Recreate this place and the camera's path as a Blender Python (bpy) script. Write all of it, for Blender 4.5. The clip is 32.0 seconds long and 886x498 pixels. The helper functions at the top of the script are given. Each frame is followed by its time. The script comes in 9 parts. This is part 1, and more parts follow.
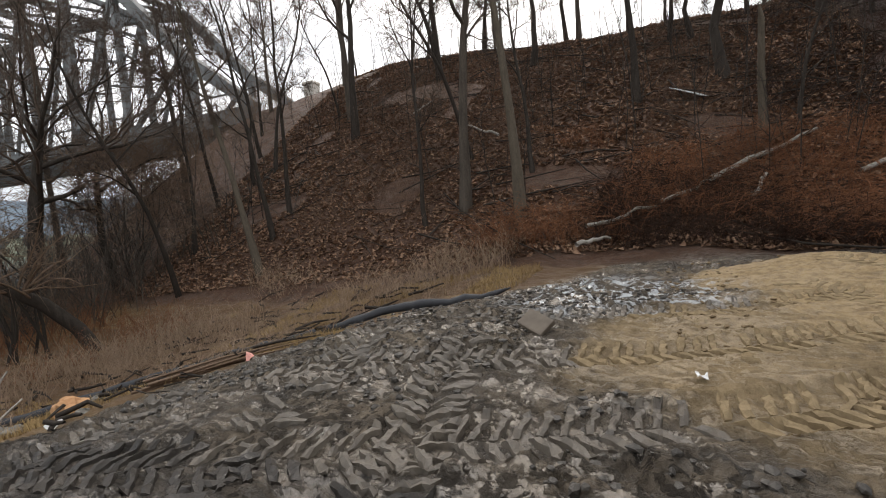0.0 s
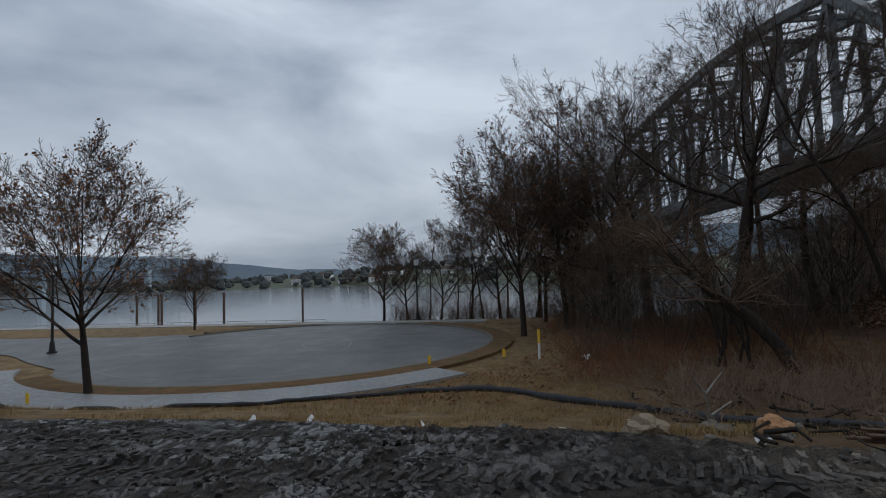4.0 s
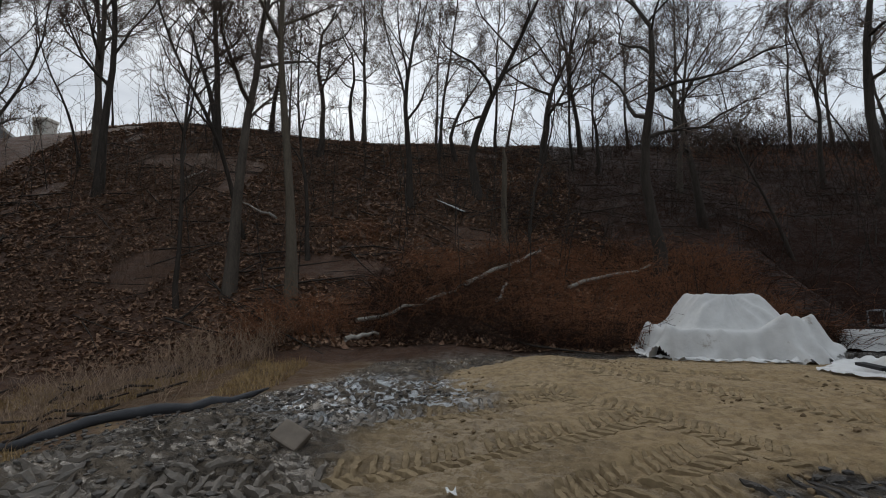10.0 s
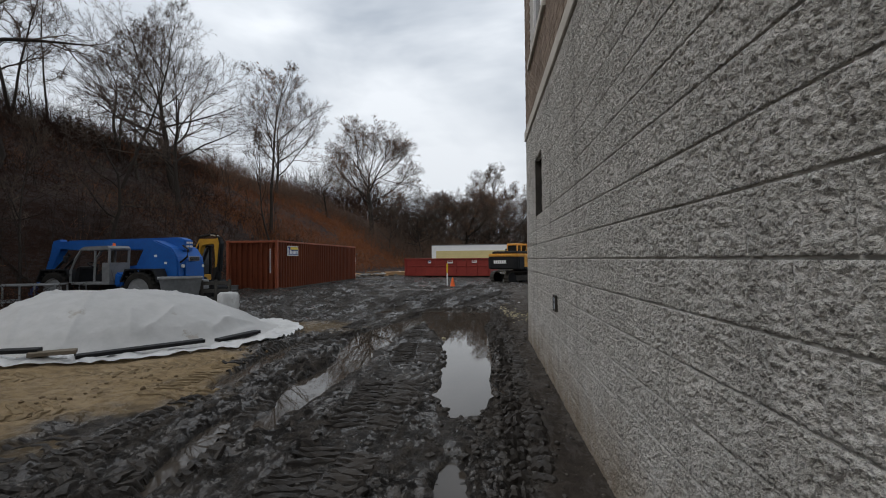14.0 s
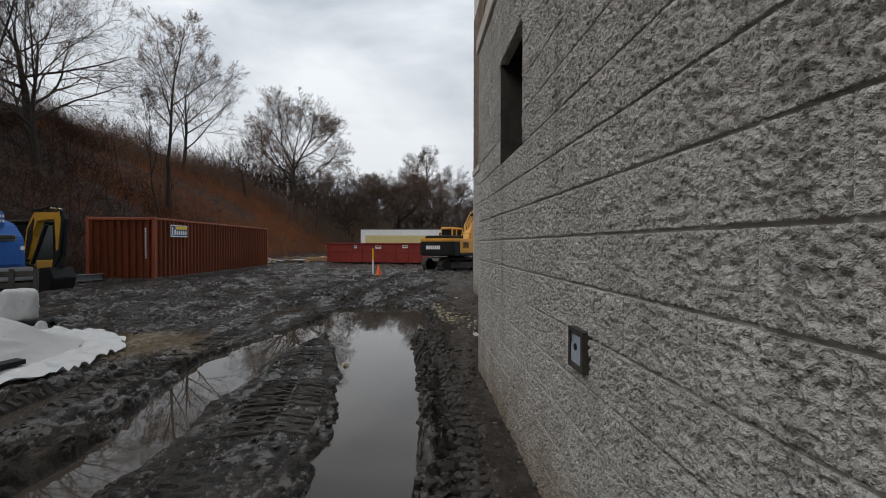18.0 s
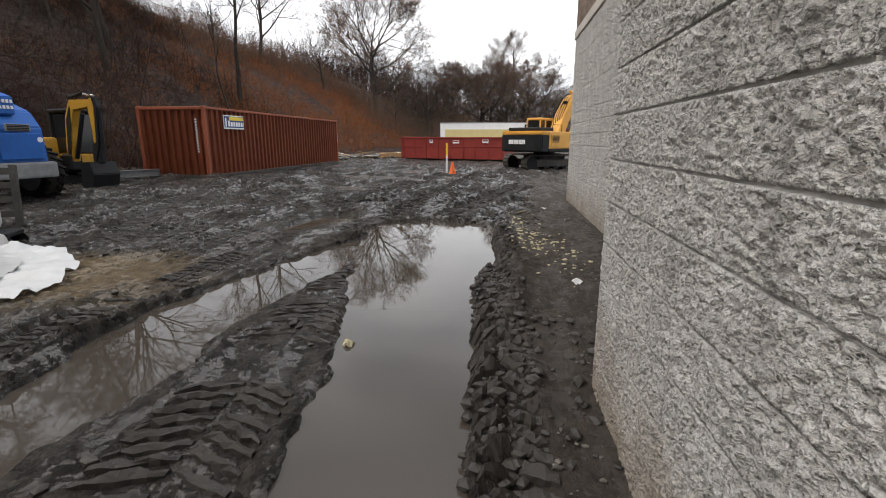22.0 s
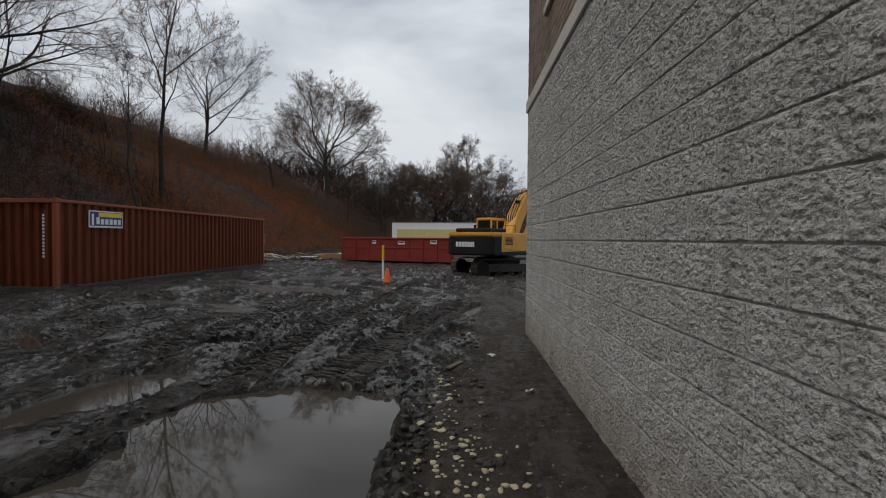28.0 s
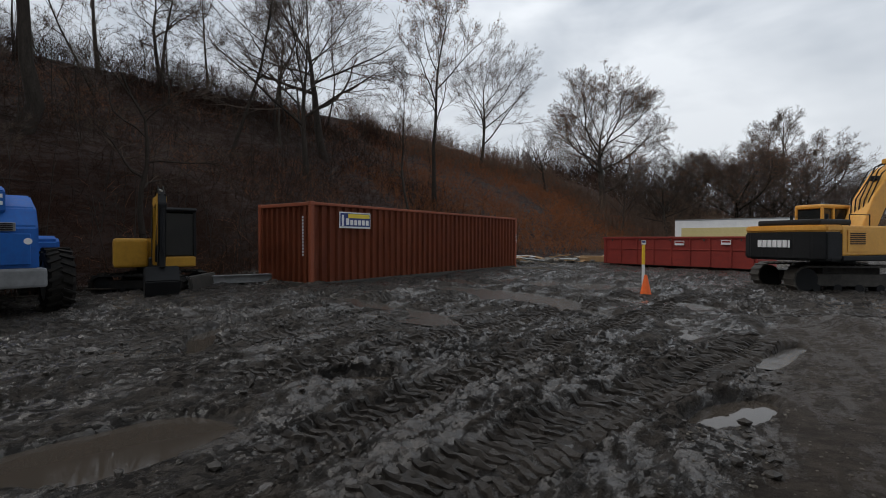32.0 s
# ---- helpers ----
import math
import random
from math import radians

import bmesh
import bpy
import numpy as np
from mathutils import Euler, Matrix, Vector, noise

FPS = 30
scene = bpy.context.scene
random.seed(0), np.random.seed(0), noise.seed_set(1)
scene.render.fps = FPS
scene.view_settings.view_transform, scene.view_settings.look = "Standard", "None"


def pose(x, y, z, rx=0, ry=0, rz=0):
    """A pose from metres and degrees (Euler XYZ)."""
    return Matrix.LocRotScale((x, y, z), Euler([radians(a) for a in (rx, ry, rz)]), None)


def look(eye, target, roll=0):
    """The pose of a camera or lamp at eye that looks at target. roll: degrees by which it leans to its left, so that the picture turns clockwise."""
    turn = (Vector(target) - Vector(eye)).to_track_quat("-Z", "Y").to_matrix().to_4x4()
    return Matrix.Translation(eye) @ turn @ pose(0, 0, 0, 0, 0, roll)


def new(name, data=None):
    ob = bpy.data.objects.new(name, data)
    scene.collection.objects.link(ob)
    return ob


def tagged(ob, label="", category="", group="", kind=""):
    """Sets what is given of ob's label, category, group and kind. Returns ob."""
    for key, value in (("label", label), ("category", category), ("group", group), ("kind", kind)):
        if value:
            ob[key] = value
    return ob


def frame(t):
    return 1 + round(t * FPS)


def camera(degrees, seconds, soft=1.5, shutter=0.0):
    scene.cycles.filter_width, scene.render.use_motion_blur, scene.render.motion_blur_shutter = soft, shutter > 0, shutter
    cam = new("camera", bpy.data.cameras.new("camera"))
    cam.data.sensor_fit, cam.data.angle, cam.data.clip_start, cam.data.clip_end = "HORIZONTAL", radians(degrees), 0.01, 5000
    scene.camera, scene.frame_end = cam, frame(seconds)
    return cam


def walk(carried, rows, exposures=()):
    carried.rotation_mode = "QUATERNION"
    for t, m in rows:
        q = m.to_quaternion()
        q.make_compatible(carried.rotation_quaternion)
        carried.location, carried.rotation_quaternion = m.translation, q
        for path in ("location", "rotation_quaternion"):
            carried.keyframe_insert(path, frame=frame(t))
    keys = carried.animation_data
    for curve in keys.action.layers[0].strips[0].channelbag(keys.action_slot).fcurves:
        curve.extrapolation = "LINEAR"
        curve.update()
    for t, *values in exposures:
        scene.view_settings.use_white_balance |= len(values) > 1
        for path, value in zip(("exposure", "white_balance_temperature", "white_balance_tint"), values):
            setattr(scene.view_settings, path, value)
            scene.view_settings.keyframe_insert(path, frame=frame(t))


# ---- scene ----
cam = camera(85.9, 32.0, soft=1.0)
PATH = [
    (0, (-0.537, -5.934, 1.295), (-2.307, -6.855, 1.158), -4.9),
    (0.5, (-0.567, -6.375, 1.259), (-2.091, -7.67, 1.21), -2.2),
    (1, (-0.516, -6.385, 1.259), (-1.526, -8.11, 1.184), -0.3),
    (1.5, (-0.475, -6.347, 1.271), (-0.702, -8.334, 1.229), -0.9),
    (2, (-0.467, -6.247, 1.306), (0.074, -8.173, 1.303), -0.5),
    (2.5, (-0.5, -6.263, 1.289), (0.245, -8.117, 1.391), -1.4),
    (3, (-0.515, -6.288, 1.285), (0.062, -8.2, 1.399), -2.0),
    (3.5, (-0.508, -6.279, 1.293), (-0.043, -8.22, 1.411), -1.9),
    (4, (-0.518, -6.284, 1.3), (-0.183, -8.252, 1.419), -2.0),
    (4.5, (-0.519, -6.277, 1.286), (-0.268, -8.258, 1.402), -2.1),
    (6.5, (-0.5, -6.25, 1.289), (-0.23, -8.229, 1.397), -2.1),
    (7, (-0.584, -6.264, 1.323), (-0.777, -8.251, 1.456), -0.1),
    (7.5, (-0.597, -6.266, 1.347), (-1.545, -8.023, 1.471), 0.4),
    (8, (-0.595, -6.2, 1.361), (-2.0, -7.619, 1.474), -1.0),
    (8.5, (-0.595, -6.102, 1.393), (-2.309, -7.128, 1.498), -1.1),
    (9, (-0.636, -6.008, 1.419), (-2.524, -6.655, 1.546), -0.8),
    (9.5, (-0.672, -5.994, 1.408), (-2.618, -6.431, 1.556), -0.8),
    (10, (-0.696, -5.912, 1.441), (-2.688, -5.931, 1.619), -0.4),
    (10.5, (-0.716, -5.853, 1.422), (-2.639, -5.345, 1.629), -0.6),
    (11, (-0.685, -5.761, 1.435), (-2.456, -4.848, 1.606), -0.3),
    (11.5, (-0.666, -5.58, 1.449), (-2.222, -4.333, 1.605), -1.3),
    (12, (-0.646, -5.453, 1.467), (-1.911, -3.911, 1.61), -1.0),
    (12.5, (-0.645, -5.362, 1.453), (-1.458, -3.538, 1.546), -0.2),
    (13, (-0.687, -5.266, 1.444), (-1.063, -3.303, 1.504), -0.1),
    (13.5, (-0.743, -5.232, 1.441), (-0.994, -3.248, 1.494), -0.8),
    (14, (-0.755, -5.086, 1.428), (-0.925, -3.094, 1.471), -0.5),
    (14.5, (-0.677, -4.825, 1.454), (-0.802, -2.829, 1.505), -0.9),
    (16.5, (-0.698, -3.429, 1.383), (-0.665, -1.429, 1.401), -0.7),
    (17, (-0.714, -2.984, 1.396), (-0.734, -0.984, 1.444), -1.0),
    (17.5, (-0.634, -2.484, 1.422), (-0.482, -0.49, 1.432), -1.9),
    (18, (-0.674, -1.956, 1.385), (-0.563, 0.041, 1.367), 0.1),
    (18.5, (-0.528, -1.441, 1.388), (-0.35, 0.551, 1.356), -1.0),
    (19, (-0.481, -1.048, 1.4), (-0.275, 0.941, 1.356), -1.3),
    (19.5, (-0.51, -0.662, 1.42), (-0.369, 1.332, 1.442), -1.0),
    (20, (-0.462, -0.256, 1.402), (-0.405, 1.743, 1.412), -1.2),
    (20.5, (-0.471, 0.05, 1.392), (-0.557, 2.048, 1.362), -1.1),
    (21, (-0.478, 0.408, 1.363), (-0.57, 2.405, 1.331), -1.4),
    (21.5, (-0.525, 0.644, 1.323), (-0.873, 2.594, 1.045), -2.6),
    (22, (-0.526, 0.752, 1.31), (-0.754, 2.688, 0.864), 0.2),
    (22.5, (-0.437, 0.868, 1.328), (-0.314, 2.831, 0.966), 0.9),
    (23, (-0.354, 1.067, 1.395), (0.033, 3.019, 1.194), -0.8),
    (23.5, (-0.345, 1.253, 1.394), (0.062, 3.211, 1.367), -1.4),
    (24, (-0.355, 1.554, 1.382), (-0.043, 3.529, 1.42), -2.1),
    (24.5, (-0.312, 1.825, 1.349), (-0.021, 3.804, 1.398), -1.7),
    (25, (-0.336, 2.259, 1.384), (0.035, 4.224, 1.371), -0.3),
    (25.5, (-0.417, 2.551, 1.404), (-0.194, 4.538, 1.34), 1.8),
    (27.5, (-0.167, 3.859, 1.396), (0.274, 5.809, 1.428), 2.0),
    (28, (-0.102, 4.154, 1.426), (-0.165, 6.152, 1.385), 0.5),
    (28.5, (-0.118, 4.501, 1.395), (-0.758, 6.395, 1.334), 1.0),
    (29, (-0.019, 4.856, 1.396), (-0.744, 6.718, 1.468), -1.3),
    (29.5, (0.078, 5.226, 1.41), (-0.526, 7.127, 1.555), -1.6),
    (30, (0.094, 5.651, 1.356), (-0.367, 7.595, 1.436), -0.3),
    (30.5, (0.193, 6.061, 1.36), (-0.073, 8.043, 1.396), -0.5),
    (31, (0.23, 6.426, 1.391), (-0.22, 8.374, 1.405), -0.6),
    (31.5, (0.138, 6.805, 1.372), (-0.615, 8.658, 1.382), 0.9),
    (32, (0.113, 7.119, 1.319), (-1.022, 8.765, 1.282), 0.1),
]
EXPOSURE = [  # seconds, stops, kelvin, tint
    (0, 1.2, 7100, 12), (1, 0.85, 6600, 10), (2, -0.5, 5950, 9), (3, -0.4, 6050, 9), (4.5, -0.4, 6050, 9), (6.5, -0.45, 6250, 9), (7, -0.4, 6300, 9), (8, 0.45, 6800, 11), (9, 0.55, 6600, 10), (10, 0.2, 6500, 9), (11, -0.1, 6450, 9),
    (12.2, -0.5, 6450, 9), (13, 0.1, 6550, 10), (14, 0.12, 6600, 10), (16.5, 0.03, 6650, 10), (18, 0.12, 6700, 10), (20, 0.06, 6750, 11), (21, 0.05, 6750, 11), (21.6, 0.85, 6900, 12), (22.2, 1.05, 6950, 12), (22.8, 0.2, 6800, 11), (23.2, -0.03, 6700, 11), (25.5, 0.05, 6700, 11), (28, -0.10, 6650, 10), (29, -0.28, 6600, 10), (30, 0.0, 6600, 10), (31, -0.08, 6600, 10), (32, 0.05, 6600, 10),
]
walk(cam, [(t, look(eye, target, roll)) for t, eye, target, roll in PATH], EXPOSURE)

# ---- sky and light: a grey winter overcast ----
world = bpy.data.worlds.new("overcast")
scene.world = world
world.use_nodes = True
wn, wl = world.node_tree.nodes, world.node_tree.links
wbg = wn["Background"]
sky = wn.new("ShaderNodeTexSky")
sky.sky_type, sky.sun_disc, sky.sun_elevation, sky.sun_rotation = "NISHITA", False, radians(42), radians(245)
sky.air_density, sky.dust_density, sky.ozone_density = 1.0, 6.0, 1.0
wtc = wn.new("ShaderNodeTexCoord")
wmap = wn.new("ShaderNodeMapping")
wmap.inputs["Scale"].default_value = (1.0, 1.0, 2.6)
wno = wn.new("ShaderNodeTexNoise")
wno.inputs["Scale"].default_value, wno.inputs["Detail"].default_value, wno.inputs["Roughness"].default_value, wno.inputs["Distortion"].default_value = 1.7, 5, 0.52, 0.4
wra = wn.new("ShaderNodeValToRGB")
wra.color_ramp.elements[0].position, wra.color_ramp.elements[0].color = 0.36, (0.40, 0.455, 0.53, 1)
wra.color_ramp.elements[1].position, wra.color_ramp.elements[1].color = 0.66, (0.82, 0.87, 0.93, 1)
wse = wn.new("ShaderNodeSeparateXYZ")
wup = wn.new("ShaderNodeMapRange")
wup.inputs["From Min"].default_value, wup.inputs["From Max"].default_value = -0.02, 0.45
wup.inputs["To Min"].default_value, wup.inputs["To Max"].default_value = 0.82, 1.12
wmul = wn.new("ShaderNodeVectorMath")
wmul.operation = "SCALE"
wmix = wn.new("ShaderNodeMix")
wmix.data_type = "RGBA"
wmix.inputs["Factor"].default_value = 0.93
wsk = wn.new("ShaderNodeVectorMath")
wsk.operation = "SCALE"
wsk.inputs["Scale"].default_value = 0.10
wl.new(wtc.outputs["Generated"], wmap.inputs["Vector"])
wl.new(wmap.outputs[0], wno.inputs["Vector"])
wl.new(wno.outputs[0], wra.inputs[0])
wl.new(wtc.outputs["Generated"], wse.inputs[0])
wl.new(wse.outputs["Z"], wup.inputs["Value"])
wl.new(wra.outputs[0], wmul.inputs[0])
wl.new(wup.outputs[0], wmul.inputs["Scale"])
wl.new(sky.outputs[0], wsk.inputs[0])
wl.new(wsk.outputs[0], wmix.inputs["A"])
wl.new(wmul.outputs[0], wmix.inputs["B"])
wl.new(wmix.outputs["Result"], wbg.inputs["Color"])
wbg.inputs["Strength"].default_value = 1.0

sun_data = bpy.data.lights.new("sun", "SUN")
sun_data.energy, sun_data.angle, sun_data.color = 0.9, radians(40), (1.0, 0.97, 0.93)
sun = new("sun", sun_data)
sun.matrix_basis = look((-45, -21, 46), (0, 0, 0))

# ---- materials ----
def nodes_of(name):
    m = bpy.data.materials.new(name)
    m.use_nodes = True
    return m, m.node_tree.nodes, m.node_tree.links, m.node_tree.nodes["Principled BSDF"]


def surf(name, a, b, rough=0.8, metal=0.0, s1=1.5, s2=30.0, bump=0.3, bs=80.0, depth=0.004, rand=0.0, stretch=(1, 1, 1), rough2=None, coat=0.0, spec=None, spots=None, spot_at=0.62, spot_scale=6.0):
    """A surface whose colour wanders between a and b at two scales, with fine relief; spots: a third colour in patches."""
    m, N, L, p = nodes_of(name)
    tc = N.new("ShaderNodeTexCoord")
    mp = N.new("ShaderNodeMapping")
    mp.inputs["Scale"].default_value = stretch
    L.new(tc.outputs["Object"], mp.inputs["Vector"])
    n1, n2, n3 = N.new("ShaderNodeTexNoise"), N.new("ShaderNodeTexNoise"), N.new("ShaderNodeTexNoise")
    for n, s, d in ((n1, s1, 4), (n2, s2, 6), (n3, bs, 5)):
        n.inputs["Scale"].default_value, n.inputs["Detail"].default_value, n.inputs["Roughness"].default_value = s, d, 0.62
        L.new(mp.outputs[0], n.inputs["Vector"])
    mix = N.new("ShaderNodeMath")
    mix.operation = "MULTIPLY_ADD"
    mix.inputs[1].default_value = 0.5
    half = N.new("ShaderNodeMath")
    half.operation = "MULTIPLY"
    half.inputs[1].default_value = 0.5
    L.new(n2.outputs[0], half.inputs[0])
    L.new(n1.outputs[0], mix.inputs[0])
    L.new(half.outputs[0], mix.inputs[2])
    rmp = N.new("ShaderNodeMapRange")
    rmp.inputs["From Min"].default_value, rmp.inputs["From Max"].default_value = 0.36, 0.64
    L.new(mix.outputs[0], rmp.inputs["Value"])
    fac = rmp.outputs[0]
    if rand > 0:
        oi = N.new("ShaderNodeObjectInfo")
        ra = N.new("ShaderNodeMath")
        ra.operation = "MULTIPLY_ADD"
        ra.use_clamp = True
        ra.inputs[1].default_value = 2 * rand
        off = N.new("ShaderNodeMath")
        off.operation = "SUBTRACT"
        off.inputs[1].default_value = rand
        L.new(fac, off.inputs[0])
        L.new(oi.outputs["Random"], ra.inputs[0])
        L.new(off.outputs[0], ra.inputs[2])
        fac = ra.outputs[0]
    col = N.new("ShaderNodeMix")
    col.data_type = "RGBA"
    col.inputs["A"].default_value, col.inputs["B"].default_value = (*a, 1), (*b, 1)
    L.new(fac, col.inputs["Factor"])
    out = col.outputs["Result"]
    if spots:
        n4 = N.new("ShaderNodeTexNoise")
        n4.inputs["Scale"].default_value, n4.inputs["Detail"].default_value, n4.inputs["Roughness"].default_value = spot_scale, 7, 0.7
        L.new(mp.outputs[0], n4.inputs["Vector"])
        r4 = N.new("ShaderNodeMapRange")
        r4.inputs["From Min"].default_value, r4.inputs["From Max"].default_value = spot_at, spot_at + 0.06
        L.new(n4.outputs[0], r4.inputs["Value"])
        c4 = N.new("ShaderNodeMix")
        c4.data_type = "RGBA"
        c4.inputs["B"].default_value = (*spots, 1)
        L.new(out, c4.inputs["A"])
        L.new(r4.outputs[0], c4.inputs["Factor"])
        out = c4.outputs["Result"]
    L.new(out, p.inputs["Base Color"])
    rr = N.new("ShaderNodeMapRange")
    rr.inputs["To Min"].default_value, rr.inputs["To Max"].default_value = rough, rough2 if rough2 is not None else min(1, rough + 0.15)
    rr.inputs["From Min"].default_value, rr.inputs["From Max"].default_value = 0.3, 0.7
    L.new(n2.outputs[0], rr.inputs["Value"])
    L.new(rr.outputs[0], p.inputs["Roughness"])
    p.inputs["Metallic"].default_value = metal
    p.inputs["Coat Weight"].default_value = coat
    p.inputs["Specular IOR Level"].default_value = spec if spec is not None else (0.15 if rough >= 0.75 else 0.45)
    if bump > 0:
        bp = N.new("ShaderNodeBump")
        bp.inputs["Strength"].default_value, bp.inputs["Distance"].default_value = bump, depth
        L.new(n3.outputs[0], bp.inputs["Height"])
        L.new(bp.outputs[0], p.inputs["Normal"])
    return m


def block_material():
    """Broken concrete: pale paste, dark aggregate, pits with their shade painted in, and a slow change of tone from
    block to block.
    """
    m, N, L, p = nodes_of("split_face_block")
    tc, oi = N.new("ShaderNodeTexCoord"), N.new("ShaderNodeObjectInfo")
    ofs = N.new("ShaderNodeVectorMath")
    ofs.operation = "MULTIPLY_ADD"
    ofs.inputs[1].default_value = (1, 1, 1)
    cmb = N.new("ShaderNodeCombineXYZ")
    mul = N.new("ShaderNodeMath")
    mul.operation = "MULTIPLY"
    mul.inputs[1].default_value = 37.0
    L.new(oi.outputs["Random"], mul.inputs[0])
    L.new(mul.outputs[0], cmb.inputs[0])
    L.new(mul.outputs[0], cmb.inputs[1])
    L.new(tc.outputs["Object"], ofs.inputs[0])
    L.new(cmb.outputs[0], ofs.inputs[2])

    def nz(s, d, r):
        n = N.new("ShaderNodeTexNoise")
        n.inputs["Scale"].default_value, n.inputs["Detail"].default_value, n.inputs["Roughness"].default_value = s, d, r
        L.new(ofs.outputs[0], n.inputs["Vector"])
        return n.outputs[0]

    def ramp(v, lo, hi, a, b):
        n = N.new("ShaderNodeMapRange")
        for k, x in zip(("From Min", "From Max", "To Min", "To Max"), (lo, hi, a, b)):
            n.inputs[k].default_value = x
        L.new(v, n.inputs["Value"])
        return n.outputs[0]

    def mixc(f, a, b):
        n = N.new("ShaderNodeMix")
        n.data_type = "RGBA"
        for k, v in (("A", a), ("B", b)):
            if isinstance(v, tuple):
                n.inputs[k].default_value = (*v, 1)
            else:
                L.new(v, n.inputs[k])
        L.new(f, n.inputs["Factor"])
        return n.outputs["Result"]

    grain, pit_noise, slow = nz(150, 4, 0.7), nz(72, 3, 0.6), nz(5, 3, 0.5)
    col = mixc(ramp(slow, 0.35, 0.65, 0, 1), (0.60, 0.582, 0.548), (0.735, 0.712, 0.68))
    col = mixc(ramp(oi.outputs["Random"], 0, 1, 0, 0.22), col, (0.50, 0.495, 0.48))
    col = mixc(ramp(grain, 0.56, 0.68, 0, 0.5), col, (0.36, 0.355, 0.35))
    # shade of the pits put into the colour: darker where the bump sinks
    col = mixc(ramp(pit_noise, 0.48, 0.34, 0, 0.62), col, (0.20, 0.197, 0.19))
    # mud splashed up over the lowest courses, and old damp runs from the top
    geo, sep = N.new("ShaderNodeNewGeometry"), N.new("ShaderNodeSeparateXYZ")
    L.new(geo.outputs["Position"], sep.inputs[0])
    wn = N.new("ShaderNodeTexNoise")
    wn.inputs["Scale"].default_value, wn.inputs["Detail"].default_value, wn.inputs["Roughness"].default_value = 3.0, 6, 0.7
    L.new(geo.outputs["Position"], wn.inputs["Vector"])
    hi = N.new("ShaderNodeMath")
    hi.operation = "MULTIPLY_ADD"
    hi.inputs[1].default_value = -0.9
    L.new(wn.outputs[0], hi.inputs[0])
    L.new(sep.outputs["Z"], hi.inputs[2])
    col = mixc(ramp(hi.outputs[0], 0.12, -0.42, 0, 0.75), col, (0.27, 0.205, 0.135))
    st = N.new("ShaderNodeMapping")
    st.inputs["Scale"].default_value = (1.0, 2.6, 0.16)
    L.new(geo.outputs["Position"], st.inputs["Vector"])
    sn = N.new("ShaderNodeTexNoise")
    sn.inputs["Scale"].default_value, sn.inputs["Detail"].default_value, sn.inputs["Roughness"].default_value = 1.1, 5, 0.65
    L.new(st.outputs[0], sn.inputs["Vector"])
    col = mixc(ramp(sn.outputs[0], 0.56, 0.70, 0, 0.45), col, (0.20, 0.195, 0.185))
    L.new(col, p.inputs["Base Color"])
    p.inputs["Roughness"].default_value = 0.92
    p.inputs["Specular IOR Level"].default_value = 0.2
    add = N.new("ShaderNodeMath")
    add.operation = "MULTIPLY_ADD"
    add.inputs[1].default_value = 0.35
    L.new(grain, add.inputs[0])
    L.new(ramp(pit_noise, 0.25, 0.75, 0, 1), add.inputs[2])
    bp = N.new("ShaderNodeBump")
    bp.inputs["Strength"].default_value, bp.inputs["Distance"].default_value = 1.0, 0.016
    L.new(add.outputs[0], bp.inputs["Height"])
    L.new(bp.outputs[0], p.inputs["Normal"])
    return m


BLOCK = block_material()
MORTAR = surf("mortar", (0.52, 0.51, 0.49), (0.64, 0.63, 0.605), 0.9, s2=60, bump=0.4, bs=200, depth=0.002)
BRICK = surf("brown_brick", (0.15, 0.11, 0.085), (0.27, 0.21, 0.165), 0.85, s2=30, bump=0.4, bs=120, depth=0.003, rand=0.3)
LIMESTONE = surf("cast_stone", (0.42, 0.39, 0.345), (0.54, 0.51, 0.46), 0.8, s2=25, bump=0.2, bs=100)
CONCRETE = surf("grey_concrete", (0.22, 0.215, 0.20), (0.36, 0.35, 0.33), 0.75, s2=14, bump=0.4, bs=90, rough2=0.95)
WETPATH = surf("wet_concrete", (0.15, 0.15, 0.15), (0.24, 0.24, 0.238), 0.22, s1=0.6, s2=9, bump=0.2, bs=60, rough2=0.8)
ASPHALT = surf("wet_asphalt", (0.066, 0.064, 0.062), (0.108, 0.105, 0.100), 0.40, s1=0.25, s2=0.9, bump=0.25, bs=160, depth=0.004, rough2=0.62)
ROOM = surf("dark_interior", (0.02, 0.02, 0.018), (0.05, 0.048, 0.044), 0.9, bump=0.1)
WHITE = surf("white_paint", (0.66, 0.66, 0.66), (0.78, 0.78, 0.77), 0.45, s2=8, bump=0.1)
FRAME_WHITE = surf("white_vinyl", (0.72, 0.72, 0.72), (0.8, 0.8, 0.8), 0.35, bump=0.05)
RUST_RED = surf("container_oxide_red", (0.19, 0.042, 0.0165), (0.30, 0.074, 0.029), 0.5, s1=0.8, s2=6, bump=0.15, bs=40, rough2=0.75, spots=(0.12, 0.045, 0.03), spot_at=0.66, spot_scale=3, stretch=(1, 1, 0.35))
DUMP_RED = surf("dumpster_red", (0.19, 0.017, 0.012), (0.28, 0.032, 0.021), 0.5, s1=0.9, s2=7, bump=0.15, bs=40, rough2=0.75, spots=(0.10, 0.035, 0.028), spot_at=0.64, spot_scale=3)
TAN_SHEET = surf("tan_wrap", (0.52, 0.43, 0.19), (0.60, 0.50, 0.25), 0.7, s1=2, s2=9, bump=0.2)
BLUE = surf("lift_blue", (0.002, 0.075, 0.31), (0.004, 0.115, 0.44), 0.5, s1=1.2, s2=12, bump=0.08, rough2=0.7, spots=(0.045, 0.07, 0.11), spot_at=0.68, spot_scale=5)
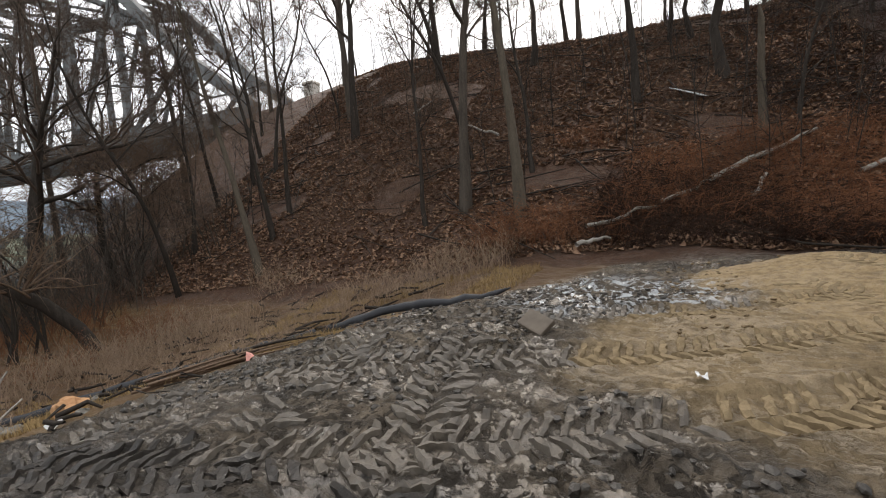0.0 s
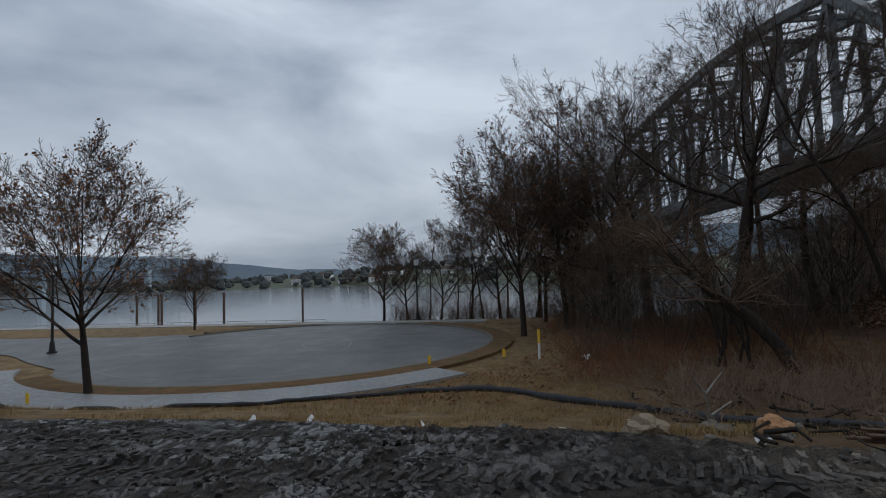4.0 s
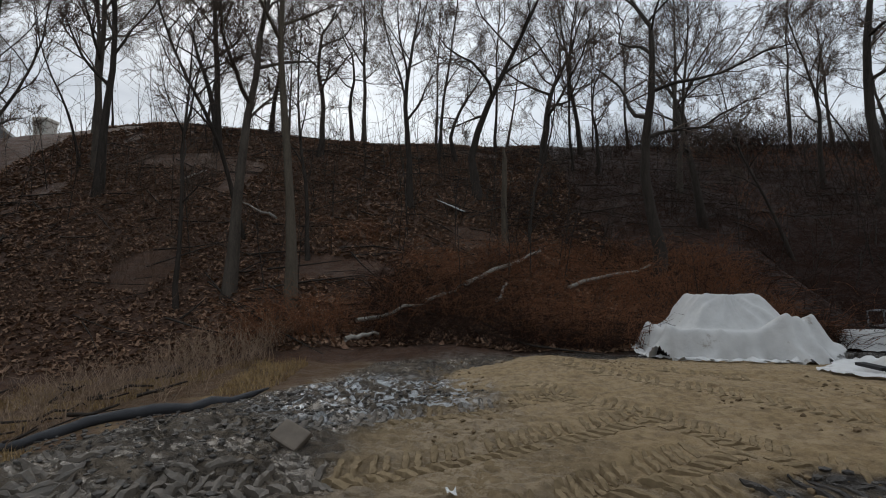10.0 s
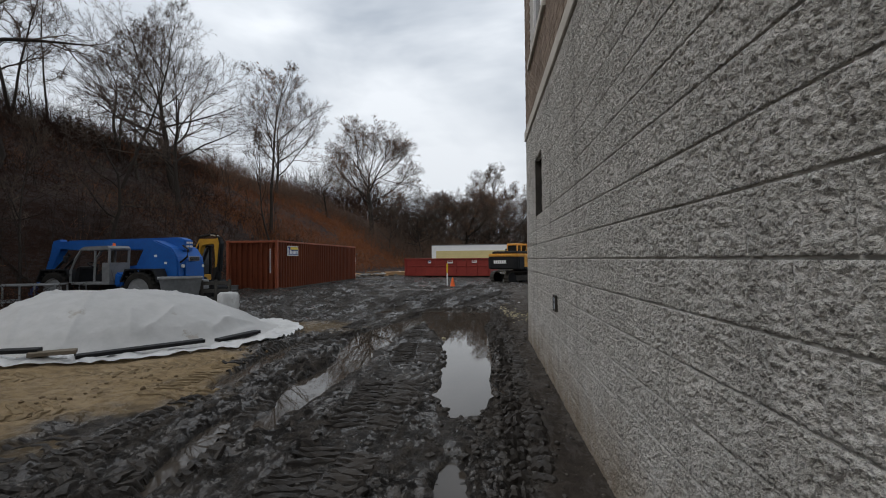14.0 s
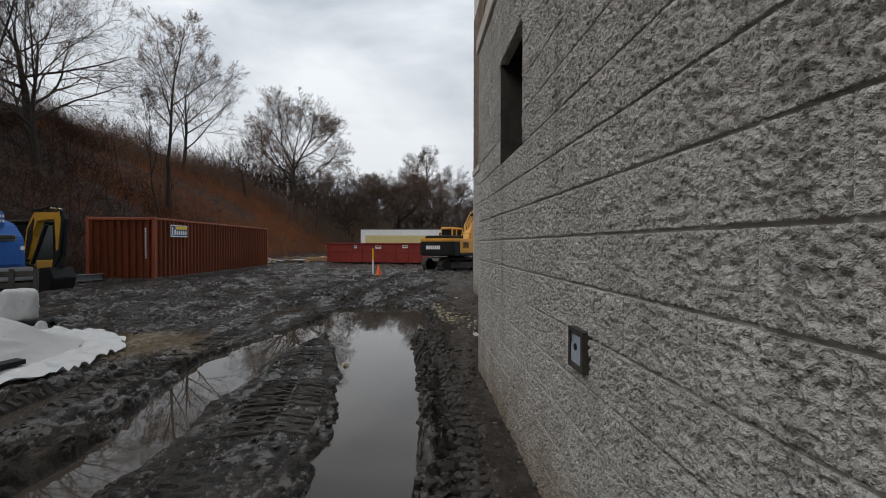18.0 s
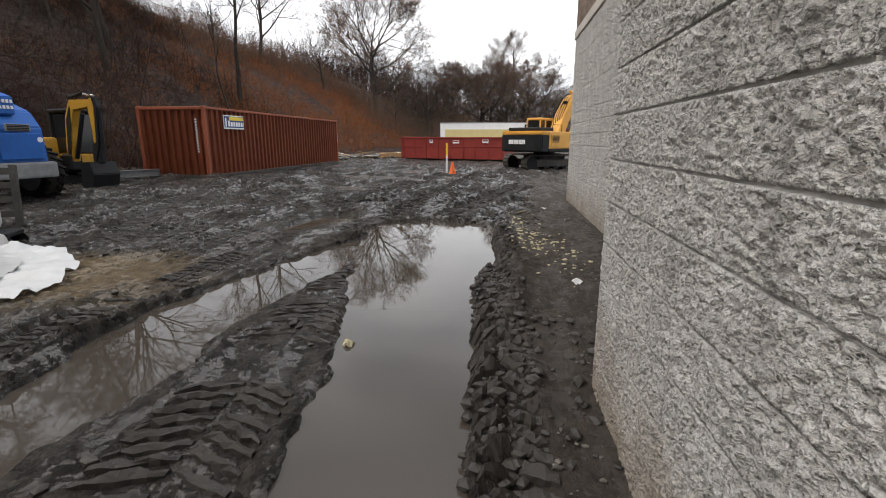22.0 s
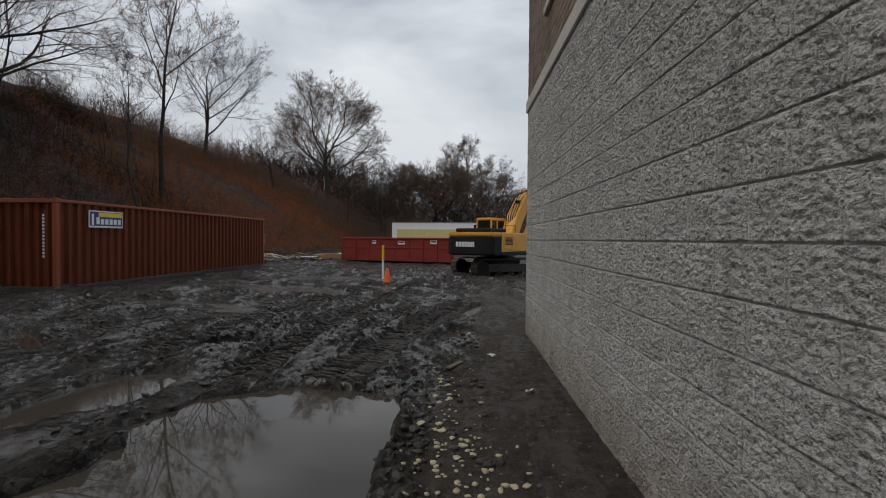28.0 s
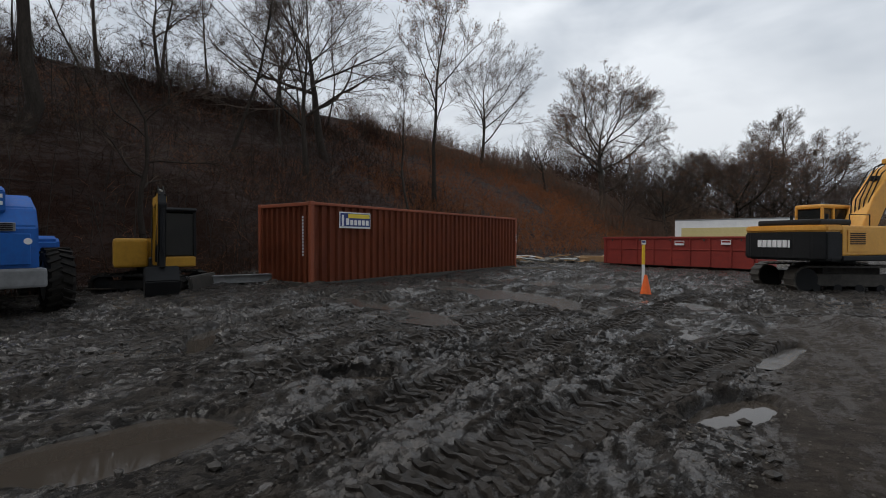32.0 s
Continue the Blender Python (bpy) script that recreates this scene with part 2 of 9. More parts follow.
YELLOW = surf("machine_yellow", (0.62, 0.29, 0.040), (0.75, 0.385, 0.075), 0.4, s1=1.0, s2=10, bump=0.08, rough2=0.65, spots=(0.25, 0.13, 0.03), spot_at=0.69, spot_scale=6)
MINI_YELLOW = surf("mini_yellow", (0.42, 0.215, 0.018), (0.56, 0.30, 0.030), 0.4, s1=1.0, s2=10, bump=0.08, rough2=0.65, spots=(0.2, 0.13, 0.04), spot_at=0.66, spot_scale=6)
CAST_DARK = surf("dark_cast_iron", (0.006, 0.0063, 0.007), (0.015, 0.0155, 0.017), 0.5, s2=15, bump=0.15, rough2=0.75, spec=0.25)
STEEL_DIRTY = surf("muddy_steel", (0.022, 0.020, 0.0175), (0.070, 0.062, 0.052), 0.65, s1=3, s2=14, bump=0.5, bs=40, depth=0.008)
GREY_METAL = surf("grey_painted_metal", (0.16, 0.165, 0.17), (0.26, 0.265, 0.27), 0.5, s2=9, bump=0.15, rough2=0.7)
CHROME = surf("hydraulic_rod", (0.6, 0.6, 0.6), (0.75, 0.75, 0.75), 0.2, metal=1.0, bump=0.02)
RUBBER = surf("muddy_rubber", (0.010, 0.010, 0.010), (0.032, 0.029, 0.025), 0.8, s1=4, s2=14, bump=0.4, bs=60)
GLASS_DARK = surf("tinted_glass", (0.012, 0.014, 0.015), (0.02, 0.023, 0.024), 0.06, bump=0.0, rough2=0.12)
ORANGE = surf("safety_orange", (0.82, 0.11, 0.015), (0.9, 0.17, 0.03), 0.5, s2=12, bump=0.1)
POST_YELLOW = surf("post_yellow", (0.78, 0.48, 0.02), (0.86, 0.56, 0.05), 0.5, s2=12, bump=0.1)
BLACK_SOCK = surf("black_filter_sock", (0.010, 0.011, 0.014), (0.028, 0.029, 0.034), 0.55, s1=4, s2=40, bump=0.6, bs=70, depth=0.01)
BLACK_IRON = surf("black_lamp_iron", (0.008, 0.009, 0.010), (0.018, 0.019, 0.02), 0.4, bump=0.1)
GLOBE = surf("frosted_globe", (0.62, 0.64, 0.66), (0.72, 0.74, 0.76), 0.3, bump=0.02)
BARK = surf("grey_bark", (0.046, 0.038, 0.031), (0.105, 0.088, 0.072), 0.9, s1=2.5, s2=16, bump=0.9, bs=14, depth=0.02, stretch=(4, 4, 0.6))
BARK_DARK = surf("dark_bark", (0.024, 0.0195, 0.016), (0.058, 0.048, 0.040), 0.9, s1=2.5, s2=16, bump=0.9, bs=14, depth=0.02, stretch=(4, 4, 0.6))
BARK_TAN = surf("smooth_tan_bark", (0.06, 0.049, 0.037), (0.115, 0.096, 0.073), 0.9, s1=2.5, s2=16, bump=0.7, bs=14, depth=0.012, stretch=(4, 4, 0.6))
TWIG = surf("fine_twigs", (0.064, 0.047, 0.037), (0.125, 0.094, 0.074), 0.85, bump=0.0, rand=0.2)
TWIG_TAN = surf("tan_twigs", (0.11, 0.073, 0.050), (0.19, 0.132, 0.094), 0.85, bump=0.0)
RUSSET = surf("russet_leaves", (0.17, 0.080, 0.042), (0.30, 0.155, 0.082), 0.75, s1=6, s2=40, bump=0.2)
DRY_TAN = surf("dry_stalks", (0.195, 0.134, 0.093), (0.35, 0.255, 0.182), 0.85, s1=2, s2=30, bump=0.1)
BRUSH_RED = surf("red_brown_brush", (0.10, 0.043, 0.023), (0.27, 0.125, 0.064), 0.85, s1=0.5, s2=30, bump=0.1)
SCRUB = surf("grey_brown_scrub", (0.085, 0.055, 0.040), (0.16, 0.105, 0.075), 0.85, s1=0.5, s2=30, bump=0.1)
GRASS_GOLD = surf("straw_grass", (0.22, 0.145, 0.068), (0.36, 0.255, 0.125), 0.85, s1=1.2, s2=30, bump=0.1)
BRUSH_ORANGE = surf("orange_brown_brush", (0.15, 0.054, 0.021), (0.31, 0.122, 0.050), 0.85, s1=0.3, s2=30, bump=0.1)
BRUSH_DARK = surf("dark_brush", (0.020, 0.0105, 0.0075), (0.048, 0.025, 0.016), 0.85, s1=0.5, s2=30, bump=0.1)
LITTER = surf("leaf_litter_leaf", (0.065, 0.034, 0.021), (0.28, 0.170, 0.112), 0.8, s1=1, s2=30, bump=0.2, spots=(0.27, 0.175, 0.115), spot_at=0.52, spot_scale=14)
DEADWOOD = surf("weathered_log", (0.16, 0.145, 0.125), (0.36, 0.335, 0.30), 0.85, s1=5, s2=20, bump=0.6, bs=20, depth=0.01)
ROCK_TAN = surf("tan_rock", (0.20, 0.158, 0.10), (0.34, 0.28, 0.20), 0.85, s1=3, s2=14, bump=0.8, bs=25, depth=0.02, spots=(0.10, 0.075, 0.05), spot_at=0.58, spot_scale=4)
ROCK_ORANGE = surf("orange_rock", (0.36, 0.19, 0.095), (0.48, 0.28, 0.15), 0.85, s1=3, s2=14, bump=0.7, bs=25, depth=0.015)
ROCK_GREY = surf("grey_rock", (0.12, 0.11, 0.095), (0.22, 0.205, 0.18), 0.85, s1=3, s2=14, bump=0.7, bs=25, depth=0.015)
PAPER = surf("litter_paper", (0.6, 0.6, 0.6), (0.75, 0.75, 0.74), 0.7, s2=20, bump=0.3)
FOAM = surf("yellow_foam", (0.42, 0.36, 0.22), (0.58, 0.53, 0.37), 0.85, s1=3, s2=30, bump=0.7, bs=50, depth=0.006, rand=0.3)
CLOD = surf("mud_clod", (0.030, 0.026, 0.022), (0.060, 0.052, 0.044), 0.35, s1=3, s2=20, bump=0.7, bs=50, depth=0.01, rough2=0.8)
PLANK = surf("weathered_plank", (0.12, 0.10, 0.075), (0.22, 0.19, 0.15), 0.85, s1=4, s2=20, bump=0.5, bs=30, stretch=(1, 6, 6))
BRIDGE_GREY = surf("bridge_steel", (0.095, 0.098, 0.098), (0.15, 0.155, 0.155), 0.7, s1=0.3, s2=2, bump=0.1)
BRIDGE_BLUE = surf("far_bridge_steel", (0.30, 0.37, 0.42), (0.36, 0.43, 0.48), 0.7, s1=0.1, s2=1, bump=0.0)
CUT_WOOD = surf("fresh_wood", (0.34, 0.20, 0.10), (0.46, 0.30, 0.16), 0.8, s2=20, bump=0.3)
PIPE_BROWN = surf("brown_piling", (0.075, 0.045, 0.032), (0.12, 0.075, 0.055), 0.7, s2=8, bump=0.3)
BLACK_PLASTIC = surf("black_sheet", (0.010, 0.010, 0.011), (0.02, 0.02, 0.021), 0.25, s1=3, s2=12, bump=0.3, bs=12, depth=0.03)
TREAD = surf("dark_slab", (0.10, 0.08, 0.062), (0.16, 0.13, 0.10), 0.7, s1=3, s2=14, bump=0.4)
SIGN_BLUE = surf("sign_blue", (0.015, 0.03, 0.14), (0.025, 0.045, 0.19), 0.5, bump=0.05)
SIGN_YELLOW = surf("sign_yellow", (0.7, 0.5, 0.03), (0.78, 0.58, 0.06), 0.5, bump=0.05)
SIGN_WHITE = surf("sign_white", (0.7, 0.7, 0.7), (0.78, 0.78, 0.78), 0.5, bump=0.05)

# ---- small library ----
def part(name, bm, material, parent=None, label="", smooth=False):
    """Links a bmesh as one mesh object, under parent where one is given."""
    me = bpy.data.meshes.new(name)
    bm.to_mesh(me)
    bm.free()
    return mesh_ob(name, me, material, parent, label, smooth)


def mesh_ob(name, me, material, parent=None, label="", smooth=False):
    if material is not None and not me.materials:
        me.materials.append(material)
    if smooth:
        me.shade_smooth()
    ob = new(name, me)
    if parent is not None:
        ob.parent = parent
    if label:
        ob["label"] = label
    return ob


def thing(name, m, label, category, group="", kind=""):
    ob = new(name)
    ob.empty_display_size = 0.2
    ob.matrix_basis = m
    return tagged(ob, label, category, group, kind)


def mesh_np(name, verts, faces):
    me = bpy.data.meshes.new(name)
    me.from_pydata(verts, [], faces)
    me.update()
    return me


def mesh_arrays(name, v, q):
    """A mesh from arrays of vertices and quads."""
    me = bpy.data.meshes.new(name)
    me.vertices.add(len(v))
    me.vertices.foreach_set("co", np.ascontiguousarray(v, np.float32).ravel())
    me.loops.add(q.size)
    me.loops.foreach_set("vertex_index", np.ascontiguousarray(q, np.int32).ravel())
    me.polygons.add(len(q))
    me.polygons.foreach_set("loop_start", np.arange(0, q.size, 4, dtype=np.int32))
    me.update(calc_edges=True)
    return me


def box(bm, x0, x1, y0, y1, z0, z1, bevel=0.0, seg=1, m=None):
    """An axis-aligned box with bevelled edges, moved by m."""
    mm = Matrix.Translation(((x0 + x1) / 2, (y0 + y1) / 2, (z0 + z1) / 2)) @ Matrix.Diagonal((abs(x1 - x0), abs(y1 - y0), abs(z1 - z0), 1))
    if m is not None:
        mm = m @ mm
    vs = bmesh.ops.create_cube(bm, size=1.0, matrix=mm)["verts"]
    if bevel > 0:
        es = list({e for v in vs for e in v.link_edges})
        bmesh.ops.bevel(bm, geom=es, offset=bevel, segments=seg, affect="EDGES", profile=0.6)
    return bm


def bx(x0, x1, y0, y1, z0, z1, bevel=0.0, seg=1, m=None):
    return box(bmesh.new(), x0, x1, y0, y1, z0, z1, bevel, seg, m)


def cyl(bm, p, q, r, r2=None, n=16, caps=True, bevel=0.0):
    """A round bar from p to q, of radius r at p and r2 at q."""
    p, q = Vector(p), Vector(q)
    d = q - p
    m = Matrix.Translation((p + q) / 2) @ d.to_track_quat("Z", "Y").to_matrix().to_4x4()
    vs = bmesh.ops.create_cone(bm, cap_ends=caps, segments=n, radius1=r, radius2=r if r2 is None else r2, depth=d.length, matrix=m)["verts"]
    if bevel > 0:
        es = [e for e in {e for v in vs for e in v.link_edges} if len(e.link_faces) == 2 and e.calc_face_angle(0) > 0.9]
        bmesh.ops.bevel(bm, geom=es, offset=bevel, segments=2, affect="EDGES")
    return bm


def cy(p, q, r, r2=None, n=16, bevel=0.0):
    return cyl(bmesh.new(), p, q, r, r2, n, True, bevel)


def prism(bm, pts, y0, y1, bevel=0.0, axes="xz"):
    """A flat outline (in x and z, or as axes says) given thickness from y0 to y1 along the third axis."""
    order = {"xz": lambda a, b, c: (a, c, b), "yz": lambda a, b, c: (c, a, b), "xy": lambda a, b, c: (a, b, c)}[axes]
    lo = [bm.verts.new(order(a, b, y0)) for a, b in pts]
    hi = [bm.verts.new(order(a, b, y1)) for a, b in pts]
    fs = [bm.faces.new(lo), bm.faces.new(hi)]
    n = len(pts)
    for i in range(n):
        fs.append(bm.faces.new((lo[i], lo[(i + 1) % n], hi[(i + 1) % n], hi[i])))
    bmesh.ops.recalc_face_normals(bm, faces=fs)
    if bevel > 0:
        es = list({e for f in fs for e in f.edges})
        bmesh.ops.bevel(bm, geom=es, offset=bevel, segments=2, affect="EDGES")
    return bm


def pr(pts, y0, y1, bevel=0.0, axes="xz"):
    return prism(bmesh.new(), pts, y0, y1, bevel, axes)


def tube(bm, pts, r, n=6, r_end=None):
    """A bent round bar through pts."""
    pts = [Vector(p) for p in pts]
    rings = []
    for i, p in enumerate(pts):
        d = (pts[min(i + 1, len(pts) - 1)] - pts[max(i - 1, 0)]).normalized()
        a = d.orthogonal().normalized()
        b = d.cross(a)
        rr = r if r_end is None else r + (r_end - r) * i / (len(pts) - 1)
        rings.append([bm.verts.new(p + rr * (math.cos(2 * math.pi * k / n) * a + math.sin(2 * math.pi * k / n) * b)) for k in range(n)])
    for i in range(len(rings) - 1):
        best = min(range(n), key=lambda s: (rings[i + 1][s].co - rings[i][0].co).length)
        for k in range(n):
            bm.faces.new((rings[i][k], rings[i][(k + 1) % n], rings[i + 1][(k + 1 + best) % n], rings[i + 1][(k + best) % n]))
    bm.faces.new(rings[0][::-1])
    bm.faces.new(rings[-1])
    return bm


def tb(pts, r, n=6, r_end=None):
    return tube(bmesh.new(), pts, r, n, r_end)


def vn(x, y, seed=0):
    """Smooth value noise in the plane, 0 to 1."""
    x, y = np.asarray(x, float), np.asarray(y, float)
    xi, yi = np.floor(x).astype(np.int64), np.floor(y).astype(np.int64)
    fx, fy = x - xi, y - yi
    fx, fy = fx * fx * (3 - 2 * fx), fy * fy * (3 - 2 * fy)

    def h(a, b):
        n = (a * 374761393 + b * 668265263 + seed * 1442695041) & 0xFFFFFFFF
        n = ((n ^ (n >> 13)) * 1274126177) & 0xFFFFFFFF
        return ((n ^ (n >> 16)) & 0xFFFF) / 65535.0

    return (h(xi, yi) * (1 - fx) + h(xi + 1, yi) * fx) * (1 - fy) + (h(xi, yi + 1) * (1 - fx) + h(xi + 1, yi + 1) * fx) * fy


def fbm(x, y, octaves=4, seed=0):
    out, amp, total = 0.0, 1.0, 0.0
    for o in range(octaves):
        out, total = out + amp * vn(x * 2**o + 17 * o, y * 2**o - 9 * o, seed + o), total + amp
        amp *= 0.5
    return out / total


def sstep(a, b, v):
    t = np.clip((np.asarray(v, float) - a) / (b - a), 0, 1)
    return t * t * (3 - 2 * t)

# ---- the lie of the land ----
FOOT_X, CREST_Z, SLOPE = -12.6, 10.4, 0.62


def base_z(x, y):
    """The broad shape of the ground: a level yard, the bank to the west, the fall to the lake in the south."""
    x, y = np.asarray(x, float), np.asarray(y, float)
    foot = FOOT_X + 1.2 * sstep(-2, -9, y) - 1.5 * sstep(-18, -40, y)
    up = foot - x
    bank = SLOPE * (np.log1p(np.exp(np.clip(up * 1.6, -40, 40))) / 1.6)
    over = CREST_Z + 0.9 * (vn(y * 0.05, 0 * y, 5) - 0.5) + 0.7 * sstep(-14, -3, y) + 0.6 * sstep(10, 24, y) + 2.6 * sstep(14, 62, y)
    bank = over - np.log1p(np.exp(np.clip((over - bank) * 1.3, -40, 40))) / 1.3
    bank = bank * (1 + 0.26 * sstep(-8, -28, y))  # the bank stands higher towards the bridge
    cut = sstep(4.6, 6.4, y) * (1 - sstep(15.5, 18.0, y))  # level stand dug into the foot of the bank, for the machines
    bank = bank * (1 - cut * (1 - sstep(3.6, 6.6, up)))
    bank = np.maximum(bank, 0) * (1 - sstep(-42, -58, y))
    fall = -1.45 * sstep(-8.2, -17.0, y) * sstep(-16, -6, x) - 1.45 * sstep(-14, -34, y) * (1 - sstep(-16, -6, x))
    shore = -6.0 * sstep(-37, -52, y)
    z = bank + fall + shore
    return z

# ---- ground: one sheet from the yard to the horizon ----
LUG_TRACKS = [  # wheel tracks: start, end, width, lug pitch, depth, bow
    ((-1.90, -6.0), (-1.86, 5.4), 0.60, 0.105, 0.030, 0.0),
    ((-3.55, -4.0), (-3.60, 6.4), 0.36, 0.105, 0.030, 0.06),
    ((-1.30, 8.6), (-0.05, 14.4), 0.58, 0.105, 0.046, 0.05),
    ((-0.46, -2.4), (-0.50, 7.4), 0.30, 0.119, 0.044, 0.04),
    ((-4.2, -5.2), (-3.9, 3.2), 0.52, 0.126, 0.031, 0.0),
    ((-2.2, 8.8), (-1.2, 20.0), 0.50, 0.119, 0.044, 0.2),
    ((-3.9, 9.6), (-2.8, 21.0), 0.52, 0.126, 0.044, -0.3),
    ((-2.9, -3.5), (-2.55, 1.6), 0.42, 0.119, 0.026, 0.0),
    ((-5.5, 6.0), (-8.0, 13.0), 0.50, 0.140, 0.026, 0.3),
    ((-6.8, 8.0), (-3.0, 15.0), 0.50, 0.126, 0.026, 0.3),
    ((-7.5, 10.5), (2.0, 17.5), 0.55, 0.133, 0.031, 0.5),
    ((-8.5, 13.0), (1.0, 20.5), 0.55, 0.133, 0.031, 0.4),
    ((-5.0, -3.4), (-1.9, -9.6), 0.55, 0.133, 0.044, 0.25),
    ((-6.2, -3.6), (-3.4, -9.4), 0.55, 0.140, 0.044, 0.25),
    ((-3.9, -3.2), (-0.9, -8.4), 0.50, 0.126, 0.036, 0.2),
    ((-7.4, -4.2), (-5.4, -8.6), 0.52, 0.140, 0.036, 0.2),
    ((-4.9, -8.9), (4.0, -8.0), 0.55, 0.133, 0.042, 0.3),
    ((-3.2, -10.2), (5.5, -9.3), 0.55, 0.133, 0.042, 0.2),
    ((-1.6, -11.2), (7.0, -10.6), 0.50, 0.133, 0.036, 0.15),
    ((-1.0, -12.0), (8.5, -11.9), 0.50, 0.133, 0.031, 0.1),
    ((-4.6, -7.7), (3.0, -6.9), 0.50, 0.126, 0.036, 0.2),
    ((-8.6, -2.6), (-3.6, 2.2), 0.46, 0.140, 0.021, 0.1),
    ((-9.0, -4.4), (-4.6, -0.8), 0.50, 0.140, 0.026, 0.1),
    ((-7.6, -4.9), (-2.6, -1.6), 0.50, 0.140, 0.026, 0.1),
]
PUDDLES = [  # middle, half length along y, half width, turn in degrees
    (-3.35, 8.4, 0.95, 0.42, -25), (-3.05, 10.4, 0.55, 0.24, -50), (-2.85, 11.9, 0.85, 0.13, -15), (-0.10, 11.4, 0.55, 0.20, -20), (0.25, 13.6, 0.8, 0.13, -14), (-3.9, 1.4, 1.6, 0.16, 4), (-3.0, -1.6, 0.8, 0.13, 10),
    (-5.6, 17.4, 2.6, 0.8, 70), (-4.2, 20.8, 2.4, 0.9, 78), (-7.9, 19.6, 2.0, 0.6, 60), (-1.2, 17.6, 1.6, 0.4, 70), (-7.2, 14.2, 1.5, 0.4, 80), (-6.5, 23.0, 2.2, 0.5, 84), (-1.5, -4.6, 0.9, 0.14, 3), (-0.95, -2.6, 0.8, 0.16, 3),
    (-9.4, 11.6, 1.0, 0.35, 75), (-4.6, 13.6, 1.2, 0.2, 60), (-2.2, 15.6, 1.5, 0.2, 70), (-6.2, 10.6, 0.9, 0.2, 50),
]
RUT_POOLS = [  # the two long pools in the wheel ruts: y, west edge, east edge
    ((-0.7, -1.00, -0.85), (0.0, -1.26, -0.55), (2.0, -1.30, -0.62), (3.4, -1.55, -0.70), (4.6, -1.80, -0.71), (5.6, -2.05, -0.62), (6.5, -2.30, -0.52), (7.6, -2.60, -0.50), (8.3, -2.45, -0.55), (8.7, -1.60, -1.00)),
    ((-1.2, -2.80, -2.62), (0.0, -2.90, -2.50), (1.0, -2.88, -2.44), (2.3, -3.00, -2.48), (3.3, -3.22, -2.42), (4.0, -3.20, -2.35), (5.3, -2.93, -2.22), (6.1, -2.72, -2.15), (7.0, -2.45, -2.00)),
]
WATER_Z = -0.038


def puddle_mask(x, y):
    wob = (fbm(x * 1.7, y * 1.7, 4, 31) - 0.5) * 1.5
    out = np.zeros_like(x)
    for cx, cyy, hl, hw, deg in PUDDLES:
        c, s = math.cos(radians(deg)), math.sin(radians(deg))
        u, v = (x - cx) * c - (y - cyy) * s * -1, -(x - cx) * s + (y - cyy) * c
        q = np.sqrt((u / hw) ** 2 + (v / hl) ** 2)
        out = np.maximum(out, 1 - sstep(0.78, 1.12, q + wob * 0.55))
    for rows in RUT_POOLS:
        ys, lo, hi = np.array(rows).T
        gap = np.minimum(np.minimum(x - np.interp(y, ys, lo), np.interp(y, ys, hi) - x), np.minimum(y - ys[0], ys[-1] - y))
        out = np.maximum(out, sstep(-0.05, 0.07, gap + 0.20 * wob + 0.10 * (fbm(x * 6, y * 6, 2, 33) - 0.5)))
    return out


def mud_edge(x):
    """The line (y) at which the yard's mud gives way to grass in the south."""
    return np.interp(x, [-12, -9.5, -7.6, -6.4, -4.5, -2.9, -1.3, 2, 5, 9, 14, 30], [-6.5, -7.6, -8.6, -9.3, -10.7, -11.2, -12.7, -12.9, -13.5, -13.2, -12.8, -12.5])


def masks(x, y):
    n = fbm(x * 0.9, y * 0.9, 4, 3) - 0.5
    n2 = fbm(x * 3.1, y * 3.1, 3, 8) - 0.5
    grass = 1 - sstep(-0.35, 0.35, y - mud_edge(x) + 0.8 * n + 0.5 * n2)
    foot = FOOT_X + 1.2 * sstep(-2, -9, y) - 1.5 * sstep(-18, -40, y) + 1.1 - 3.6 * sstep(4.6, 6.4, y) * (1 - sstep(15.5, 18.0, y))
    leaf = sstep(-0.6, 0.5, foot - x + 1.2 * n)
    leaf = np.maximum(leaf, sstep(38, 44, y + 4 * n) * sstep(-1, 1, -6 - x))
    leaf = np.maximum(leaf, 0.72 * grass * sstep(-0.5, -4.5, x + 2.5 * n + 0.10 * (y + 12)) * sstep(-25, -21, y) * sstep(-0.62, -0.2, n2 + n))  # bare leafy soil under the scrub
    q = np.sqrt(((x + 7.3) / 3.5) ** 2 + ((y + 1.1) / 4.8) ** 2) + 0.55 * n + 0.25 * n2
    sand = (1 - sstep(0.86, 1.06, q)) * (1 - leaf) * (1 - grass)
    q2 = np.sqrt(((x + 5.2) / 2.6) ** 2 + ((y + 5.2) / 1.6) ** 2) + 0.8 * n + 0.4 * n2
    sand = np.maximum(sand, 0.75 * (1 - sstep(0.6, 1.2, q2)) * (1 - grass))
    q3 = np.sqrt(((x + 4.7) / 1.3) ** 2 + ((y - 4.6) / 1.2) ** 2) + 0.9 * n + 0.4 * n2
    sand = np.maximum(sand, 0.55 * (1 - sstep(0.5, 1.2, q3)))
    strip = sstep(-0.62, -0.25, x + 0.25 * n - 0.55 * sstep(7.5, 11, y)) * sstep(-4.5, -3.0, y) * (1 - sstep(15, 19, y))
    return grass, leaf, sand, strip


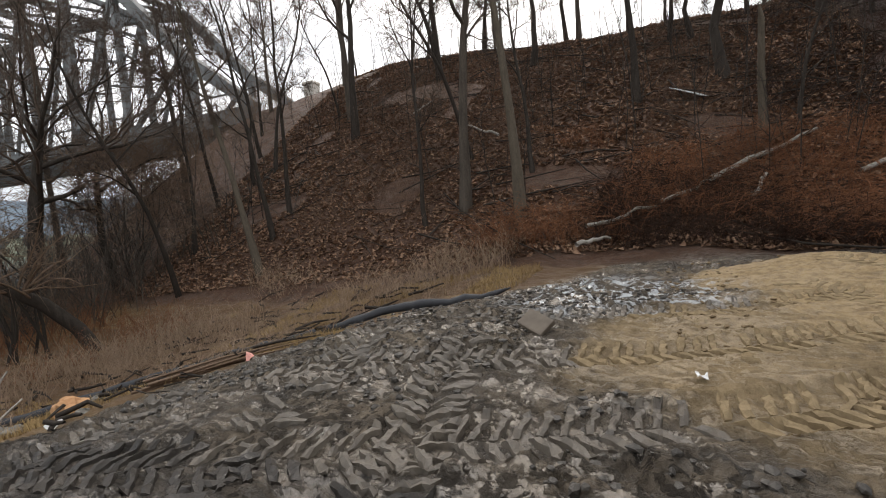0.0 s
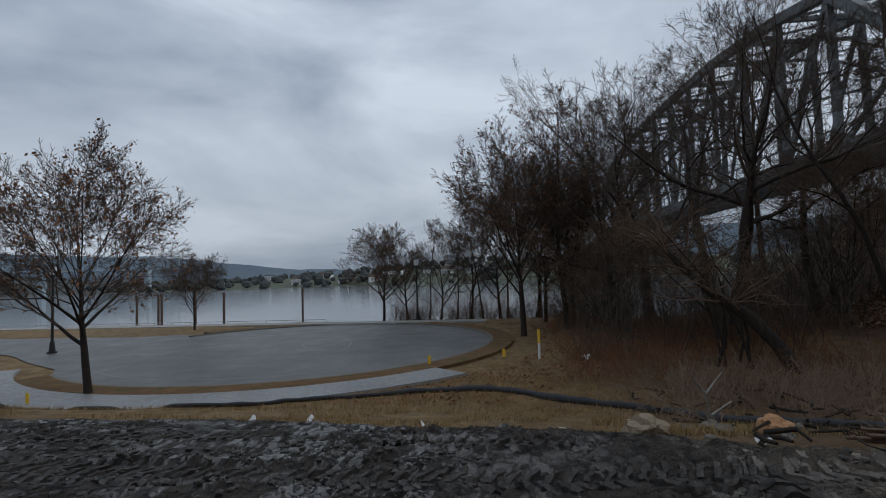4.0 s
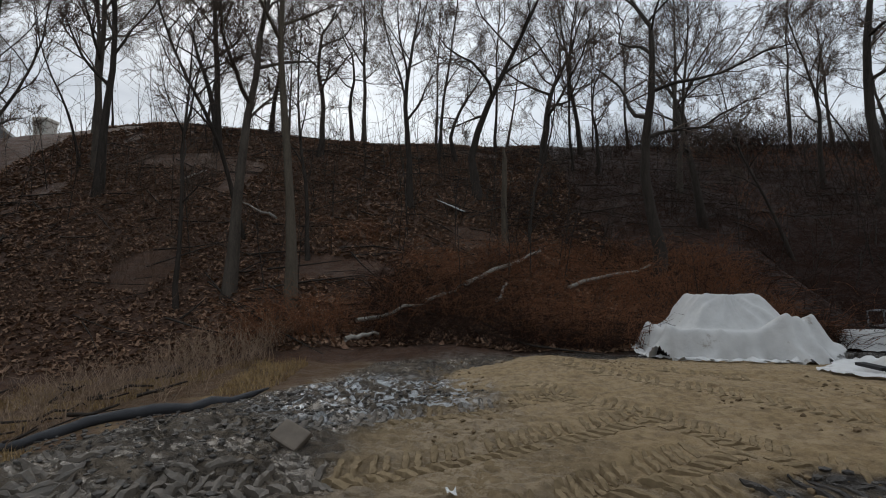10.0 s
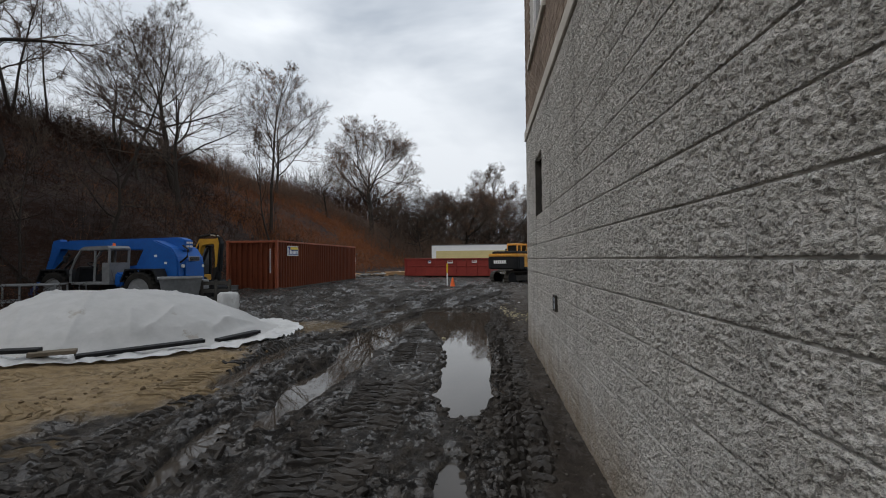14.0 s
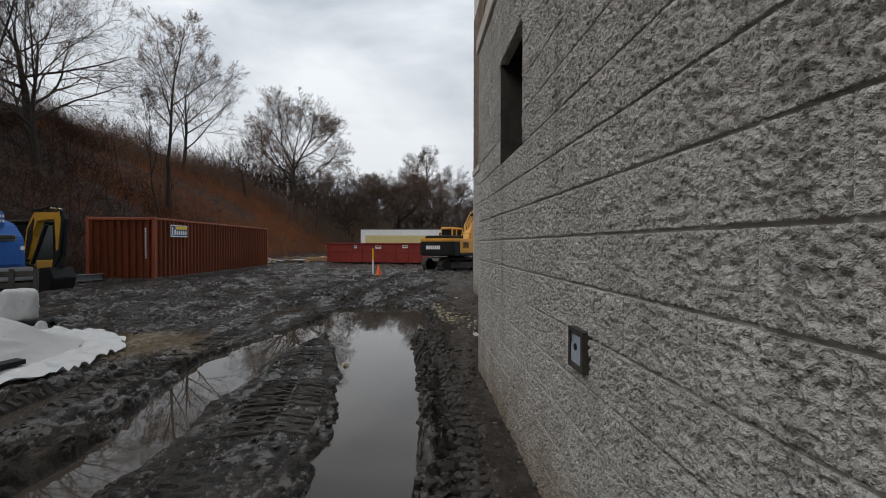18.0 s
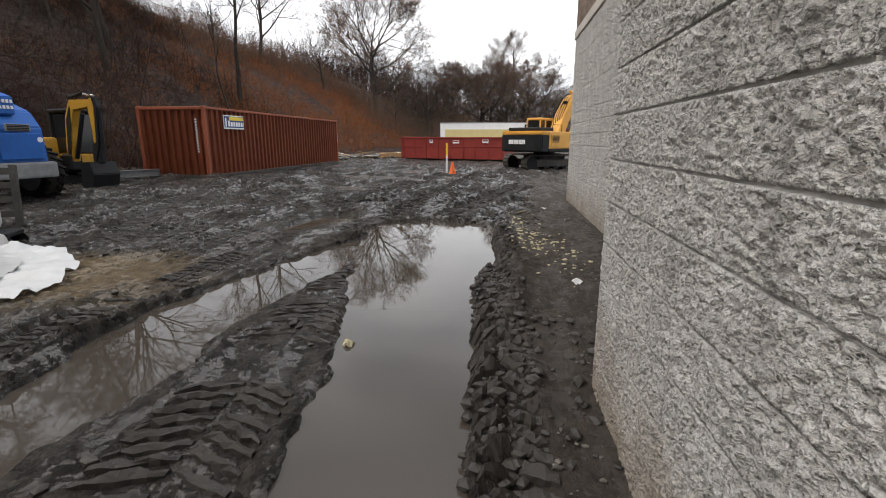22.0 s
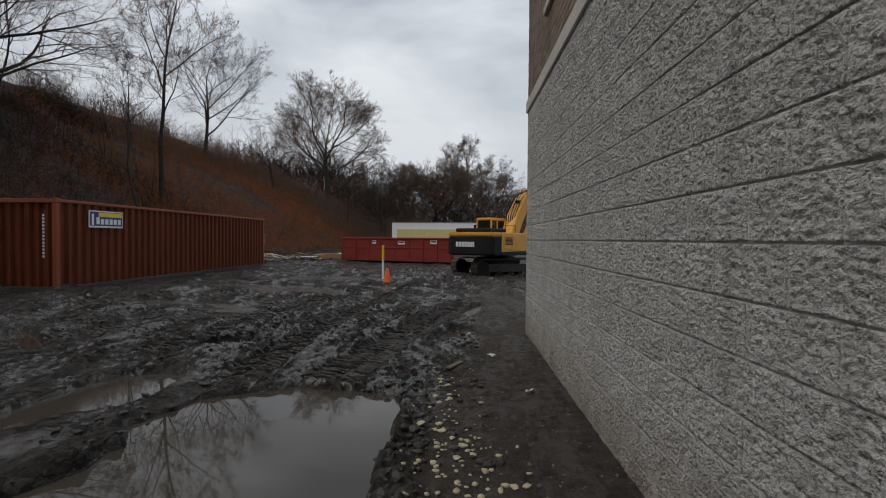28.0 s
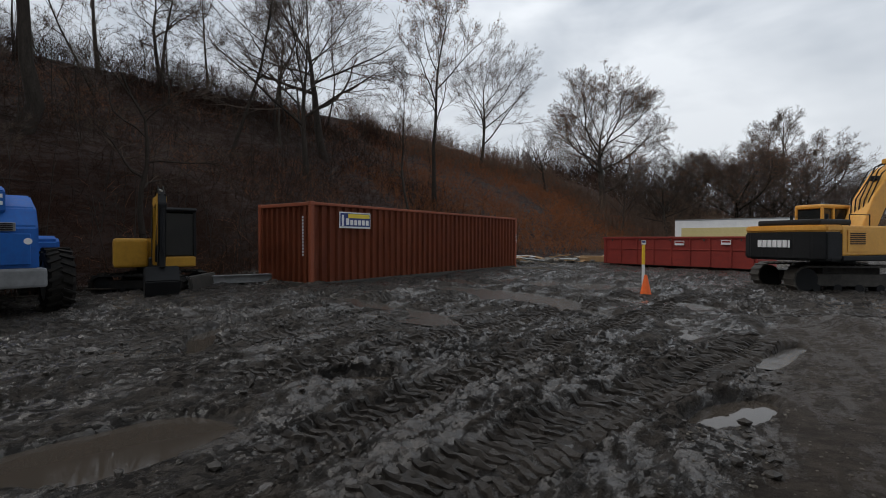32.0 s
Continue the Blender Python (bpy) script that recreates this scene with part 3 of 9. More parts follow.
def lugs(x, y, a, b, width, pitch, depth, bow=0.0):
    ax, ay = a
    dx, dy = b[0] - ax, b[1] - ay
    ln = math.hypot(dx, dy)
    dx, dy = dx / ln, dy / ln
    along = (x - ax) * dx + (y - ay) * dy
    side = -(x - ax) * dy + (y - ay) * dx + 0.10 * np.sin(along * 0.55 + ax) + 0.03 * np.sin(along * 1.9) - bow * 4 * along * (ln - along) / ln**2
    inside = (1 - sstep(width * 0.44, width * 0.54, np.abs(side))) * sstep(0, 0.5, along) * (1 - sstep(ln - 0.5, ln, along))
    ridge = np.exp(-(((np.abs(side) - width * 0.66) / (width * 0.16)) ** 2)) * sstep(0, 0.5, along) * (1 - sstep(ln - 0.5, ln, along))
    ph = (along + np.abs(side) * 0.75 + np.where(side > 0, pitch / 2, 0)) / pitch
    tooth = np.abs((ph % 1.0) - 0.5) * 2
    tooth = sstep(0.40, 0.62, tooth) * (1 - 0.8 * np.exp(-((side / (width * 0.10)) ** 2)))
    worn = 0.5 + 0.5 * sstep(0.35, 0.6, fbm(x * 0.8, y * 0.8, 2, int(abs(ax * 7 + ay * 3)) + 4))
    return inside * (-0.45 * depth + worn * 0.5 * depth * tooth), ridge * depth * 0.5 * (0.4 + 0.7 * vn(along * 5, side * 0 + ax, 9)), inside


def micro(x, y, grass, leaf, sand, strip):
    yard = (1 - grass) * (1 - leaf)
    churn = 0.075 * (fbm(x * 0.7, y * 0.7, 3, 11) - 0.42) + 0.035 * (fbm(x * 3.3, y * 3.3, 4, 12) - 0.42)
    crumb = np.abs(fbm(x * 8.5 + 3, y * 8.5, 2, 25) - 0.5) * 2
    chop = sstep(0.06, 0.20, crumb) * (0.2 + 0.8 * vn(x * 13, y * 13, 26)) * 0.058 * sstep(0.25, 0.5, fbm(x * 0.6 + 5, y * 0.6, 2, 27))
    rough = chop + (np.abs(fbm(x * 5.5, y * 4.0, 3, 21) - 0.5) * 0.14 + 0.048 * (vn(x * 11, y * 11, 23) - 0.5)) * (0.3 + 0.7 * sstep(0.35, 0.6, fbm(x * 0.45, y * 0.45, 2, 14)))
    h = yard * (churn * (1 - 0.6 * strip) + rough * (1 - 0.8 * strip) * (1 - 0.55 * sand))
    down, up, inside = np.zeros_like(x), np.zeros_like(x), np.zeros_like(x)
    for tr in LUG_TRACKS:
        d, r, i = lugs(x, y, *tr)
        down, up, inside = np.where(i > inside, d, down), np.maximum(up, r), np.maximum(inside, i)
    low = sstep(-3.0, -2.6, x) * (1 - sstep(-1.3, -1.0, x)) * sstep(-1.5, 0.5, y) * (1 - sstep(5.5, 7.0, y))  # the flat tread between the pools
    h = h * (1 - 0.75 * low) - 0.012 * low
    h = h * (1 - 0.75 * inside * yard) + (down + up) * yard * (1 - 0.5 * strip)
    # older ruts, fanning out over the far yard
    far = sstep(8, 11, y) * (1 - sstep(30, 40, y)) * yard
    for k, (ang, off, amp) in enumerate(((0.13, 0.6, 0.09), (0.30, 2.1, 0.08), (0.55, 4.4, 0.09), (-0.02, -1.2, 0.07))):
        w = (x * math.cos(ang) + y * math.sin(ang) + 0.5 * np.sin(y * 0.23 + k)) * 2 * math.pi / 1.35 + off
        h = h + far * amp * 0.7 * np.maximum(0, np.sin(w)) * sstep(0.42, 0.62, fbm(x * 0.25 + 9 * k, y * 0.25, 2, 40 + k))
    # clods along the edge of the long puddle and in the churned corner
    ridge = np.exp(-(((x + 0.52 + 0.12 * np.sin(y * 0.9)) / 0.20) ** 2)) * sstep(-2.2, -0.8, y) * (1 - sstep(7.6, 8.6, y))
    h = h + ridge * (0.035 + 0.16 * np.abs(fbm(x * 6, y * 6, 3, 51) - 0.5) * 2)
    heap = np.exp(-(((x + 4.6) / 1.5) ** 2 + ((y + 8.6) / 1.1) ** 2))
    h = h + heap * yard * (0.10 + 0.26 * np.abs(fbm(x * 4.2, y * 4.2, 3, 61) - 0.5))
    # sand: a low spread heap with a crest by the bank
    mound = 0.24 * np.exp(-(((x + 9.0) / 1.3) ** 2 + ((y + 4.2) / 1.3) ** 2)) + 0.14 * np.exp(-(((x + 7.4) / 2.4) ** 2 + ((y + 1.0) / 3.2) ** 2))
    h = h + sand * mound
    h = h + strip * (0.03 + 0.05 * sstep(-0.1, 0.9, x) + 0.012 * (fbm(x * 14, y * 14, 2, 71) - 0.5))
    pud = puddle_mask(x, y) * yard
    h = np.maximum(h, -0.045 + 0.02 * vn(x * 5, y * 5, 3)) * (1 - pud) + pud * np.minimum(h - 0.10, -0.12) * 1.0
    fade = sstep(70, 45, np.abs(y)) * 1.0
    h = h * fade
    h = h + grass * (0.06 * (fbm(x * 1.1, y * 1.1, 3, 81) - 0.5) + 0.03 * (fbm(x * 6, y * 6, 2, 82) - 0.5))
    h = h + leaf * (0.35 * (fbm(x * 0.35, y * 0.35, 3, 91) - 0.5) + 0.10 * (fbm(x * 1.6, y * 1.6, 3, 92) - 0.5) + 0.04 * (vn(x * 7, y * 7, 93) - 0.5))
    return h, pud


def road_flat(x, y):
    """Where the paved turning circle and its path lie, the ground runs level just under them."""
    q = np.hypot(x - 9.8, y + 26.8)
    lane = (np.abs(y + 26.3) < 4.6) & (x > 9)
    return np.where((q < 11.2) | lane, 1.0, 0.0)


def ground_h(x, y):
    x, y = np.asarray(x, float), np.asarray(y, float)
    g, l, s, st = masks(x, y)
    h, pud = micro(x, y, g, l, s, st)
    z = base_z(x, y) + h
    flat = road_flat(x, y)
    return z * (1 - flat) + flat * np.minimum(z, -1.53)


def gz(x, y):
    return float(ground_h(np.array([x]), np.array([y]))[0])


def axis(stops):
    out = []
    for a, b, d in stops:
        out += list(np.arange(a, b - 1e-6, d))
    return np.array(out + [stops[-1][1]])


gxs = axis([(-2500, -300, 400), (-300, -80, 22), (-80, -34, 3.0), (-34, -14, 0.4), (-14, -9, 0.14), (-9, -5, 0.06), (-5, 0.4, 0.034), (0.4, 1.2, 0.1), (1.2, 9, 0.3), (9, 60, 2), (60, 300, 24), (300, 2500, 400)])
gys = axis([(-2500, -300, 400), (-300, -60, 16), (-60, -20, 1.0), (-20, -13.5, 0.25), (-13.5, -8, 0.08), (-8, 0, 0.042), (0, 13, 0.038), (13, 20, 0.09), (20, 34, 0.3), (34, 90, 2), (90, 300, 20), (300, 2500, 400)])
GX, GY = np.meshgrid(gxs, gys)
mg, ml, ms, mst = masks(GX, GY)
mh, mpud = micro(GX, GY, mg, ml, ms, mst)
GZ = ground_h(GX, GY)
ground_me = bpy.data.meshes.new("ground")
nx, ny = len(gxs), len(gys)
idx = np.arange(nx * ny).reshape(ny, nx)
quads = np.stack([idx[:-1, :-1], idx[:-1, 1:], idx[1:, 1:], idx[1:, :-1]], -1).reshape(-1, 4)
ground_me.vertices.add(nx * ny)
ground_me.vertices.foreach_set("co", np.stack([GX, GY, GZ], -1).ravel().astype(np.float32))
ground_me.loops.add(quads.size)
ground_me.loops.foreach_set("vertex_index", quads.ravel().astype(np.int32))
ground_me.polygons.add(len(quads))
ground_me.polygons.foreach_set("loop_start", np.arange(0, quads.size, 4, dtype=np.int32))
ground_me.polygons.foreach_set("use_smooth", np.ones(len(quads), bool))
ground_me.update(calc_edges=True)
near_water = np.clip((0.02 - (GZ - base_z(GX, GY))) / 0.10, 0, 1) * (1 - mg) * (1 - ml)
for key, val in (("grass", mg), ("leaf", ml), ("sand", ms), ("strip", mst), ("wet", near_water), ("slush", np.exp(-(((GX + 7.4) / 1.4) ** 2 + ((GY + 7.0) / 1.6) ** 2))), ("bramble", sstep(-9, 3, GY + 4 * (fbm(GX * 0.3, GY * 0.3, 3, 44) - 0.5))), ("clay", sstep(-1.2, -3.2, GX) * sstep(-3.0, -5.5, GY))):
    at = ground_me.attributes.new(key, "FLOAT", "POINT")
    at.data.foreach_set("value", val.ravel().astype(np.float32))


def ground_material():
    m, N, L, p = nodes_of("yard_ground")
    tc = N.new("ShaderNodeTexCoord")

    def noise_node(s, d=5, r=0.6, dist=0.0):
        n = N.new("ShaderNodeTexNoise")
        n.inputs["Scale"].default_value, n.inputs["Detail"].default_value, n.inputs["Roughness"].default_value, n.inputs["Distortion"].default_value = s, d, r, dist
        L.new(tc.outputs["Object"], n.inputs["Vector"])
        return n.outputs[0]

    def ranged(v, a, b, c=0.0, d=1.0):
        n = N.new("ShaderNodeMapRange")
        n.inputs["From Min"].default_value, n.inputs["From Max"].default_value, n.inputs["To Min"].default_value, n.inputs["To Max"].default_value = a, b, c, d
        L.new(v, n.inputs["Value"])
        return n.outputs[0]

    def mixed(f, a, b):
        n = N.new("ShaderNodeMix")
        n.data_type = "RGBA"
        for key, v in (("A", a), ("B", b)):
            if isinstance(v, tuple):
                n.inputs[key].default_value = (*v, 1)
            else:
                L.new(v, n.inputs[key])
        L.new(f, n.inputs["Factor"])
        return n.outputs["Result"]

    def att(key):
        n = N.new("ShaderNodeAttribute")
        n.attribute_name = key
        return n.outputs["Fac"]

    def math2(op, a, b):
        n = N.new("ShaderNodeMath")
        n.operation = op
        for k, v in enumerate((a, b)):
            if isinstance(v, (int, float)):
                n.inputs[k].default_value = v
            else:
                L.new(v, n.inputs[k])
        return n.outputs[0]

    lane = N.new("ShaderNodeMapping")
    lane.inputs["Scale"].default_value, lane.inputs["Rotation"].default_value = (1.0, 0.30, 1.0), (0, 0, radians(9))
    L.new(tc.outputs["Object"], lane.inputs["Vector"])
    n05, n2, n9, n40, n150 = noise_node(0.45), noise_node(2.2), noise_node(9), noise_node(42, 6, 0.7), noise_node(150)
    mud = mixed(ranged(n9, 0.36, 0.64), (0.028, 0.0235, 0.0196), (0.086, 0.0735, 0.0625))
    mud = mixed(ranged(n40, 0.53, 0.66, 0, 0.85), mud, (0.010, 0.0085, 0.0072))
    mud = mixed(ranged(n05, 0.50, 0.66, 0, 0.45), mud, (0.098, 0.085, 0.073))
    # dark lumps stand up out of the paler, wetter mud between them
    lump = math2("MULTIPLY", ranged(noise_node(10.5, 5, 0.62, 0.6), 0.515, 0.555), ranged(noise_node(1.5, 4, 0.6), 0.40, 0.53))
    mud = mixed(math2("MULTIPLY", lump, 0.85), mud, (0.0085, 0.0072, 0.0062))
    clay = mixed(ranged(n9, 0.36, 0.62), (0.100, 0.079, 0.058), (0.185, 0.150, 0.113))
    clay = mixed(math2("MULTIPLY", lump, 0.75), clay, (0.030, 0.024, 0.018))
    mud = mixed(math2("MULTIPLY", att("clay"), ranged(n2, 0.34, 0.58, 0.2, 1.0)), mud, clay)
    sand = mixed(ranged(n9, 0.35, 0.65), (0.25, 0.178, 0.098), (0.365, 0.268, 0.152))
    sand = mixed(ranged(n40, 0.58, 0.72, 0, 0.6), sand, (0.12, 0.088, 0.057))
    strip = mixed(ranged(n9, 0.35, 0.65), (0.042, 0.034, 0.028), (0.080, 0.066, 0.054))
    strip = mixed(ranged(n150, 0.64, 0.70, 0, 0.6), strip, (0.15, 0.135, 0.12))
    grass = mixed(ranged(n2, 0.36, 0.64), (0.15, 0.092, 0.041), (0.26, 0.172, 0.078))
    grass = mixed(ranged(n9, 0.58, 0.68), grass, (0.075, 0.070, 0.030))
    grass = mixed(ranged(n40, 0.52, 0.64, 0, 0.8), grass, (0.040, 0.027, 0.017))
    litter = mixed(ranged(n40, 0.40, 0.60), (0.034, 0.018, 0.012), (0.120, 0.066, 0.042))
    litter = mixed(ranged(n2, 0.48, 0.66, 0, 0.55), litter, (0.030, 0.017, 0.011))
    litter = mixed(ranged(n150, 0.58, 0.66, 0, 0.75), litter, (0.17, 0.105, 0.072))
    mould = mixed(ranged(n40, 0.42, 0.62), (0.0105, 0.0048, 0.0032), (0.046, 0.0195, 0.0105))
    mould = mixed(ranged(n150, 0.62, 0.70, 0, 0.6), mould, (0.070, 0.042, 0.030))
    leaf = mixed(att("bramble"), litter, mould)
    # sky glints on the wet ruts, painted as pale grey streaks along the wheel lanes
    drawn = []
    for sc, rg in ((2.6, 0.6), (1.3, 0.68), (11.0, 0.65)):
        n = N.new("ShaderNodeTexNoise")
        n.inputs["Scale"].default_value, n.inputs["Detail"].default_value, n.inputs["Roughness"].default_value, n.inputs["Distortion"].default_value = sc, 6, rg, 0.5
        L.new(lane.outputs[0], n.inputs["Vector"])
        drawn.append(n.outputs[0])
    painted_glint = math2("MULTIPLY", ranged(drawn[1], 0.585, 0.63), ranged(noise_node(13, 5, 0.7), 0.42, 0.55))
    col = mixed(att("strip"), mud, strip)
    # the glints go into the base colour, faintly, off the wall strip
    col = mixed(math2("MULTIPLY", math2("MULTIPLY", painted_glint, 0.12), math2("SUBTRACT", 1.0, att("strip"))), col, (0.26, 0.265, 0.27))
    col = mixed(math2("MINIMUM", math2("MULTIPLY", att("sand"), ranged(n9, 0.25, 0.5, 0.75, 1.0)), 1.0), col, sand)
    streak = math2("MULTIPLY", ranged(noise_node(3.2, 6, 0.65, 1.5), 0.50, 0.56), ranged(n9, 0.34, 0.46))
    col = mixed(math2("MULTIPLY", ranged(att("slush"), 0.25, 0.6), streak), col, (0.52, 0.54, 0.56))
    col = mixed(att("grass"), col, grass)
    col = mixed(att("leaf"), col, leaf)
    wet = att("wet")
    col = mixed(math2("MULTIPLY", wet, 0.6), col, (0.020, 0.017, 0.014))
    L.new(col, p.inputs["Base Color"])
    dry = math2("MAXIMUM", math2("MAXIMUM", att("grass"), att("leaf")), att("sand"))
    patchy = math2("ADD", math2("ADD", math2("MULTIPLY", drawn[0], 0.45), math2("MULTIPLY", drawn[2], 0.38)), math2("MULTIPLY", math2("SUBTRACT", 1.0, n40), 0.17))
    dry = math2("MAXIMUM", dry, math2("MULTIPLY", att("strip"), 0.9))
    damp = math2("MULTIPLY", math2("SUBTRACT", 1.0, math2("MULTIPLY", dry, 0.75)), math2("MAXIMUM", math2("MULTIPLY", ranged(patchy, 0.47, 0.515), math2("SUBTRACT", 1.0, math2("MULTIPLY", lump, 0.9))), wet))
    L.new(ranged(damp, 0.0, 1.0, 0.85, 0.11), p.inputs["Roughness"])
    L.new(ranged(damp, 0.0, 1.0, 0.14, 0.6), p.inputs["Specular IOR Level"])
    bp = N.new("ShaderNodeBump")
    bp.inputs["Strength"].default_value, bp.inputs["Distance"].default_value = 1.0, 0.036
    vor = N.new("ShaderNodeTexVoronoi")
    vor.inputs["Scale"].default_value = 17.0
    warp = N.new("ShaderNodeVectorMath")
    warp.operation = "ADD"
    wn9 = N.new("ShaderNodeTexNoise")
    wn9.inputs["Scale"].default_value = 7.0
    sc9 = N.new("ShaderNodeVectorMath")
    sc9.operation = "SCALE"
    sc9.inputs["Scale"].default_value = 0.12
    L.new(tc.outputs["Object"], wn9.inputs["Vector"])
    L.new(wn9.outputs["Color"], sc9.inputs[0])
    L.new(sc9.outputs[0], warp.inputs[0])
    L.new(tc.outputs["Object"], warp.inputs[1])
    L.new(warp.outputs[0], vor.inputs["Vector"])
    lumpy = math2("MULTIPLY", math2("SUBTRACT", 1.0, vor.outputs["Distance"]), ranged(n2, 0.40, 0.62, 0.15, 1.0))
    lumpy = math2("MULTIPLY", lumpy, math2("SUBTRACT", 1.0, math2("MULTIPLY", dry, 0.7)))
    hsum = math2("ADD", math2("ADD", math2("MULTIPLY", n40, 0.7), math2("MULTIPLY", n150, 0.3)), math2("ADD", math2("MULTIPLY", lumpy, 0.5), math2("MULTIPLY", lump, math2("SUBTRACT", 0.9, dry))))
    hsum = math2("MULTIPLY", hsum, math2("SUBTRACT", 1.0, math2("MULTIPLY", damp, 0.72)))  # standing wet fills the relief
    L.new(hsum, bp.inputs["Height"])
    L.new(bp.outputs[0], p.inputs["Normal"])
    return m


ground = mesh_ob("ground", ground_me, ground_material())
tagged(ground, "churned dark wet mud yard with sand, dry grass and a leaf-covered bank", "ground", kind="structure")


def water_material(name, col, rough, scale, strength):
    m, N, L, p = nodes_of(name)
    p.inputs["Base Color"].default_value, p.inputs["Roughness"].default_value, p.inputs["IOR"].default_value = (*col, 1), rough, 1.333
    tc, n, b = N.new("ShaderNodeTexCoord"), N.new("ShaderNodeTexNoise"), N.new("ShaderNodeBump")
    n.inputs["Scale"].default_value, n.inputs["Detail"].default_value = scale, 4
    b.inputs["Strength"].default_value, b.inputs["Distance"].default_value = strength, 0.02
    L.new(tc.outputs["Object"], n.inputs["Vector"])
    L.new(n.outputs[0], b.inputs["Height"])
    L.new(b.outputs[0], p.inputs["Normal"])
    return m


MUDDY_WATER = water_material("muddy_water", (0.062, 0.051, 0.041), 0.015, 3.0, 0.012)
LAKE_WATER = water_material("lake_water", (0.10, 0.115, 0.125), 0.10, 0.8, 0.55)
for cx, cyy, hl, hw, deg in PUDDLES:
    bm = bmesh.new()
    ring = [bm.verts.new(((1.25 * hw + 0.12) * math.cos(2 * math.pi * k / 40), (1.2 * hl + 0.12) * math.sin(2 * math.pi * k / 40), 0)) for k in range(40)]
    bm.faces.new(ring)
    pd = part("puddle", bm, MUDDY_WATER)
    pd.matrix_basis = pose(cx, cyy, WATER_Z + 0.0004 * PUDDLES.index((cx, cyy, hl, hw, deg)), 0, 0, deg)
    tagged(pd, "shallow brown rain puddle lying in the muddy ruts", "puddle", kind="structure")
bm = bmesh.new()
bm.faces.new([bm.verts.new(p) for p in ((-9.6, 12.95, 0.012), (2.2, 12.95, 0.012), (3.4, 30, 0.012), (-9.6, 30, 0.012))])
tagged(part("puddle", bm, water_material("silty_water", (0.070, 0.062, 0.054), 0.22, 5.0, 0.30)), "thin standing water in the low ruts of the far yard", "puddle", kind="structure")
for rows in RUT_POOLS:
    bm = bmesh.new()
    bm.faces.new([bm.verts.new((lo - 0.24, y, 0)) for y, lo, hi in rows[::-1]] + [bm.verts.new((hi + 0.24, y, 0)) for y, lo, hi in rows])
    pd = part("puddle", bm, MUDDY_WATER)
    pd.matrix_basis = pose(0, 0, WATER_Z + 0.012 - 0.0004 * RUT_POOLS.index(rows))
    tagged(pd, "long brown rain pool standing in a wheel rut", "puddle", kind="structure")
bm = bmesh.new()
bmesh.ops.create_grid(bm, x_segments=1, y_segments=1, size=1500, matrix=Matrix.Translation((0, -1538, -3.6)))
lake = tagged(part("water", bm, LAKE_WATER), "wide grey rippled lake under overcast sky", "lake", kind="structure")


def tread_bars(name, tracks, mat, label, keep, seed):
    """The raised bars of mud or sand that the lugs of wheels and tracks leave behind."""
    rs = np.random.RandomState(seed)
    us = np.linspace(-1, 1, 7)
    sec = [(-1.05, -0.6), (-0.80, 0.72), (-0.15, 0.95), (0.62, 0.86), (0.95, -0.6)]
    V, F, C = [], [], []
    for a, b, width, pitch, depth, bow in tracks:
        ln = math.hypot(b[0] - a[0], b[1] - a[1])
        dx, dy = (b[0] - a[0]) / ln, (b[1] - a[1]) / ln
        for k in range(int(ln / pitch)):
            for sgn in (-1, 1):
                al = (k + (0.5 if sgn > 0 else 0.0)) * pitch + rs.normal(0, 0.008)
                mid = -0.10 * math.sin(al * 0.55 + a[0]) - 0.03 * math.sin(al * 1.9) + bow * 4 * al * (ln - al) / ln**2
                if rs.rand() < 0.12 or (depth < 0.038 and float(vn(al * 1.3, a[1] * 2, 8)) < 0.22):
                    continue
                hgt = depth * 1.35 * rs.uniform(0.6, 1.05) * (0.45 + 0.75 * float(vn(al * 0.7, a[0] * 3, 5)))
                pts = []
                for u in us:
                    sd = mid + sgn * width * (0.27 + 0.25 * u)
                    aa = al + (0.5 - 0.5 * u) * width * 0.22 + 0.006 * rs.normal()
                    for p, q in sec:
                        w2 = aa + p * pitch * 0.28 * (1 - 0.25 * abs(u) ** 3) + 0.005 * rs.normal()
                        pts.append((a[0] + dx * w2 - dy * sd, a[1] + dy * w2 + dx * sd, q * hgt * (1 - 0.55 * abs(u) ** 4) * (1 + 0.12 * rs.normal())))
                pts = np.array(pts)
                c = pts[len(pts) // 2]
                C.append(c[:2])
                n = len(V)
                V.extend(pts.tolist())
                m = len(sec)
                for i in range(len(us) - 1):
                    for j in range(m - 1):
                        F.append((n + i * m + j, n + i * m + j + 1, n + (i + 1) * m + j + 1, n + (i + 1) * m + j))
                F.append(tuple(n + j for j in range(m)))
                F.append(tuple(n + (len(us) - 1) * m + j for j in range(m - 1, -1, -1)))
    V, C = np.array(V), np.array(C)
    per, fper = len(us) * len(sec), (len(us) - 1) * (len(sec) - 1) + 2
    good = np.nonzero(keep(C[:, 0], C[:, 1]))[0]
    new_at = {int(k): i for i, k in enumerate(good)}
    V = V.reshape(-1, per, 3)[good].reshape(-1, 3)
    F = [tuple(v + (new_at[i // fper] - i // fper) * per for v in f) for i, f in enumerate(F) if i // fper in new_at]
    V[:, 2] += ground_h(V[:, 0], V[:, 1]) - 0.004
    me = mesh_np(name, V.tolist(), F)
    return tagged(mesh_ob(name, me, mat), label, "tread marks", kind="stuff")


def sandy(x, y):
    return masks(x, y)[2] > 0.45


def muddy(x, y):
    g, l, s, st = masks(x, y)
    return (s <= 0.45) & (g < 0.5) & (l < 0.5)


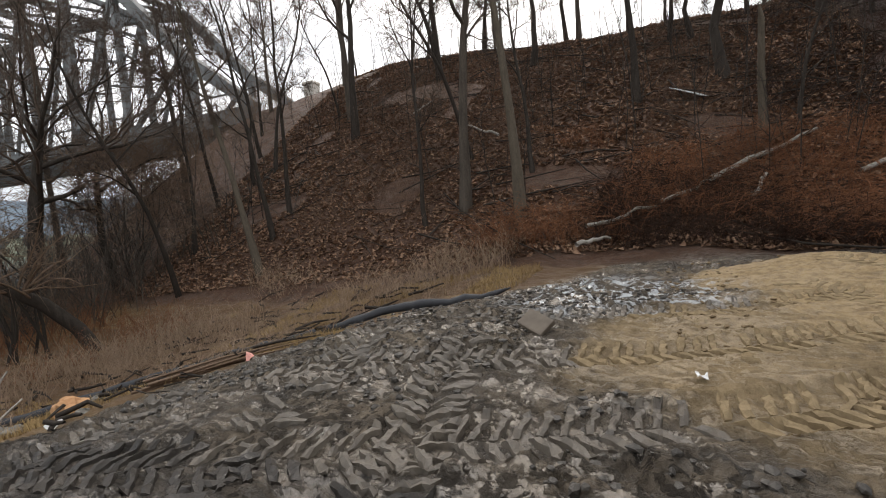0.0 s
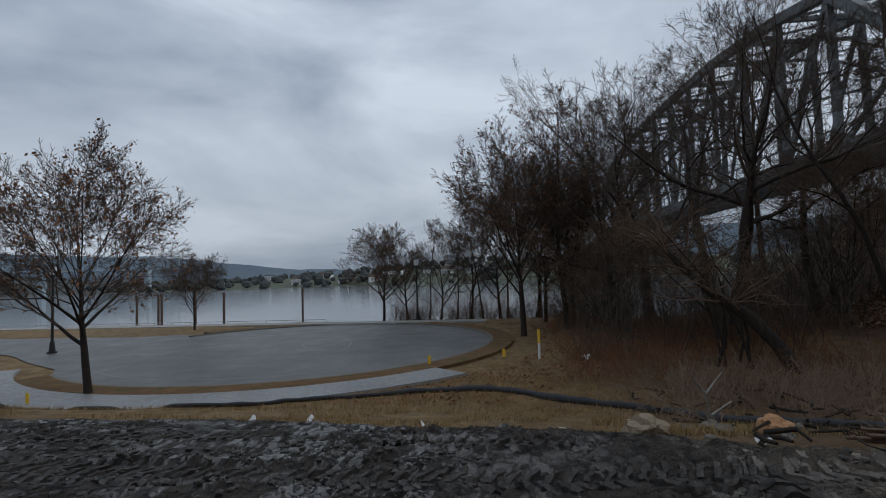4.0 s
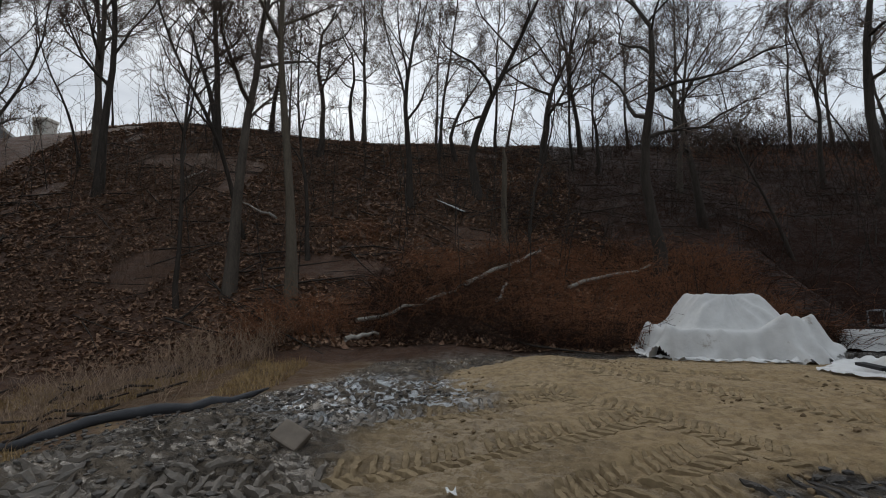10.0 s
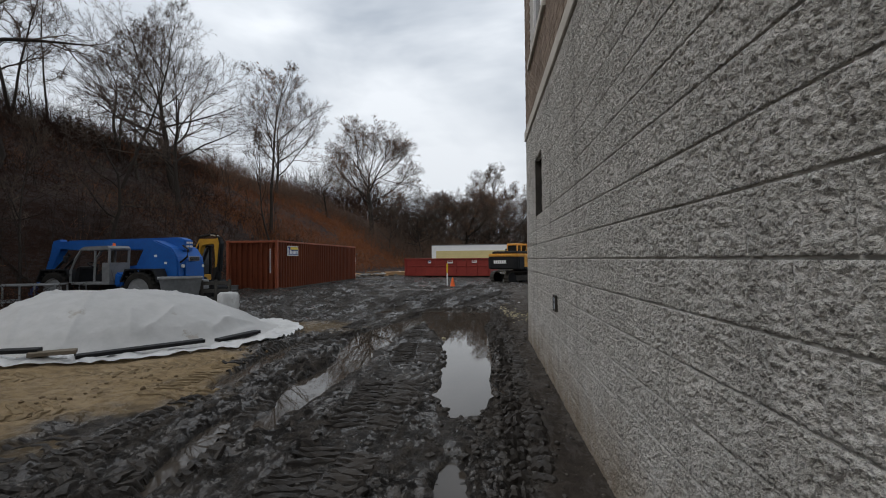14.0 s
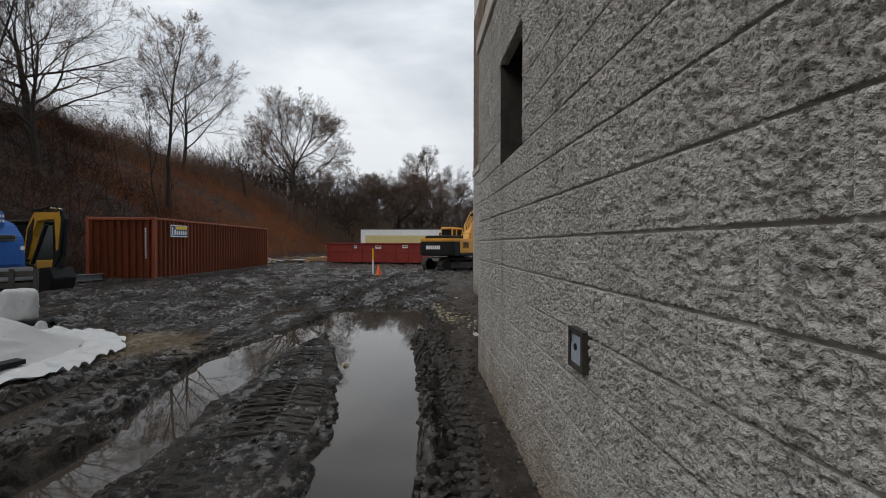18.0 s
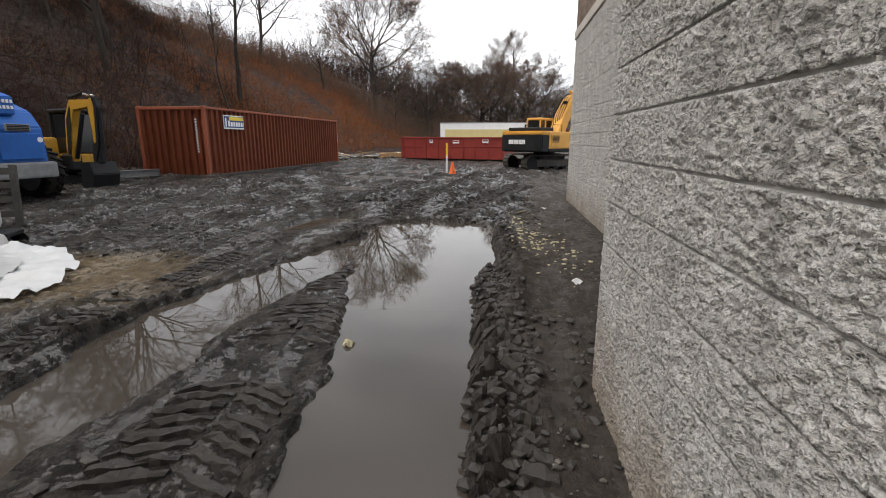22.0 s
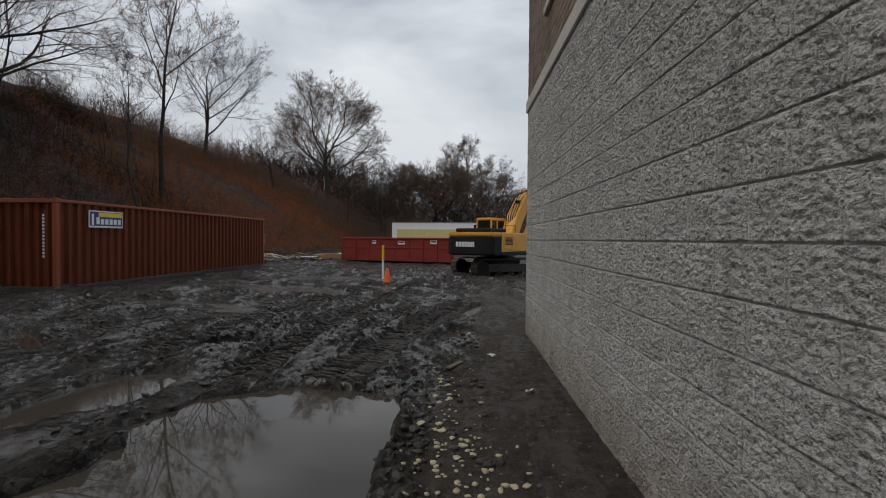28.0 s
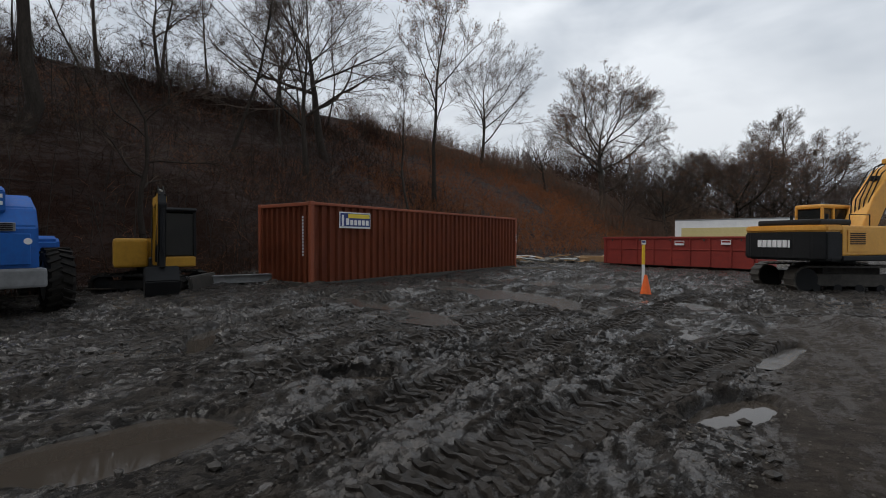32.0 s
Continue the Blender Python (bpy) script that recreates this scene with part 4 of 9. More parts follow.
MUD_BAR = surf("pressed_mud", (0.018, 0.0152, 0.0128), (0.052, 0.0445, 0.038), 0.15, s1=1.6, s2=18, bump=0.7, bs=60, depth=0.008, rough2=0.95, spec=0.3)
SAND_BAR = surf("pressed_sand", (0.16, 0.118, 0.070), (0.28, 0.21, 0.125), 0.85, s1=3, s2=18, bump=0.6, bs=60, depth=0.01)
CLAY_BAR = surf("pressed_clay", (0.060, 0.050, 0.040), (0.150, 0.126, 0.100), 0.35, s1=1.6, s2=18, bump=0.6, bs=60, depth=0.008, rough2=0.85)
in_clay = lambda x, y: (x < -2.3) & (y < -4.3)
tread_bars("tread_bars", LUG_TRACKS, MUD_BAR, "rows of wet mud bars pressed up by wheel lugs", lambda x, y: muddy(x, y) & ~in_clay(x, y), 1)
tread_bars("tread_bars", [t for t in LUG_TRACKS if min(t[0][1], t[1][1]) < -4], CLAY_BAR, "rows of drying clay bars pressed up by wheel lugs", lambda x, y: muddy(x, y) & in_clay(x, y), 3)
tread_bars("tread_bars", [t for t in LUG_TRACKS if t[0][0] < -3.4 and t[0][1] < 3], SAND_BAR, "rows of sand bars pressed up by wheel lugs", sandy, 2)

# ---- the block building ----
COURSE, UNIT, JOINT = 0.2, 0.4, 0.010
WALL_A = (0.0, -5.7, 3.14)   # face x, from y, to y
WALL_B = (0.885, 3.14, 11.0)
Z_REF = 1.424 - 8 * COURSE   # lowest course joint
TOP_A, TOP_B = Z_REF + 18 * COURSE, Z_REF + 17 * COURSE
WIN_A = (1.03, 1.86, Z_REF + 11 * COURSE - 0.05, Z_REF + 15.5 * COURSE)  # opening in the first wall: y, y, sill, head
EAST = 9.0


def block_mesh(seed, w, courses=1):
    """A split-face block: a broken, pitted front face and plain flanks. Local x points out of the wall."""
    rng = np.random.RandomState(seed)
    nu, nv = (58, 29) if w > 0.3 else (29, 29)
    hw, hh = (w - JOINT) / 2, (COURSE - JOINT) / 2
    us, vs = np.linspace(-1, 1, nu), np.linspace(-1, 1, nv)
    U, V = np.meshgrid(us, vs)
    y, z = U * hw, V * hh
    o = rng.rand(2) * 90
    wy, wz = y + 0.012 * (fbm(y * 30 + o[1], z * 30, 2, seed + 7) - 0.5), z + 0.012 * (fbm(y * 30, z * 30 + o[0], 2, seed + 8) - 0.5)
    # broken stone: rounded knobs between sharp creases, at three sizes, over a slow swell
    d = 0.010 * (fbm(y * 9 + o[0], z * 9 + o[1], 2, seed) - 0.5)
    for f, amp in ((32, 0.012), (64, 0.014), (118, 0.010)):
        d = d + amp * (np.abs(vn(wy * f + o[0], wz * f * 1.15 + o[1], seed + f) - 0.5) * 2 - 0.42)
    d = np.where(d > 0.002, 0.002 + 0.45 * (d - 0.002), 0.002 + 1.12 * (d - 0.002))  # broad worn faces, deep crannies
    d = d * (0.10 + 0.90 * sstep(0.005, 0.018, (1 - np.abs(U)) * hw)) + 0.0022 * (rng.rand(*y.shape) - 0.5)  # tooled smooth beside the upright joints
    edge = np.minimum((1 - np.abs(U)) * hw, (1 - np.abs(V)) * hh)
    d = 0.0085 + d * (0.35 + 0.65 * sstep(0.0, 0.014, edge)) + 0.002 * sstep(0.0, 0.012, edge)
    verts = [(float(a), float(b), float(c)) for a, b, c in zip(d.ravel(), y.ravel(), z.ravel())]
    faces = []
    for j in range(nv - 1):
        for i in range(nu - 1):
            a = j * nu + i
            faces.append((a, a + 1, a + nu + 1, a + nu))
    rim = [i for i in range(nu)] + [j * nu + nu - 1 for j in range(1, nv)] + [(nv - 1) * nu + i for i in range(nu - 2, -1, -1)] + [j * nu for j in range(nv - 2, 0, -1)]
    base = len(verts)
    for i in rim:
        verts.append((-0.06, verts[i][1], verts[i][2]))
    n = len(rim)
    for k in range(n):
        faces.append((rim[(k + 1) % n], rim[k], base + k, base + (k + 1) % n))
    me = mesh_np("block", verts, faces)
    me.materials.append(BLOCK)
    me.polygons.foreach_set("use_smooth", [True] * len(me.polygons))
    return me


FULL = [block_mesh(100 + k, UNIT) for k in range(9)]
HALF = [block_mesh(200 + k, UNIT / 2) for k in range(4)]


def lay(parent, face, y0, y1, n, holes=()):
    """Blocks in running bond on a wall whose face looks to -x, all children of parent."""
    rng = random.Random(int(face * 10) + 5)
    for c in range(n):
        z = Z_REF + (c + 0.5) * COURSE
        y, first = y1, True
        while y - 0.05 > y0:
            w = UNIT / 2 if (first and c % 2) or y - UNIT < y0 - 0.02 else UNIT
            first = False
            mid = y - w / 2
            cut = [h for h in holes if h[0] < y and y - w < h[1] and h[2] < z < h[3]]
            if not cut:
                ob = new("block", rng.choice(FULL if w > 0.3 else HALF))
                ob.parent = parent
                ob.matrix_basis = pose(face, mid, z, 180 if rng.random() < 0.5 else 0, 0, 180)
            else:
                for a, b in ((y - w, cut[0][0]), (cut[0][1], y)):
                    if b - a > 0.04:
                        ob = new("block", HALF[c % 4])
                        ob.parent = parent
                        ob.matrix_basis = pose(face, (a + b) / 2, z, 0, 0, 180) @ Matrix.Diagonal((1, (b - a - JOINT) / (UNIT / 2 - JOINT), 1, 1))
            y -= w


def slab(bm, x0, x1, y0, y1, z0, z1, holes=()):
    """A wall of some thickness with openings right through it."""
    ys = sorted({y0, y1, *(v for h in holes for v in h[:2])})
    zs = sorted({z0, z1, *(v for h in holes for v in h[2:])})
    for a, b in zip(ys, ys[1:]):
        for c, d in zip(zs, zs[1:]):
            if not any(h[0] <= a and b <= h[1] and h[2] <= c and d <= h[3] for h in holes):
                box(bm, x0, x1, a, b, c, d)
    bmesh.ops.remove_doubles(bm, verts=bm.verts, dist=1e-5)
    return bm


def brick_field(face, y0, y1, z0, z1, holes, rng):
    """Bricks in running bond, joined."""
    verts, faces = [], []
    bw, bh, j = 0.203, 0.0677, 0.010
    row, z = 0, z0
    while z < z1:
        y = y0 - (bw / 2 if row % 2 else 0)
        while y < y1:
            a, b = max(y, y0), min(y + bw - j, y1)
            if b - a > 0.03 and not any(a < h[1] and b > h[0] and z < h[3] and z + bh > h[2] for h in holes):
                k, d = len(verts), 0.008 + 0.004 * rng.random()
                for xx in (face - d, face + 0.03):
                    verts += [(xx, a, z), (xx, b, z), (xx, b, z + bh - j), (xx, a, z + bh - j)]
                faces += [(k, k + 3, k + 2, k + 1), (k, k + 1, k + 5, k + 4), (k + 1, k + 2, k + 6, k + 5), (k + 2, k + 3, k + 7, k + 6), (k + 3, k, k + 4, k + 7)]
            y += bw
        z += bh
        row += 1
    return mesh_np("bricks", verts, faces)


def brick_material():
    m = BRICK.copy()
    N, L = m.node_tree.nodes, m.node_tree.links
    geo = N.new("ShaderNodeNewGeometry")
    for n in list(N):
        if n.type == "OBJECT_INFO":
            to = n.outputs["Random"].links[0].to_socket
            L.new(geo.outputs["Random Per Island"], to)
    return m


BRICK_ISLE = brick_material()


def upper_window(parent, face, y0, y1, z0, z1):
    w = new("window")
    w.parent = parent
    for nm, a in (("jamb", (y0, y0 + 0.07, z0, z1)), ("jamb", (y1 - 0.07, y1, z0, z1)), ("head", (y0 + 0.07, y1 - 0.07, z1 - 0.07, z1)), ("rail", (y0 + 0.07, y1 - 0.07, z0, z0 + 0.07)), ("mullion", ((y0 + y1) / 2 - 0.03, (y0 + y1) / 2 + 0.03, z0 + 0.07, z1 - 0.07))):
        part(nm, bx(face + 0.05, face + 0.13, *a, bevel=0.006), FRAME_WHITE, w)
    for a, b in ((y0 + 0.07, (y0 + y1) / 2 - 0.03), ((y0 + y1) / 2 + 0.03, y1 - 0.07)):
        part("pane", bx(face + 0.085, face + 0.093, a, b, z0 + 0.07, z1 - 0.07), GLASS_DARK, w)
    part("sill", bx(face - 0.05, face + 0.13, y0 - 0.06, y1 + 0.06, z0 - 0.10, z0 - 0.002, bevel=0.008), LIMESTONE, w)


UP_A, UP_B = (0.5, 2.3, 4.45, 6.0), (8.05, 9.55, 4.05, 5.7)
ROOF_Z = 11.5
for nm, (face, y0, y1), top, hole, up, words in (
    ("wall_west", WALL_A, TOP_A, WIN_A, UP_A, "pale grey split-face concrete block wall with a square opening"),
    ("wall_north_west", WALL_B, TOP_B, None, UP_B, "recessed pale grey split-face concrete block wall, damp streaks"),
):
    holes = [hole] if hole else []
    w = part(nm, slab(bmesh.new(), face + 0.0045, face + 0.26, y0 if nm != "wall_west" else y0, y1, -0.7, top, holes), MORTAR)
    tagged(w, words, "wall", kind="structure")
    lay(w, face, y0, y1, round((top - Z_REF) / COURSE), holes)
    foot = part("footing", bx(face - 0.02, face + 0.0035, y0, y1, -0.6, Z_REF), CONCRETE, w)
    part("trim_band", bx(face - 0.035, face + 0.26, y0, y1 + 0.02, top + 0.002, top + 0.17, bevel=0.012), LIMESTONE, w, "cast stone band above the blocks")
    part("brick_backing", slab(bmesh.new(), face + 0.002, face + 0.26, y0, y1, top + 0.172, ROOF_Z, [up]), MORTAR, w)
    bk = mesh_ob("brickwork", brick_field(face, y0, y1, top + 0.182, min(ROOF_Z, top + 4.2), [up], random.Random(3)), BRICK_ISLE, w, "brown brick upper wall")
    bk["kind"] = "stuff"
    upper_window(w, face, *up)
# the reveal of the low opening, and the dark room behind
wr = bpy.data.objects["wall_west"]
part("reveal", slab(bmesh.new(), 0.002, 0.256, WIN_A[0] - 0.03, WIN_A[1] + 0.03, WIN_A[2] - 0.03, WIN_A[3] + 0.03, [(WIN_A[0] + 0.012, WIN_A[1] - 0.012, WIN_A[2] + 0.012, WIN_A[3] - 0.012)]), STEEL_DIRTY, wr, "dark rough reveal")
for nm, b in (("wall_return", (0.262, WALL_B[0] + 0.26, WALL_A[2] - 0.26, WALL_A[2], -0.7, ROOF_Z)), ("wall_south", (0.27, EAST, WALL_A[1], WALL_A[1] + 0.26, -0.7, ROOF_Z)), ("wall_east", (EAST, EAST + 0.26, WALL_A[1], WALL_B[2], -0.7, ROOF_Z)), ("wall_north", (WALL_B[0] + 0.27, EAST, WALL_B[2] - 0.26, WALL_B[2], -0.7, ROOF_Z))):
    tagged(part(nm, bx(*b), MORTAR), "plain grey block wall of the building", "wall", kind="structure")
tagged(part("floor", bx(WALL_B[0] + 0.27, EAST - 0.01, WALL_A[1] + 0.27, WALL_B[2] - 0.27, -0.3, 0.15), CONCRETE), "bare concrete floor inside the building", "floor", kind="structure")
tagged(part("ceiling", bx(0.265, EAST - 0.01, WALL_A[1] + 0.27, WALL_A[2] - 0.27, 3.1, 3.3), ROOM), "dark unfinished ceiling inside the building", "ceiling", kind="structure")
tagged(part("roof", bx(WALL_B[0] + 0.27, EAST - 0.01, WALL_A[1] + 0.27, WALL_B[2] - 0.27, ROOF_Z - 0.3, ROOF_Z - 0.05), GREY_METAL), "flat roof edge of the building", "roof", kind="structure")

# ---- trees ----
class Wood:
    """Collects tapered limbs as one mesh."""

    def __init__(self):
        self.sets = {}

    def limb(self, pts, radii, n):
        self.sets.setdefault((len(pts), n), ([], []))
        a, b = self.sets[len(pts), n]
        a.append([tuple(p) for p in pts])
        b.append(list(radii))

    def limbs(self, pts, radii, n):
        """Many limbs of one kind at once: arrays (limb, joint, xyz) and (limb, joint)."""
        self.sets.setdefault((pts.shape[1], n), ([], []))
        a, b = self.sets[pts.shape[1], n]
        a.extend(pts)
        b.extend(radii)

    def arrays(self):
        V, Q, base = [], [], 0
        for (k, n), (a, b) in self.sets.items():
            P, R = np.array(a, float), np.array(b, float)
            d = np.empty_like(P)
            d[:, 1:-1], d[:, 0], d[:, -1] = P[:, 2:] - P[:, :-2], P[:, 1] - P[:, 0], P[:, -1] - P[:, -2]
            d /= np.linalg.norm(d, axis=2, keepdims=True) + 1e-9
            u = np.cross(np.array([0.31, 0.95, 0.05]), d)
            u /= np.linalg.norm(u, axis=2, keepdims=True) + 1e-9
            w = np.cross(d, u)
            t = 2 * np.pi * np.arange(n) / n
            ring = P[:, :, None] + R[:, :, None, None] * (np.cos(t)[:, None] * u[:, :, None] + np.sin(t)[:, None] * w[:, :, None])
            V.append(ring.reshape(-1, 3))
            ids = base + np.arange(len(P) * k * n).reshape(len(P), k, n)
            nxt = np.roll(ids, -1, axis=2)
            Q.append(np.stack([ids[:, :-1], nxt[:, :-1], nxt[:, 1:], ids[:, 1:]], -1).reshape(-1, 4))
            base += len(P) * k * n
        return np.concatenate(V), np.concatenate(Q)

    def mesh(self, name, material, smooth=True, scale=1.0):
        v, q = self.arrays()
        me = mesh_arrays(name, v * scale, q)
        me.materials.append(material)
        if smooth:
            me.polygons.foreach_set("use_smooth", np.ones(len(q), bool))
        return me


def tree_meshes(seed, h, r, style, twig_mat, bark, leaf=0, fine=1.0):
    """trunk, crown and leaf meshes. style: (height of the first limb, reach of the leading stem, limbs, crown radius as a share of the height, angle of the limbs, upward pull, crook)."""
    rng = random.Random(seed)
    fork, lead, nl, wide, angle, pull, crook = style
    trunk, crown, tips = Wood(), Wood(), []

    def path(p, d, length, steps, bend, lift):
        pts = [p]
        for _ in range(steps):
            d = (d + Vector((rng.gauss(0, bend), rng.gauss(0, bend), rng.gauss(0, bend * 0.7) + lift))).normalized()
            p = p + d * (length / steps)
            pts.append(p)
        return pts

    def taper(r0, r1, k):
        return [r0 + (r1 - r0) * i / (k - 1) for i in range(k)]

    def along(pts, t):
        i = min(int(t * (len(pts) - 1)), len(pts) - 2)
        f = t * (len(pts) - 1) - i
        return pts[i].lerp(pts[i + 1], f), (pts[i + 1] - pts[i]).normalized()

    def side(d, ang):
        a = d.orthogonal().normalized()
        a.rotate(Matrix.Rotation(rng.uniform(0, 2 * math.pi), 3, d))
        return (d * math.cos(ang) + a * math.sin(ang)).normalized()

    def grow(p, d, ln, rr, level):
        steps = (6, 5, 3, 2, 2)[level]
        pts = path(p, d, ln, steps, 0.05 + crook * (0.9, 1.1, 1.3, 1.3, 1.2)[level], pull * (0.22, 0.24, 0.26, 0.25, 0.2)[level])
        re = max(0.0042, rr * 0.30)
        (trunk if level == 0 else crown).limb(pts, taper(rr, re, steps + 1), (6, 4, 3, 3, 3)[level])
        if level == 4:
            if leaf and rng.random() < leaf:
                tips.append(pts[-1])
            return
        n = max(2, round((7, 5.6, 4.4, 3.6)[level] * fine + rng.uniform(-0.6, 0.6)))
        for k in range(n):
            t = 0.22 + 0.78 * (k + rng.random()) / n
            q, d2 = along(pts, min(t, 0.995))
            a = rng.uniform(0.45, 1.0) * (1.1 - 0.45 * t)
            grow(q, side(d2, a), max(0.16, ln * rng.uniform(0.42, 0.66) * (1.2 - 0.55 * t)), max(0.0066, (rr + (re - rr) * t) * 0.62), level + 1)

    # the stem leads up through the crown; limbs run out to an egg-shaped outline
    main = path(Vector((0, 0, -0.3)), Vector((rng.gauss(0, crook * 0.4), rng.gauss(0, crook * 0.4), 1)), h * lead + 0.3, 9, crook * 0.75, 0.06)
    rad = [r * 1.75, r * 1.32] + [r * 1.25 * (1 - 0.80 * (i / 9) ** (1.0 if lead > 0.6 else 2.0)) for i in range(2, 10)]
    trunk.limb(main, rad, 9)
    mid, half, reach = (fork + 1) / 2, (1 - fork) / 2 * 1.05, wide
    for k in range(nl):
        u = (k + rng.uniform(0.1, 0.9)) / nl
        f = fork * 0.92 + (lead - fork * 0.92) * u ** (0.9 if lead > 0.6 else 0.55)
        t = min(0.995, f / lead)
        p, d = along(main, t)
        a = angle * (1.2 - 0.75 * u) * rng.uniform(0.8, 1.2)
        az = 2.399 * k + rng.uniform(-0.4, 0.4)
        d = Vector((math.cos(az) * math.sin(a), math.sin(az) * math.sin(a), math.cos(a)))
        A, B = (math.sin(a) / reach) ** 2 + (math.cos(a) / half) ** 2, (f - mid) * math.cos(a) / half**2
        C = ((f - mid) / half) ** 2 - 1
        ln = h * (-B + math.sqrt(max(0.02, B * B - A * C))) / A
        i = min(int(t * 9), 8)
        local = rad[i] + (rad[i + 1] - rad[i]) * (t * 9 - i)
        grow(p, d, max(0.12 * h, 0.86 * ln * rng.uniform(0.88, 1.08)), local * rng.uniform(0.5, 0.68), 0)
    top = max(max(p[2] for p in pts) for a, b in crown.sets.values() for pts in a)
    k = h / top
    out = [trunk.mesh("trunk", bark, scale=k), crown.mesh("crown", twig_mat, scale=k)]
    if tips:
        v, f = [], []
        for p in tips:
            for _ in range(2):
                s = rng.uniform(0.028, 0.062)
                a = Vector((rng.gauss(0, 1), rng.gauss(0, 1), rng.gauss(0, 1))).normalized()
                b = a.orthogonal().normalized()
                q = p * k + Vector((rng.gauss(0, 0.05), rng.gauss(0, 0.05), rng.gauss(0, 0.05)))
                n = len(v)
                v += [tuple(q - a * s), tuple(q + b * s * 0.6), tuple(q + a * s + Vector((0, 0, s * 0.3))), tuple(q - b * s * 0.6)]
                f.append((n, n + 1, n + 2, n + 3))
        me = mesh_np("leaves", v, f)
        me.materials.append(RUSSET)
        out.append(me)
    return out


KINDS = {  # first limb, reach of the stem, limbs, crown radius, angle, upward pull, crook
    "tall": [tree_meshes(11 + k, 15, 0.15, (0.36, 0.90, 10, 0.24, 0.80, 0.25, 0.10), TWIG, (BARK, BARK_DARK)[k % 2]) for k in range(3)],
    "slim": [tree_meshes(21 + k, 11, 0.07, (0.36, 0.93, 9, 0.18, 0.70, 0.28, 0.11), TWIG, BARK_DARK, fine=0.8) for k in range(3)],
    "spread": [tree_meshes(31 + k, 14, 0.21, (0.22, 0.60, 9, 0.48, 0.98, 0.18, 0.12), TWIG, BARK_DARK, fine=1.0) for k in range(2)],
    "round": [tree_meshes(41, 13, 0.24, (0.14, 0.55, 13, 0.50, 1.05, 0.15, 0.13), TWIG, BARK_DARK, leaf=0.16, fine=1.25)],
    "vase": [tree_meshes(51 + k, 7.6, 0.095, (0.21, 0.46, 15, 0.38, 0.68, 0.13, 0.03), TWIG, BARK_DARK, leaf=0.16, fine=1.0) for k in range(2)],
    "fan": [tree_meshes(57, 12, 0.15, (0.20, 0.64, 12, 0.46, 0.88, 0.18, 0.07), TWIG, BARK_DARK, fine=0.97)],
    "leafy": [tree_meshes(61, 12, 0.10, (0.40, 0.90, 10, 0.25, 0.88, 0.22, 0.10), TWIG, BARK_DARK, leaf=0.12, fine=0.85)],
    "crooked": [tree_meshes(71 + k, 12, 0.14, (0.32, 0.80, 8, 0.30, 0.95, 0.15, 0.22), TWIG, BARK_DARK, fine=0.92) for k in range(2)],
    "grey": [tree_meshes(81, 17, 0.13, (0.50, 0.90, 8, 0.17, 0.75, 0.28, 0.05), TWIG, BARK_TAN, fine=0.9)],
    "bushy": [tree_meshes(91 + k, 6.0, 0.05, (0.03, 0.22, 10, 0.48, 0.62, 0.06, 0.16), TWIG_TAN, BARK_DARK, fine=0.9) for k in range(2)],
}
WORDS = {
    "tall": "tall bare winter tree with grey bark on the leafy bank",
    "slim": "slim bare young tree growing on the leafy bank",
    "spread": "large bare tree with wide spreading limbs on the bank top",
    "round": "broad round-crowned bare tree at the end of the yard",
    "vase": "vase-shaped street tree holding a few russet leaves",
    "fan": "bare tree with a fine fan-shaped crown",
    "leafy": "slender tree with a few dry leaves on its twig tips",
    "crooked": "crooked bare tree leaning over the bank",
    "grey": "straight pale-barked tree standing at the foot of the bank",
    "bushy": "many-stemmed bare bush with tan twigs beside the grass",
}
tree_count = {}


def tree(kind, x, y, height, turn=0.0, lean=(0, 0), sink=0.1, which=None, girth=1.0):
    k = tree_count.get(kind, 0) if which is None else which
    tree_count[kind] = k + 1
    meshes = KINDS[kind][k % len(KINDS[kind])]
    full = {"tall": 15, "slim": 11, "spread": 14, "round": 13, "vase": 7.6, "fan": 12, "leafy": 12, "crooked": 12, "grey": 17, "bushy": 6.0}[kind]
    t = thing("tree", pose(x, y, float(base_z(x, y)) - sink, lean[0], lean[1], turn) @ Matrix.Diagonal((girth * height / full, girth * height / full, height / full, 1)), WORDS[kind], "tree", group="bare trees")
    for nm, me in zip(("trunk", "crown", "leaves"), meshes):
        ob = new(nm, me)
        ob.parent = t
        if nm == "leaves":
            ob["label"] = "sparse russet leaves"
    return t


